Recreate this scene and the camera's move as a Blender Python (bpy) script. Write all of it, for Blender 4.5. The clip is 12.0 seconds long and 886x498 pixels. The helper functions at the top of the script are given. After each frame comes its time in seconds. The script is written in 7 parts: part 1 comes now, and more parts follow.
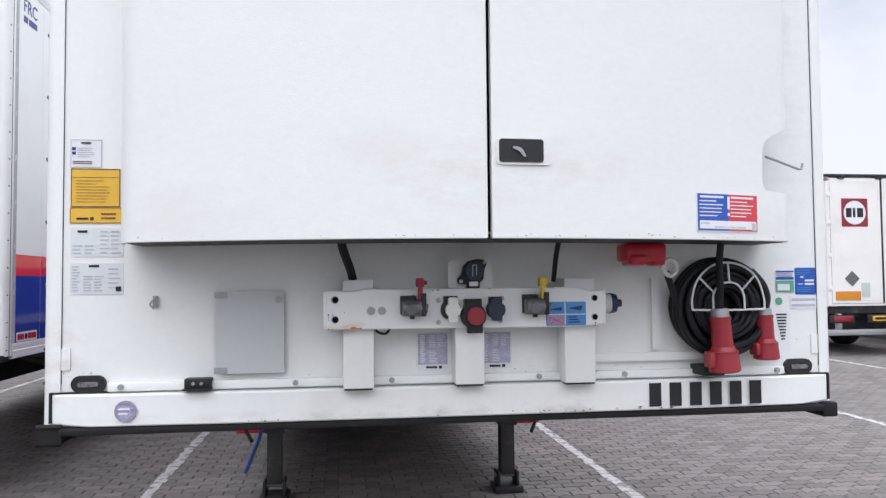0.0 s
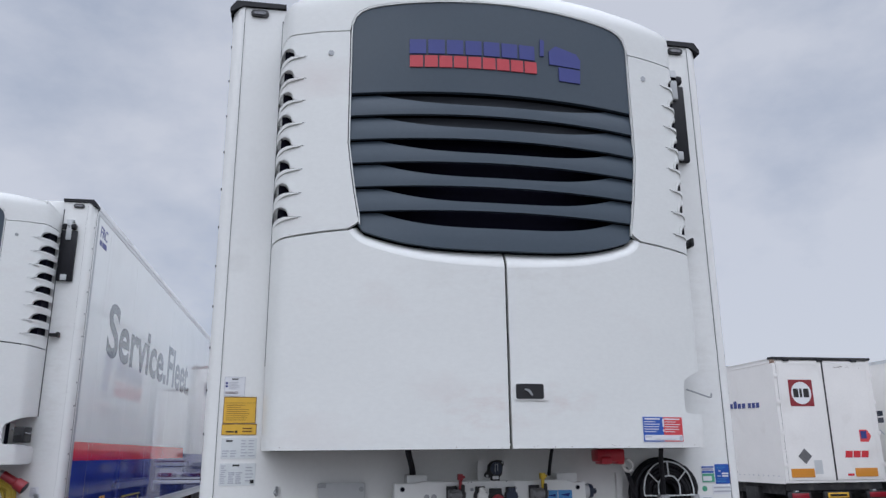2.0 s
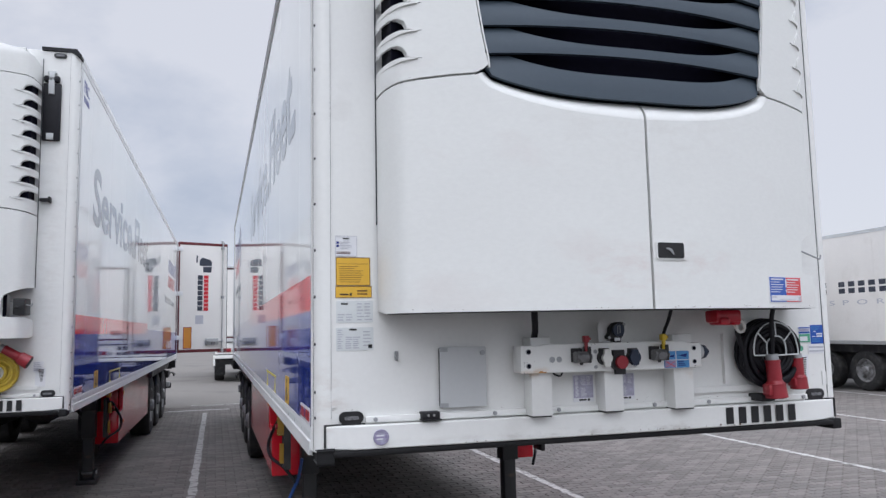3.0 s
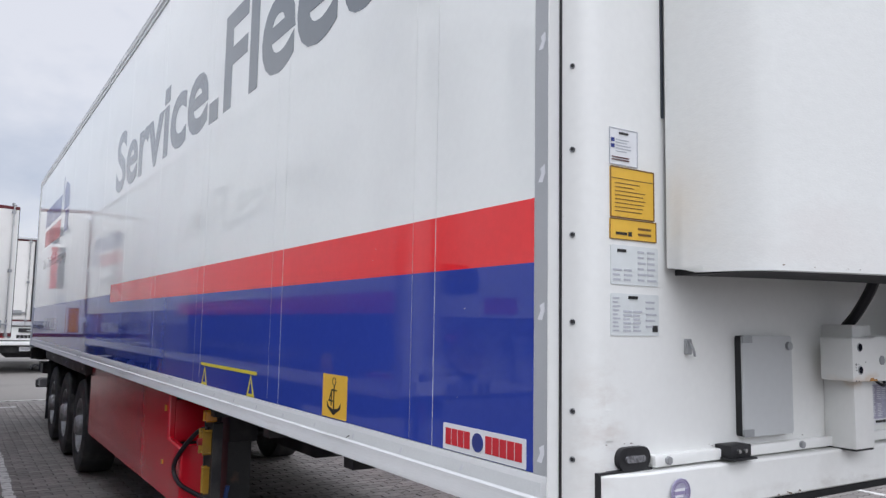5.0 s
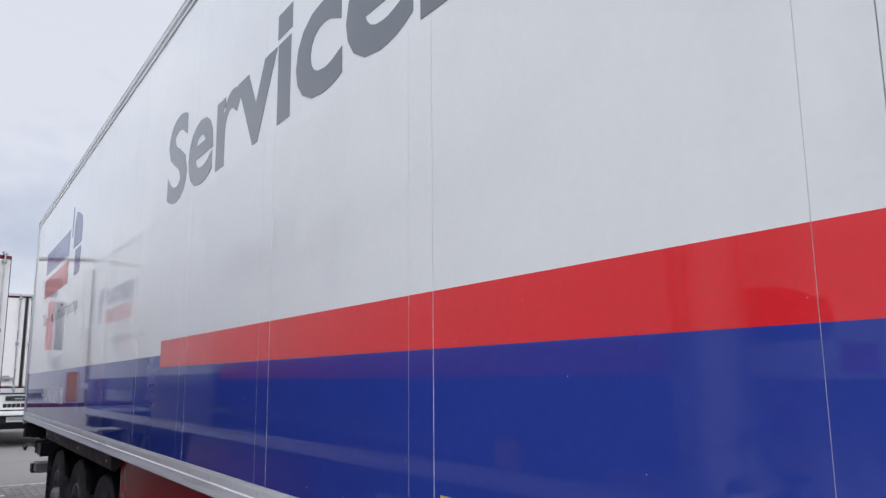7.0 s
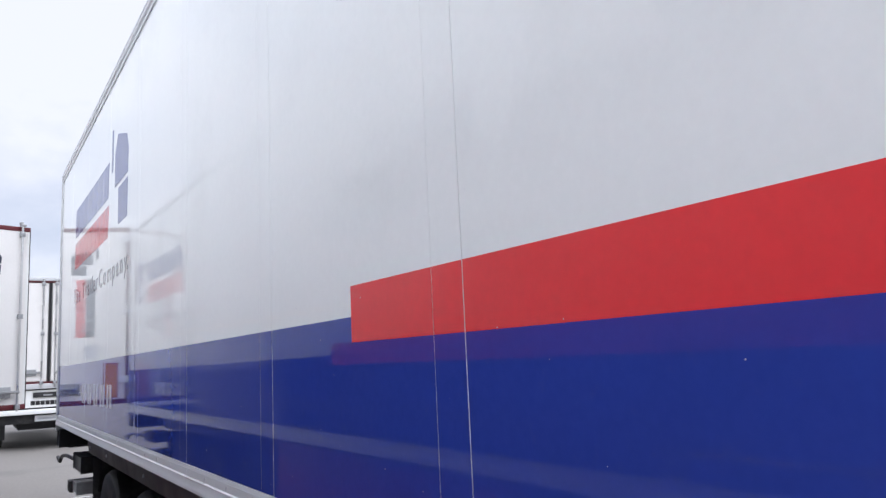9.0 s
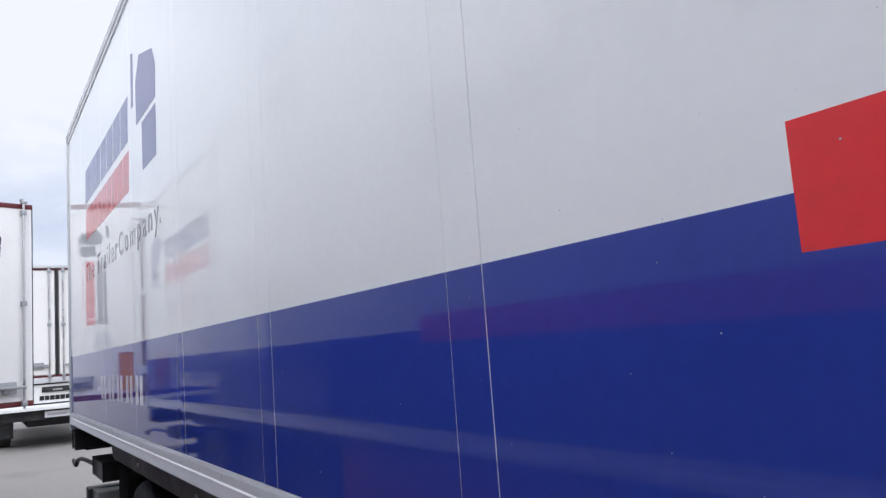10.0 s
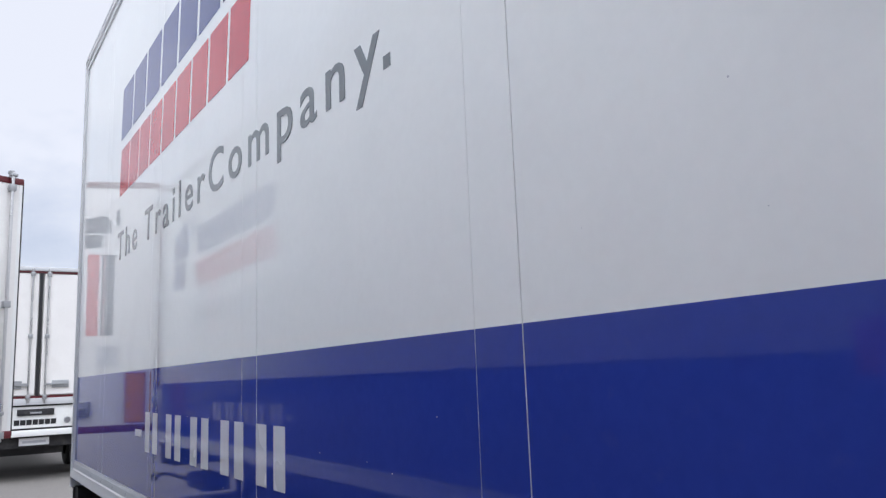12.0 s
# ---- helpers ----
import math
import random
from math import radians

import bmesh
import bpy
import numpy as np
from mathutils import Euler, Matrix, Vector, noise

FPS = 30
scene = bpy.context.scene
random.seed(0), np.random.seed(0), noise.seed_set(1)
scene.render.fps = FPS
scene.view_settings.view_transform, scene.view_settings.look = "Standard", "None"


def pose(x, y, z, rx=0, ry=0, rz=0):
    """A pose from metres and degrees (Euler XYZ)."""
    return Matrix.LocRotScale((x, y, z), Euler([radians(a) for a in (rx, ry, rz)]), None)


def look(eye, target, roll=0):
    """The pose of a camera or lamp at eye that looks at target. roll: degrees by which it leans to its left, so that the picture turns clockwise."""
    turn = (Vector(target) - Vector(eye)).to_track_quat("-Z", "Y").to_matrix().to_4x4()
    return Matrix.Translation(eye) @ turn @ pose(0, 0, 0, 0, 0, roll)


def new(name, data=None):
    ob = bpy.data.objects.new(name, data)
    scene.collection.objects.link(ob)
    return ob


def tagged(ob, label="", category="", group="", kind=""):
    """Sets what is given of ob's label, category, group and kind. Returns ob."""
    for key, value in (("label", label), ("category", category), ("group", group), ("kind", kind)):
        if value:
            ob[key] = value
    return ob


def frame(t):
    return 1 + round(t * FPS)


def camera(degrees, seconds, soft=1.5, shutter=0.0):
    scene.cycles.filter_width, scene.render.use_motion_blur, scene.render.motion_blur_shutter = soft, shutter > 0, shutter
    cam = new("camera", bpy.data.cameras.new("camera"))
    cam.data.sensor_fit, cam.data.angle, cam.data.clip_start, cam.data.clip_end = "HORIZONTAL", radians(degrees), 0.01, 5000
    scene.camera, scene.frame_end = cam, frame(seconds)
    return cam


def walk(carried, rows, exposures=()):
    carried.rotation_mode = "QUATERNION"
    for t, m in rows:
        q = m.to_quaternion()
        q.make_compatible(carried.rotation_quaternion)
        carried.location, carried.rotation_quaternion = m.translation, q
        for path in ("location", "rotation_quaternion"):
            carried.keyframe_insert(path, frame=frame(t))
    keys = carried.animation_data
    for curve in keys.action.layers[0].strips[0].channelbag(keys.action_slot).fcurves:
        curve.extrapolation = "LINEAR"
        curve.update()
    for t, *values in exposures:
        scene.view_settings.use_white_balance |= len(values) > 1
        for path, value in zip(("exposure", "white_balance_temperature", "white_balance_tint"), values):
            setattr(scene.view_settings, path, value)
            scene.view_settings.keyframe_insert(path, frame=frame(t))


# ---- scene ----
cam = camera(60.7, 12.0, soft=1.4)
PATH = [
    (0, (-0.398, -2.439, 1.662), (-0.131, -0.459, 1.747), -0.5),
    (0.5, (-0.405, -2.982, 1.701), (-0.136, -1.016, 1.95), -0.4),
    (0.7, (-0.416, -3.175, 1.707), (-0.125, -1.222, 2.024), -0.6),
    (1, (-0.379, -3.392, 1.745), (-0.109, -1.459, 2.182), -0.3),
    (1.2, (-0.472, -3.525, 1.777), (-0.179, -1.614, 2.289), -0.4),
    (1.5, (-0.588, -3.641, 1.779), (-0.293, -1.754, 2.374), -0.1),
    (1.8, (-0.785, -3.665, 1.780), (-0.435, -1.789, 2.378), -0.2),
    (2, (-0.871, -3.608, 1.759), (-0.519, -1.709, 2.282), -0.5),
    (2.2, (-1.036, -3.510, 1.753), (-0.651, -1.590, 2.158), -0.9),
    (2.5, (-1.283, -3.413, 1.723), (-0.846, -1.484, 2.024), -1.6),
    (3, (-1.695, -3.121, 1.71), (-1.119, -1.217, 1.922), -1.1),
    (3.2, (-1.799, -2.939, 1.694), (-1.165, -1.049, 1.858), -0.8),
    (4.8, (-2.433, -1.455, 1.63), (-1.37, 0.232, 1.782), 0.6),
    (5, (-2.451, -1.225, 1.646), (-1.376, 0.449, 1.848), 1.0),
    (5.2, (-2.444, -0.980, 1.636), (-1.359, 0.683, 1.873), 0.6),
    (5.5, (-2.441, -0.612, 1.661), (-1.347, 1.039, 1.942), 0.7),
    (6, (-2.423, 0.018, 1.681), (-1.316, 1.654, 1.99), -0.2),
    (6.5, (-2.414, 0.652, 1.703), (-1.31, 2.288, 2.025), -0.8),
    (7, (-2.404, 1.301, 1.722), (-1.313, 2.943, 2.059), -0.5),
    (9, (-2.196, 4.097, 1.749), (-1.136, 5.769, 2.032), -2.6),
    (9.5, (-2.124, 4.809, 1.744), (-1.07, 6.489, 2.001), -3.6),
    (10, (-2.108, 5.483, 1.73), (-1.052, 7.164, 1.97), -4.2),
    (10.2, (-2.075, 5.753, 1.722), (-1.012, 7.427, 1.985), -3.7),
    (10.5, (-2.071, 6.151, 1.759), (-1.013, 7.826, 2.032), -4.1),
    (10.8, (-2.111, 6.519, 1.745), (-1.048, 8.186, 2.048), -3.2),
    (11, (-2.086, 6.777, 1.777), (-1.027, 8.446, 2.085), -3.7),
    (11.5, (-2.022, 7.425, 1.774), (-0.959, 9.087, 2.102), -3.3),
    (12, (-2.053, 8.115, 1.787), (-0.96, 9.76, 2.104), -2.2),
]
EXPOSURES = [(0, -0.18, 6350, 10.6), (0.5, -0.44, 6280, 10.2), (1.0, -0.55, 6150, 10.2), (1.5, -0.76, 6000, 10.2), (2.0, -0.80, 6060, 10), (2.5, -0.6, 6200, 10), (3.2, -0.55, 6260, 10), (4.8, -0.42, 6350, 10), (5.5, -0.5, 6320, 9.8), (6.0, -0.44, 6300, 10.6), (7.0, -0.46, 6260, 11), (9.0, -0.12, 6230, 11.2), (9.5, -0.09, 6230, 11.4), (10.5, -0.19, 6180, 10.6), (11.5, -0.19, 6180, 10.4), (12.0, -0.25, 6220, 10.4)]
walk(cam, [(t, look(eye, target, roll)) for t, eye, target, roll in PATH], exposures=EXPOSURES)

# ---- world and light ----
world = bpy.data.worlds.new("overcast_sky")
scene.world = world
world.use_nodes = True
wn, wl = world.node_tree.nodes, world.node_tree.links
wn.clear()
w_out = wn.new("ShaderNodeOutputWorld")
w_bg = wn.new("ShaderNodeBackground")
w_sky = wn.new("ShaderNodeTexSky")
w_sky.sky_type, w_sky.sun_disc = "NISHITA", False
SUN_ELEV, SUN_AZ = 38, 212
w_sky.sun_elevation, w_sky.sun_rotation = radians(SUN_ELEV), radians(SUN_AZ)
w_dim = wn.new("ShaderNodeVectorMath")
w_dim.operation = "SCALE"
w_dim.inputs["Scale"].default_value = 0.12
wl.new(w_sky.outputs[0], w_dim.inputs[0])
w_co = wn.new("ShaderNodeTexCoord")
w_map = wn.new("ShaderNodeMapping")
w_map.inputs["Scale"].default_value = (1.0, 1.0, 1.7)
wl.new(w_co.outputs["Generated"], w_map.inputs[0])
w_n1 = wn.new("ShaderNodeTexNoise")
w_n1.inputs["Scale"].default_value, w_n1.inputs["Detail"].default_value, w_n1.inputs["Roughness"].default_value = 2.4, 7.0, 0.56
wl.new(w_map.outputs[0], w_n1.inputs["Vector"])
w_r = wn.new("ShaderNodeValToRGB")
w_r.color_ramp.elements[0].position, w_r.color_ramp.elements[0].color = 0.40, (0.75, 0.81, 0.955, 1)
w_r.color_ramp.elements[1].position, w_r.color_ramp.elements[1].color = 0.60, (1.10, 1.11, 1.19, 1)
# thicker, whiter cloud towards the east and the west, thinner straight ahead
w_sep = wn.new("ShaderNodeSeparateXYZ")
wl.new(w_co.outputs["Generated"], w_sep.inputs[0])
w_east = wn.new("ShaderNodeMath")
w_east.operation = "MULTIPLY_ADD"
w_east.inputs[1].default_value = 0.27
w_side = wn.new("ShaderNodeMath")
w_side.operation = "ADD"
w_side.inputs[1].default_value = 0.12
wl.new(w_sep.outputs[0], w_side.inputs[0])
w_off = wn.new("ShaderNodeMath")
w_off.operation = "ABSOLUTE"
wl.new(w_side.outputs[0], w_off.inputs[0])
wl.new(w_off.outputs[0], w_east.inputs[0])
wl.new(w_n1.outputs[0], w_east.inputs[2])
wl.new(w_east.outputs[0], w_r.inputs[0])
# an overcast dome grows brighter towards the zenith
w_up = wn.new("ShaderNodeMapRange")
w_up.interpolation_type = "SMOOTHSTEP"
w_up.inputs["From Min"].default_value, w_up.inputs["From Max"].default_value = 0.52, 0.96
w_up.inputs["To Min"].default_value, w_up.inputs["To Max"].default_value = 1.0, 3.3
wl.new(w_sep.outputs[2], w_up.inputs[0])
# the cloud is brightest half way up in the south, round the veiled sun, dull near that horizon, and a little brighter in the west
w_south = wn.new("ShaderNodeMapRange")
w_south.interpolation_type = "SMOOTHSTEP"
w_south.inputs["From Min"].default_value, w_south.inputs["From Max"].default_value = 0.1, -0.9
wl.new(w_sep.outputs[1], w_south.inputs[0])
w_lift = wn.new("ShaderNodeMapRange")
w_lift.interpolation_type = "SMOOTHSTEP"
w_lift.inputs["From Min"].default_value, w_lift.inputs["From Max"].default_value = 0.04, 0.52
w_lift.inputs["To Min"].default_value, w_lift.inputs["To Max"].default_value = 0.85, 1.90
wl.new(w_sep.outputs[2], w_lift.inputs[0])
w_back = wn.new("ShaderNodeMix")
w_back.inputs[2].default_value = 1.0
wl.new(w_south.outputs[0], w_back.inputs[0])
wl.new(w_lift.outputs[0], w_back.inputs[3])
w_west = wn.new("ShaderNodeMapRange")
w_west.interpolation_type = "SMOOTHSTEP"
w_west.inputs["From Min"].default_value, w_west.inputs["From Max"].default_value = -0.22, -0.95
w_west.inputs["To Min"].default_value, w_west.inputs["To Max"].default_value = 1.0, 1.25
wl.new(w_sep.outputs[0], w_west.inputs[0])
w_both = wn.new("ShaderNodeMath")
w_both.operation = "MULTIPLY"
wl.new(w_up.outputs[0], w_both.inputs[0])
wl.new(w_west.outputs[0], w_both.inputs[1])
w_mul = wn.new("ShaderNodeVectorMath")
w_mul.operation = "SCALE"
wl.new(w_r.outputs[0], w_mul.inputs[0])
w_all = wn.new("ShaderNodeMath")
w_all.operation = "MULTIPLY"
wl.new(w_both.outputs[0], w_all.inputs[0])
wl.new(w_back.outputs[0], w_all.inputs[1])
wl.new(w_all.outputs[0], w_mul.inputs["Scale"])
w_mix = wn.new("ShaderNodeMix")
w_mix.data_type = "RGBA"
w_mix.inputs[0].default_value = 0.90
wl.new(w_dim.outputs[0], w_mix.inputs[6])
wl.new(w_mul.outputs[0], w_mix.inputs[7])
wl.new(w_mix.outputs[2], w_bg.inputs[0])
w_bg.inputs[1].default_value = 1.0
wl.new(w_bg.outputs[0], w_out.inputs[0])

sun = new("sun", bpy.data.lights.new("sun", "SUN"))
sun.data.energy, sun.data.angle, sun.data.color = 0.58, radians(40), (1.0, 0.98, 0.95)
sun.matrix_world = look((-10 * math.sin(radians(SUN_AZ - 180)), -10 * math.cos(radians(SUN_AZ - 180)), 10 * math.tan(radians(SUN_ELEV))), (0, 0, 0))


# ---- materials ----
def surface(name, col, rough=0.5, metal=0.0, vary=0.05, scales=(2.0, 45.0), bump=0.0, bump_scale=60.0, coat=0.0, spec=0.5,
            dirt=None, dirt_at=(0.58, 0.75), dirt_scale=5.0, stretch=(1, 1, 1), spread="", wave=0.0):
    """A painted, plastic, metal or mineral surface: two scales of tone, optional stains, grain relief and slow waviness."""
    m = bpy.data.materials.new(name)
    m.use_nodes = True
    n, l = m.node_tree.nodes, m.node_tree.links
    b = n["Principled BSDF"]
    b.inputs["Metallic"].default_value = metal
    b.inputs["Specular IOR Level"].default_value = spec
    b.inputs["Coat Weight"].default_value = coat
    b.inputs["Coat Roughness"].default_value = 0.035
    co = n.new("ShaderNodeTexCoord")
    mp = n.new("ShaderNodeMapping")
    mp.inputs["Scale"].default_value = stretch
    l.new(co.outputs["Object"], mp.inputs[0])

    def noise_at(scale, detail=4.0):
        t = n.new("ShaderNodeTexNoise")
        t.inputs["Scale"].default_value, t.inputs["Detail"].default_value = scale, detail
        l.new(mp.outputs[0], t.inputs["Vector"])
        return t.outputs[0]

    a, f = noise_at(scales[0]), noise_at(scales[1], 6.0)
    add = n.new("ShaderNodeMath")
    add.operation = "ADD"
    l.new(a, add.inputs[0])
    l.new(f, add.inputs[1])
    rng = n.new("ShaderNodeMapRange")
    rng.inputs["From Min"].default_value, rng.inputs["From Max"].default_value = 0.65, 1.35
    rng.inputs["To Min"].default_value, rng.inputs["To Max"].default_value = 1 - vary, 1 + vary
    l.new(add.outputs[0], rng.inputs[0])
    tone = rng.outputs[0]
    if spread:
        if spread == "object":
            s = n.new("ShaderNodeObjectInfo").outputs["Random"]
        else:
            s = n.new("ShaderNodeNewGeometry").outputs["Random Per Island"]
        r2 = n.new("ShaderNodeMapRange")
        r2.inputs["To Min"].default_value, r2.inputs["To Max"].default_value = 0.78, 1.2
        l.new(s, r2.inputs[0])
        mul = n.new("ShaderNodeMath")
        mul.operation = "MULTIPLY"
        l.new(tone, mul.inputs[0])
        l.new(r2.outputs[0], mul.inputs[1])
        tone = mul.outputs[0]
    sc = n.new("ShaderNodeVectorMath")
    sc.operation = "SCALE"
    sc.inputs[0].default_value = col[:3]
    l.new(tone, sc.inputs["Scale"])
    out = sc.outputs[0]
    if dirt:
        d = noise_at(dirt_scale, 8.0)
        ramp = n.new("ShaderNodeMapRange")
        ramp.inputs["From Min"].default_value, ramp.inputs["From Max"].default_value = dirt_at
        ramp.inputs["To Max"].default_value = dirt[3] if len(dirt) > 3 else 0.6
        l.new(d, ramp.inputs[0])
        mx = n.new("ShaderNodeMix")
        mx.data_type = "RGBA"
        l.new(ramp.outputs[0], mx.inputs[0])
        l.new(out, mx.inputs[6])
        mx.inputs[7].default_value = (*dirt[:3], 1)
        out = mx.outputs[2]
    l.new(out, b.inputs["Base Color"])
    rr = n.new("ShaderNodeMapRange")
    rr.inputs["From Min"].default_value, rr.inputs["From Max"].default_value = 0.3, 0.7
    rr.inputs["To Min"].default_value, rr.inputs["To Max"].default_value = rough * 0.8, min(1.0, rough * 1.2)
    l.new(a, rr.inputs[0])
    l.new(rr.outputs[0], b.inputs["Roughness"])
    normal = None
    if bump:
        bp = n.new("ShaderNodeBump")
        bp.inputs["Strength"].default_value, bp.inputs["Distance"].default_value = bump, 0.004
        l.new(noise_at(bump_scale, 6.0), bp.inputs["Height"])
        normal = bp.outputs[0]
    if wave:
        bw = n.new("ShaderNodeBump")
        bw.inputs["Strength"].default_value, bw.inputs["Distance"].default_value = wave, 0.02
        l.new(noise_at(1.3, 1.0), bw.inputs["Height"])
        if normal:
            l.new(normal, bw.inputs["Normal"])
        normal = bw.outputs[0]
    if normal:
        l.new(normal, b.inputs["Normal"])
    return m


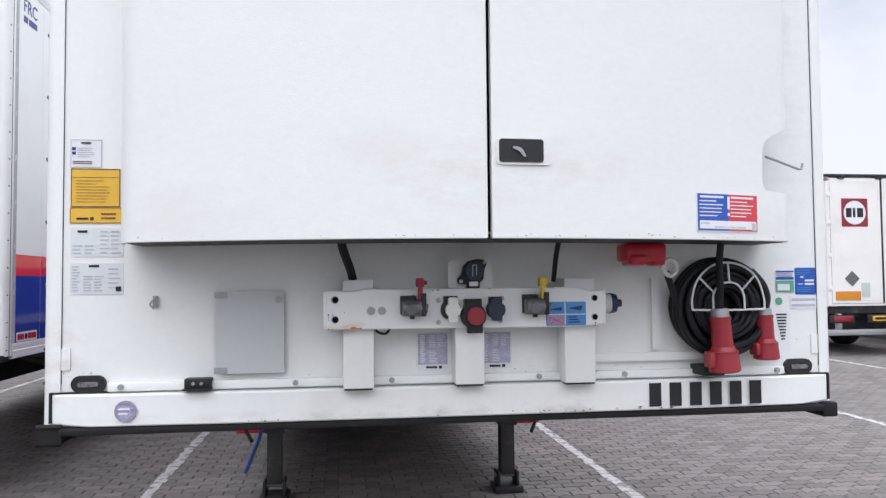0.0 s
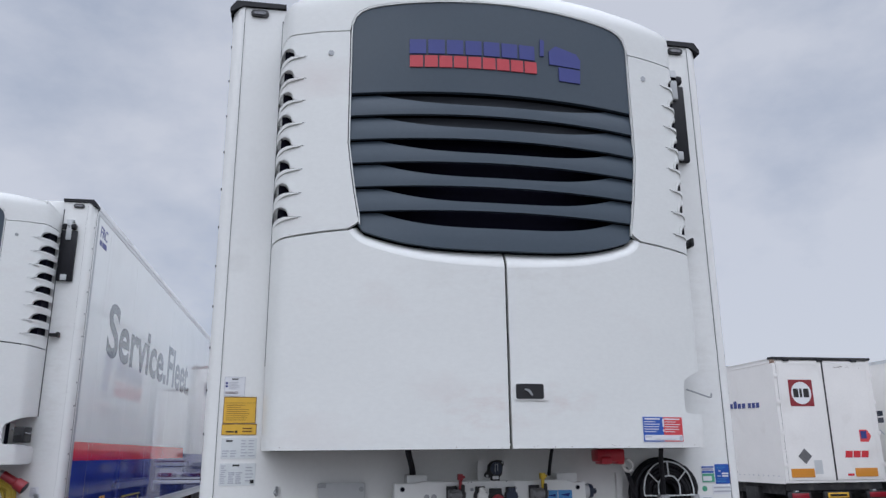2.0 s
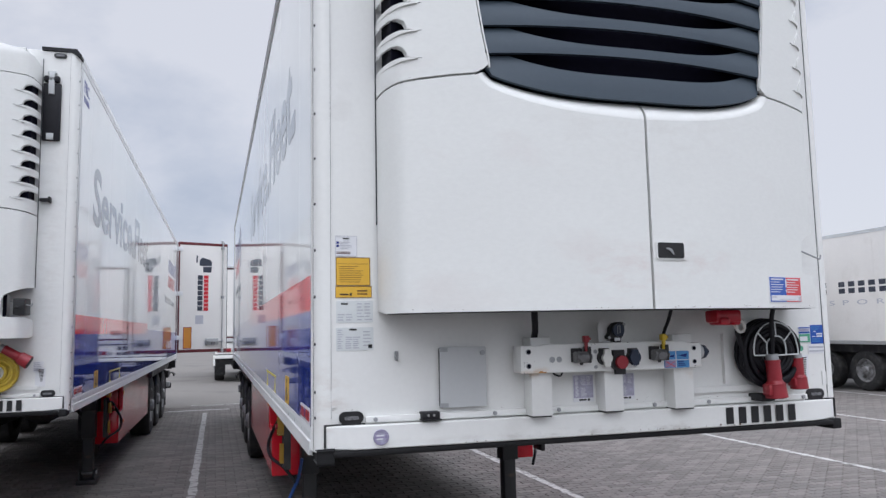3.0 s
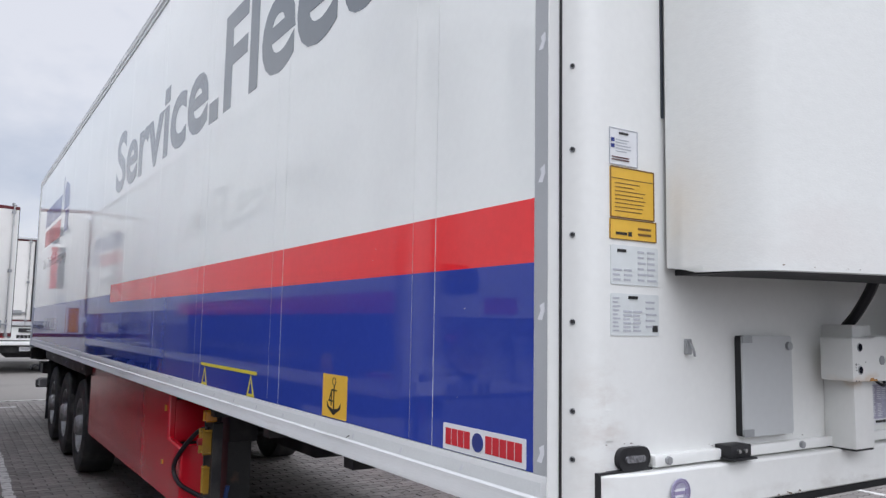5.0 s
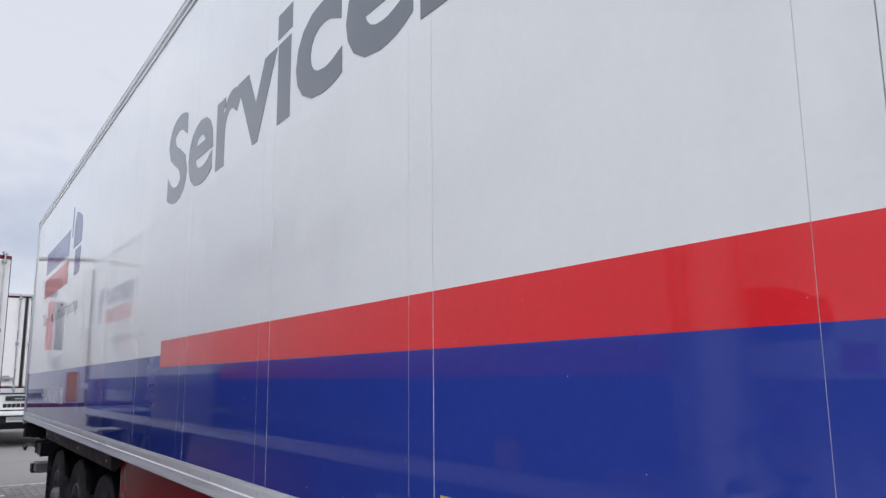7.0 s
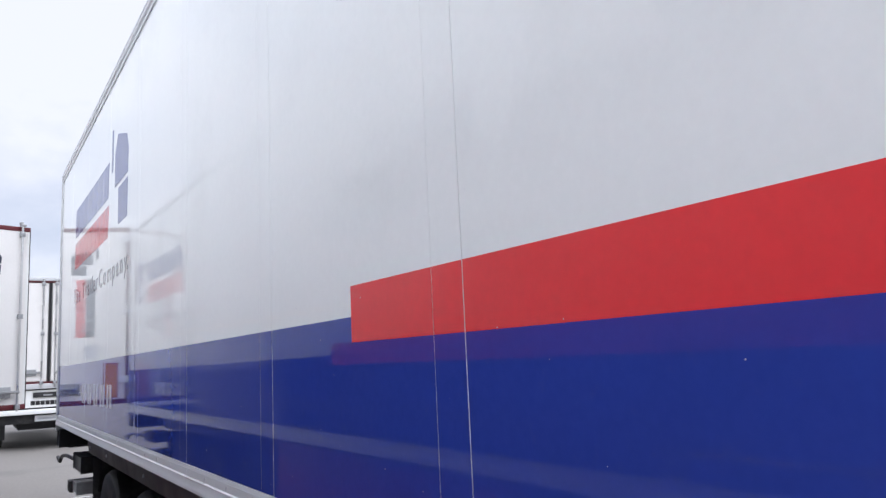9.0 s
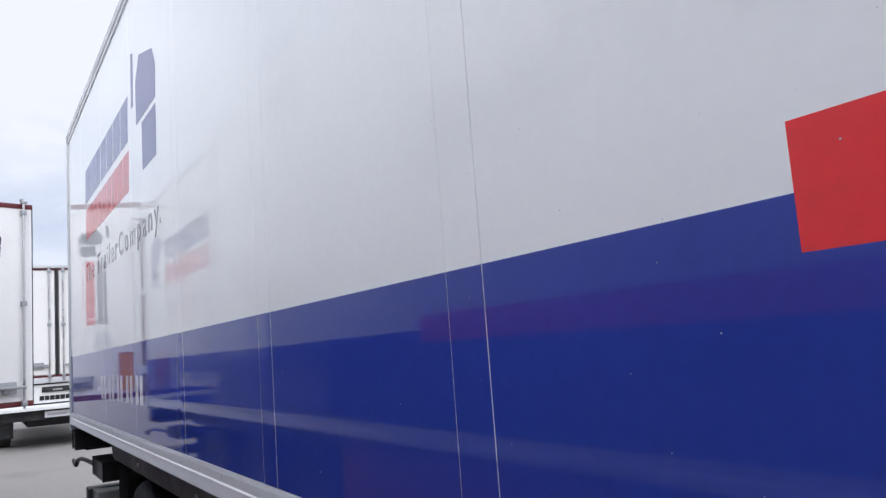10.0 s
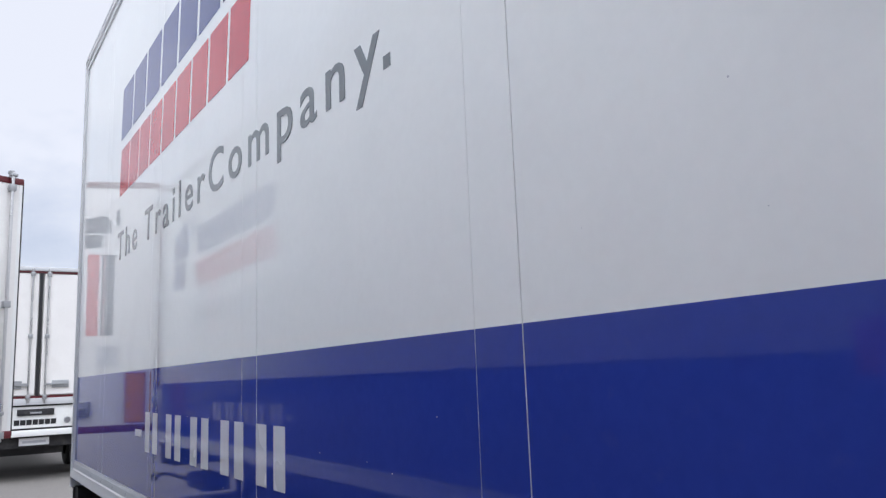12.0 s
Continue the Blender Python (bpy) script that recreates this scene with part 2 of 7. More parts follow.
M = {
    "white": surface("white_paint", (0.79, 0.795, 0.775), 0.34, vary=0.025, bump=0.04, bump_scale=220, coat=0.15, dirt=(0.42, 0.40, 0.37, 0.30), dirt_at=(0.60, 0.80), dirt_scale=3.2),
    "hood": surface("white_moulding", (0.745, 0.755, 0.735), 0.38, vary=0.03, bump=0.10, bump_scale=160, dirt=(0.58, 0.46, 0.44, 0.28), dirt_at=(0.56, 0.78), dirt_scale=2.1, stretch=(0.8, 1, 1.6)),
    "skin_white": surface("glossy_white_skin", (0.85, 0.87, 0.855), 0.024, vary=0.02, spec=0.50, wave=0.008, dirt=(0.45, 0.45, 0.44, 0.14), dirt_at=(0.55, 0.8), dirt_scale=1.7),
    "skin_red": surface("glossy_red_vinyl", (0.80, 0.028, 0.036), 0.03, vary=0.05, wave=0.006),
    "skin_blue": surface("glossy_blue_vinyl", (0.030, 0.056, 0.325), 0.038, vary=0.06, spec=0.35, wave=0.006, dirt=(0.05, 0.07, 0.25, 0.25), dirt_at=(0.62, 0.8), dirt_scale=24.0),
    "seam": surface("joint_sealant", (0.20, 0.205, 0.22), 0.6, vary=0.1),
    "alu": surface("brushed_aluminium", (0.66, 0.68, 0.69), 0.40, metal=0.75, vary=0.08, stretch=(8, 0.6, 8), bump=0.1, dirt=(0.30, 0.29, 0.27, 0.5), dirt_at=(0.56, 0.75), dirt_scale=4.0),
    "rail_alu": surface("bright_aluminium_rail", (0.74, 0.75, 0.75), 0.34, metal=0.25, vary=0.06, stretch=(8, 0.5, 8), bump=0.06, dirt=(0.34, 0.32, 0.30, 0.45), dirt_at=(0.60, 0.76), dirt_scale=3.0),
    "label_lime": surface("lime_yellow_label", (0.66, 0.56, 0.03), 0.35, vary=0.05),
    "tape_grey": surface("pale_reflective_tape", (0.68, 0.70, 0.70), 0.4, vary=0.05, scales=(6, 200), bump=0.05, bump_scale=300),
    "rail_grey": surface("light_grey_profile", (0.56, 0.57, 0.58), 0.4, vary=0.05, bump=0.05),
    "chrome": surface("steel", (0.60, 0.60, 0.60), 0.28, metal=1.0, vary=0.08),
    "zinc": surface("grey_galvanised_steel", (0.36, 0.37, 0.38), 0.5, metal=0.6, vary=0.12, bump=0.15),
    "grey": surface("grille_grey_plastic", (0.043, 0.063, 0.086), 0.52, vary=0.05, bump=0.12, bump_scale=240),
    # near-black painted in for the shade inside openings; also small dark marks
    "dark": surface("near_black_shade_and_marks", (0.003, 0.003, 0.009), 0.8, vary=0.2, spec=0.1),
    "blade": surface("dark_grey_blade", (0.028, 0.034, 0.045), 0.6, vary=0.1),
    "black": surface("black_rubber", (0.010, 0.010, 0.012), 0.55, vary=0.2, bump=0.2, dirt=(0.10, 0.095, 0.09, 0.45), dirt_at=(0.55, 0.75), dirt_scale=9.0),
    "dusty_black": surface("dusty_black_plastic", (0.045, 0.041, 0.040), 0.6, vary=0.2, bump=0.2, dirt=(0.12, 0.11, 0.10, 0.6), dirt_at=(0.48, 0.70), dirt_scale=5.0),
    "dark_rubber": surface("dark_rubber", (0.012, 0.012, 0.013), 0.7, vary=0.2, spec=0.3, bump=0.2),
    "tyre": surface("tyre_rubber", (0.018, 0.018, 0.019), 0.75, vary=0.2, bump=0.3, dirt=(0.09, 0.085, 0.08, 0.5), dirt_at=(0.5, 0.7), dirt_scale=6.0),
    "frame": surface("dark_chassis_paint", (0.014, 0.014, 0.017), 0.6, vary=0.2, bump=0.2, dirt=(0.10, 0.09, 0.085, 0.5), dirt_at=(0.5, 0.75), dirt_scale=5.0),
    "rim_steel": surface("dusty_steel_rim", (0.30, 0.30, 0.305), 0.55, metal=0.4, vary=0.2, dirt=(0.06, 0.055, 0.05, 0.7), dirt_at=(0.48, 0.66), dirt_scale=7.0),
    "leg": surface("grey_leg_paint", (0.030, 0.030, 0.032), 0.6, vary=0.15, bump=0.2, dirt=(0.20, 0.10, 0.06, 0.5), dirt_at=(0.6, 0.75), dirt_scale=7.0),
    "box": surface("light_grey_sheet", (0.51, 0.525, 0.53), 0.45, vary=0.03, bump=0.05),
    "lettering": surface("grey_lettering", (0.150, 0.170, 0.185), 0.10, vary=0.03, coat=0.3, wave=0.010),
    "print_blue": surface("blue_lettering", (0.020, 0.035, 0.20), 0.2, vary=0.03, coat=0.3),
    "print_slate": surface("slate_lettering", (0.030, 0.038, 0.060), 0.25, vary=0.04, coat=0.2),
    "print_mauve": surface("mauve_print", (0.30, 0.26, 0.42), 0.4, vary=0.06),
    "print_red": surface("red_lettering", (0.55, 0.018, 0.03), 0.2, vary=0.03, coat=0.3),
    "print_black": surface("black_lettering", (0.012, 0.012, 0.014), 0.4, vary=0.1),
    "print_white": surface("white_lettering", (0.74, 0.75, 0.78), 0.25, vary=0.03, coat=0.2),
    "print_haze": surface("lavender_print", (0.40, 0.39, 0.50), 0.4, vary=0.25, scales=(60, 260)),
    "print_grey": surface("faded_print", (0.46, 0.47, 0.52), 0.5, vary=0.1),
    "badge_blue": surface("blue_raised_plastic", (0.035, 0.045, 0.22), 0.45, vary=0.05),
    "badge_red": surface("red_raised_plastic", (0.50, 0.045, 0.06), 0.45, vary=0.05),
    "label_white": surface("white_label", (0.74, 0.75, 0.77), 0.35, vary=0.03),
    "label_grey": surface("silver_label", (0.66, 0.69, 0.69), 0.35, vary=0.04),
    "label_yellow": surface("yellow_label", (0.74, 0.44, 0.045), 0.35, vary=0.05),
    "label_blue": surface("blue_label", (0.02, 0.09, 0.42), 0.35, vary=0.05),
    "label_sky": surface("light_blue_label", (0.06, 0.25, 0.54), 0.35, vary=0.05),
    "label_red": surface("red_label", (0.62, 0.05, 0.06), 0.35, vary=0.05),
    "label_green": surface("green_label", (0.10, 0.38, 0.24), 0.35, vary=0.05),
    "plug_red": surface("red_plastic", (0.275, 0.018, 0.028), 0.42, vary=0.08, bump=0.1, dirt=(0.25, 0.06, 0.05, 0.4)),
    "connector_red": surface("bright_red_plastic", (0.50, 0.006, 0.022), 0.35, vary=0.10, bump=0.1, coat=0.2),
    "plug_yellow": surface("yellow_plastic", (0.66, 0.46, 0.03), 0.4, vary=0.08),
    "plug_white": surface("white_plastic", (0.70, 0.70, 0.66), 0.4, vary=0.05),
    "plug_blue": surface("dark_blue_plastic", (0.012, 0.022, 0.05), 0.4, vary=0.1),
    "cable": surface("black_cable", (0.0065, 0.0065, 0.010), 0.5, vary=0.3, spec=0.35),
    "cable_yellow": surface("yellow_hose", (0.50, 0.36, 0.04), 0.4, vary=0.1),
    "coupling": surface("dull_cast_metal", (0.17, 0.17, 0.175), 0.42, metal=0.5, vary=0.25, scales=(20, 120), bump=0.3),
    "clear": surface("clear_lamp_lens", (0.17, 0.17, 0.18), 0.12, vary=0.6, scales=(60, 200), coat=0.6),
    "lens_red": surface("red_lamp_lens", (0.26, 0.010, 0.022), 0.15, vary=0.1, coat=0.6),
    "lens_orange": surface("orange_reflector", (0.60, 0.24, 0.025), 0.2, vary=0.1, coat=0.5),
    "guard_red": surface("red_side_guard", (0.50, 0.009, 0.022), 0.18, vary=0.06, coat=0.10, dirt=(0.20, 0.03, 0.03, 0.25), dirt_at=(0.55, 0.75), dirt_scale=2.5),
    "rail_red": surface("dark_red_frame", (0.11, 0.010, 0.016), 0.4, vary=0.08),
    "brown": surface("dark_brown_print", (0.16, 0.075, 0.015), 0.5, vary=0.15),
    "rust_old": surface("rusty_white_edge", (0.42, 0.33, 0.27), 0.8, vary=0.3, scales=(8, 60), bump=0.3, dirt=(0.18, 0.07, 0.03, 0.8), dirt_at=(0.50, 0.62), dirt_scale=18.0),
    "frame_grey": surface("roof_edge_grey", (0.42, 0.44, 0.46), 0.5, vary=0.05, scales=(0.3, 6)),
    "warehouse": surface("grey_metal_cladding", (0.20, 0.215, 0.225), 0.5, vary=0.06, scales=(0.3, 6)),
    "speck": surface("brown_grime", (0.17, 0.12, 0.09), 0.8, vary=0.4, scales=(30, 200)),
    "sign_red": surface("dark_red_sign", (0.24, 0.016, 0.026), 0.35, vary=0.08),
    "rust": surface("rusty_edge", (0.40, 0.20, 0.06), 0.8, vary=0.3, bump=0.3),
    "reflex": surface("silver_reflective_tape", (0.40, 0.415, 0.43), 0.45, vary=0.06, scales=(6, 260), bump=0.1, bump_scale=400),
    "yellow_valve": surface("yellow_valve_paint", (0.34, 0.19, 0.02), 0.45, vary=0.1, dirt=(0.15, 0.1, 0.05, 0.5)),
    "blue_hose": surface("blue_hose", (0.02, 0.07, 0.26), 0.4, vary=0.1),
    "old_white": surface("weathered_white_body", (0.78, 0.765, 0.74), 0.42, vary=0.04, bump=0.06, dirt=(0.46, 0.42, 0.37, 0.25), dirt_at=(0.58, 0.78), dirt_scale=1.6),
    "paver": surface("concrete_paver", (0.170, 0.154, 0.144), 0.85, vary=0.20, scales=(0.35, 40), bump=0.5, bump_scale=90, spread="island", dirt=(0.13, 0.124, 0.118, 0.5), dirt_at=(0.50, 0.68), dirt_scale=0.55),
    "paver_single": surface("concrete_paver_single", (0.170, 0.154, 0.144), 0.85, vary=0.20, scales=(0.35, 40), bump=0.5, bump_scale=90, spread="object"),
    "joint": surface("sandy_ground", (0.070, 0.065, 0.060), 0.95, vary=0.25, scales=(0.3, 30), bump=0.6, bump_scale=50, dirt=(0.11, 0.10, 0.09, 0.6), dirt_at=(0.48, 0.66), dirt_scale=0.25),
    "concrete": surface("worn_concrete", (0.175, 0.163, 0.150), 0.9, vary=0.18, scales=(0.25, 25), bump=0.4, bump_scale=40, dirt=(0.10, 0.095, 0.09, 0.6), dirt_at=(0.56, 0.70), dirt_scale=0.45),
    "paint_line": surface("worn_road_paint", (0.50, 0.49, 0.475), 0.8, vary=0.15, bump=0.4, bump_scale=70, dirt=(0.20, 0.19, 0.18, 0.9), dirt_at=(0.50, 0.62), dirt_scale=11.0),
}


def smudge(m, at, reach, col, strength):
    """Adds a ragged grubby patch round a place to a material."""
    n, l = m.node_tree.nodes, m.node_tree.links
    b = n["Principled BSDF"]
    old = b.inputs["Base Color"].links[0].from_socket
    co = n.new("ShaderNodeTexCoord")
    d = n.new("ShaderNodeVectorMath")
    d.operation = "SUBTRACT"
    d.inputs[1].default_value = at
    l.new(co.outputs["Object"], d.inputs[0])
    sc = n.new("ShaderNodeVectorMath")
    sc.operation = "MULTIPLY"
    sc.inputs[1].default_value = [1 / r for r in reach]
    l.new(d.outputs[0], sc.inputs[0])
    ln = n.new("ShaderNodeVectorMath")
    ln.operation = "LENGTH"
    l.new(sc.outputs[0], ln.inputs[0])
    fall = n.new("ShaderNodeMapRange")
    fall.inputs["From Min"].default_value, fall.inputs["From Max"].default_value = 1.0, 0.2
    l.new(ln.outputs["Value"], fall.inputs[0])
    mp = n.new("ShaderNodeMapping")
    mp.inputs["Scale"].default_value = (1.0, 1.0, 2.4)
    l.new(co.outputs["Object"], mp.inputs[0])
    nz = n.new("ShaderNodeTexNoise")
    nz.inputs["Scale"].default_value, nz.inputs["Detail"].default_value, nz.inputs["Roughness"].default_value = 9.0, 8.0, 0.65
    l.new(mp.outputs[0], nz.inputs["Vector"])
    cut = n.new("ShaderNodeMapRange")
    cut.inputs["From Min"].default_value, cut.inputs["From Max"].default_value, cut.inputs["To Max"].default_value = 0.46, 0.72, strength
    l.new(nz.outputs[0], cut.inputs[0])
    mu = n.new("ShaderNodeMath")
    mu.operation = "MULTIPLY"
    l.new(fall.outputs[0], mu.inputs[0])
    l.new(cut.outputs[0], mu.inputs[1])
    mx = n.new("ShaderNodeMix")
    mx.data_type = "RGBA"
    l.new(mu.outputs[0], mx.inputs[0])
    l.new(old, mx.inputs[6])
    mx.inputs[7].default_value = (*col, 1)
    l.new(mx.outputs[2], b.inputs["Base Color"])


smudge(M["hood"], (-0.10, -0.42, 1.93), (0.30, 0.3, 0.16), (0.56, 0.38, 0.36), 0.30)
smudge(M["hood"], (0.24, -0.42, 1.98), (0.20, 0.3, 0.10), (0.56, 0.38, 0.36), 0.28)
smudge(M["hood"], (0.0, -0.40, 2.55), (0.7, 0.3, 0.22), (0.50, 0.46, 0.42), 0.2)
smudge(M["white"], (-1.24, -0.0, 1.42), (0.10, 0.1, 0.22), (0.40, 0.28, 0.22), 0.4)
smudge(M["white"], (1.12, 0.0, 2.5), (0.15, 0.3, 1.1), (0.42, 0.38, 0.33), 0.22)
smudge(M["white"], (-0.38, -0.1, 1.52), (0.12, 0.1, 0.03), (0.50, 0.28, 0.10), 0.8)
smudge(M["white"], (0.42, -0.1, 1.50), (0.06, 0.12, 0.05), (0.55, 0.36, 0.22), 0.6)
smudge(M["white"], (0.0, -0.03, 1.25), (1.3, 0.1, 0.03), (0.30, 0.26, 0.22), 0.5)


# ---- mesh helpers ----
def part(name, bm, material, parent=None, label="", smooth=True, extra=()):
    me = bpy.data.meshes.new(name)
    bm.to_mesh(me)
    bm.free()
    for m in (material, *extra):
        me.materials.append(M[m])
    if smooth:
        me.shade_smooth()
        me.set_sharp_from_angle(angle=radians(32))
    ob = new(name, me)
    ob.parent = parent
    if label:
        tagged(ob, label=label)
    return ob


def shared(name, me, parent, at):
    """One more object on a mesh that others use too."""
    ob = new(name, me)
    ob.parent = parent
    ob.location = at
    return ob


def box(bm, x0, x1, y0, y1, z0, z1, bevel=0.0):
    r = bmesh.ops.create_cube(bm, size=1.0)
    for v in r["verts"]:
        v.co = Vector(((x0 + x1) / 2 + v.co.x * (x1 - x0), (y0 + y1) / 2 + v.co.y * (y1 - y0), (z0 + z1) / 2 + v.co.z * (z1 - z0)))
    if bevel:
        edges = list({e for v in r["verts"] for e in v.link_edges})
        bmesh.ops.bevel(bm, geom=edges, offset=bevel, segments=2, affect="EDGES", profile=0.5)
    return bm


def boxes(*dims, bevel=0.0):
    bm = bmesh.new()
    for d in dims:
        box(bm, *d, bevel=bevel)
    return bm


def rod(bm, p, q, r0, r1=None, seg=14):
    """A round bar from p to q."""
    p, q = Vector(p), Vector(q)
    m = Matrix.Translation((p + q) / 2) @ (q - p).to_track_quat("Z", "Y").to_matrix().to_4x4()
    bmesh.ops.create_cone(bm, cap_ends=True, segments=seg, radius1=r0, radius2=r0 if r1 is None else r1, depth=(q - p).length, matrix=m)
    return bm


def rods(*list_of):
    bm = bmesh.new()
    for d in list_of:
        rod(bm, *d)
    return bm


def tube(points, r, seg=8, closed=False):
    """A hose along points."""
    bm = bmesh.new()
    pts = [Vector(p) for p in points]
    rings = []
    up = Vector((0.13, 0.31, 0.94))
    for i, p in enumerate(pts):
        a = pts[i - 1] if (i or closed) else p
        b = pts[(i + 1) % len(pts)] if (i + 1 < len(pts) or closed) else p
        d = (b - a).normalized()
        s = d.cross(up).normalized()
        u = s.cross(d)
        rings.append([bm.verts.new(p + r * (math.cos(2 * math.pi * k / seg) * s + math.sin(2 * math.pi * k / seg) * u)) for k in range(seg)])
    for i in range(len(rings) - (0 if closed else 1)):
        a, b = rings[i], rings[(i + 1) % len(rings)]
        for k in range(seg):
            bm.faces.new((a[k], a[(k + 1) % seg], b[(k + 1) % seg], b[k]))
    if not closed:
        bm.faces.new(rings[0])
        bm.faces.new(rings[-1])
    bmesh.ops.recalc_face_normals(bm, faces=bm.faces)
    return bm


def bend(*ctrl, n=14):
    """A smooth run of points through the given ones."""
    c = [Vector(p) for p in ctrl]
    c = [2 * c[0] - c[1], *c, 2 * c[-1] - c[-2]]
    out = []
    for i in range(1, len(c) - 2):
        for k in range(n):
            t = k / n
            out.append(0.5 * (2 * c[i] + (c[i + 1] - c[i - 1]) * t + (2 * c[i - 1] - 5 * c[i] + 4 * c[i + 1] - c[i + 2]) * t * t + (3 * c[i] - c[i - 1] - 3 * c[i + 1] + c[i + 2]) * t ** 3))
    return out + [c[-2]]


def lathe(profile, seg=36, bm=None, at=(0, 0, 0)):
    """Turns (radius, along x) about the x axis."""
    bm = bm or bmesh.new()
    rings = []
    for r, a in profile:
        rings.append([bm.verts.new((at[0] + a, at[1] + r * math.cos(2 * math.pi * k / seg), at[2] + r * math.sin(2 * math.pi * k / seg))) for k in range(seg)])
    for a, b in zip(rings, rings[1:]):
        for k in range(seg):
            bm.faces.new((a[k], a[(k + 1) % seg], b[(k + 1) % seg], b[k]))
    bmesh.ops.recalc_face_normals(bm, faces=bm.faces)
    return bm


def rect(u0, v0, u1, v1, r=0.0, n=5):
    u0, u1, v0, v1 = min(u0, u1), max(u0, u1), min(v0, v1), max(v0, v1)
    if not r:
        return [(u0, v0), (u1, v0), (u1, v1), (u0, v1)]
    out = []
    for cu, cv, a0 in ((u1 - r, v0 + r, -90), (u1 - r, v1 - r, 0), (u0 + r, v1 - r, 90), (u0 + r, v0 + r, 180)):
        for k in range(n + 1):
            a = radians(a0 + 90 * k / n)
            out.append((cu + r * math.cos(a), cv + r * math.sin(a)))
    return out


def disc(u, v, r, n=20):
    return [(u + r * math.cos(2 * math.pi * k / n), v + r * math.sin(2 * math.pi * k / n)) for k in range(n)]


def wall_frame(origin, facing):
    """Axes of a wall: u to the right as one faces it, v up, n out of it."""
    n = Vector(facing)
    u = Vector((0, 0, 1)).cross(n)
    return Matrix(((u.x, 0, n.x, origin[0]), (u.y, 0, n.y, origin[1]), (u.z, 1, n.z, origin[2]), (0, 0, 0, 1)))


def slab(frame_m, outlines, d0, d1):
    """Plates with the given outlines, from d0 to d1 out of a wall."""
    bm = bmesh.new()
    for pts in outlines:
        a = [bm.verts.new((p[0], p[1], d0)) for p in pts]
        b = [bm.verts.new((p[0], p[1], d1)) for p in pts]
        bm.faces.new(b)
        bm.faces.new(a[::-1])
        for k in range(len(pts)):
            j = (k + 1) % len(pts)
            bm.faces.new((a[k], a[j], b[j], b[k]))
    bmesh.ops.transform(bm, matrix=frame_m, verts=bm.verts)
    bm.normal_update()
    bmesh.ops.recalc_face_normals(bm, faces=bm.faces)
    return bm


def bars(u0, v0, u1, v1, rows, seed=0, fill=0.6, columns=1):
    """Outlines that stand for lines of small print."""
    rng = random.Random(seed)
    out = []
    h = (v1 - v0) / rows
    w = (u1 - u0) / columns
    for c in range(columns):
        for k in range(rows):
            z = v0 + h * (k + 0.5)
            length = w * rng.uniform(0.55, 0.92)
            out.append(rect(u0 + w * c, z - h * fill / 2, u0 + w * c + length, z + h * fill / 2))
    return out


def lettering(words, width, height, bold=0.0, gap=1.0):
    """Outlines of words as a mesh: left end at 0, on the base line, capitals of that height."""
    cu = bpy.data.curves.new("words", "FONT")
    cu.body, cu.offset, cu.space_character = words, bold, gap
    cu.resolution_u = 4
    ob = new("words", cu)
    me = bpy.data.meshes.new_from_object(ob.evaluated_get(bpy.context.evaluated_depsgraph_get()))
    bpy.data.objects.remove(ob)
    bpy.data.curves.remove(cu)
    bm = bmesh.new()
    bm.from_mesh(me)
    bpy.data.meshes.remove(me)
    cap = max(v.co.y for v in bm.verts)
    # full stops and dots are square
    todo = set(bm.verts)
    while todo:
        stack, island = [todo.pop()], []
        while stack:
            v = stack.pop()
            island.append(v)
            for e in v.link_edges:
                o = e.other_vert(v)
                if o in todo:
                    todo.remove(o)
                    stack.append(o)
        a0, a1 = min(v.co.x for v in island), max(v.co.x for v in island)
        b0, b1 = min(v.co.y for v in island), max(v.co.y for v in island)
        if b1 - b0 < 0.3 * cap and abs((a1 - a0) - (b1 - b0)) < 0.25 * (b1 - b0):
            bmesh.ops.delete(bm, geom=island, context="VERTS")
            bm.faces.new([bm.verts.new(c) for c in ((a0, b0, 0), (a1, b0, 0), (a1, b1, 0), (a0, b1, 0))])
    bm.verts.index_update()
    xs = [v.co.x for v in bm.verts]
    x0, x1 = min(xs), max(xs)
    for v in bm.verts:
        v.co = Vector(((v.co.x - x0) / (x1 - x0) * width, v.co.y / cap * height, 0))
    for f in bm.faces:
        f.smooth = False
    return bm


def spell(name, words, width, height, frame_m, at, d0, d1, mat, parent, label="", bold=0.0, gap=1.0):
    """Words letter by letter, each a thin raised part."""
    whole = lettering(words, width, height, bold, gap)
    whole.verts.ensure_lookup_table()
    seen, pieces = set(), []
    for v in whole.verts:
        if v.index in seen:
            continue
        stack, group = [v], []
        seen.add(v.index)
        while stack:
            w = stack.pop()
            group.append(w)
            for e in w.link_edges:
                o = e.other_vert(w)
                if o.index not in seen:
                    seen.add(o.index)
                    stack.append(o)
        pieces.append([min(w.co.x for w in group), max(w.co.x for w in group), {w.index for w in group}])
    pieces.sort(key=lambda p: p[0])
    merged = []
    for p in pieces:
        if merged and p[1] <= merged[-1][1] + 0.002 * height:
            merged[-1][2] |= p[2]
        elif merged and p[0] < merged[-1][0] + 0.3 * (merged[-1][1] - merged[-1][0]):
            merged[-1][1] = max(p[1], merged[-1][1])
            merged[-1][2] |= p[2]
        else:
            merged.append(p)
    for k, p in enumerate(merged):
        bm = whole.copy()
        bmesh.ops.delete(bm, geom=[v for v in bm.verts if v.index not in p[2]], context="VERTS")
        part(name, raised(bm, frame_m, at, d0, d1 + 0.0006 * (k % 2)), mat, parent, label, smooth=False)
    whole.free()


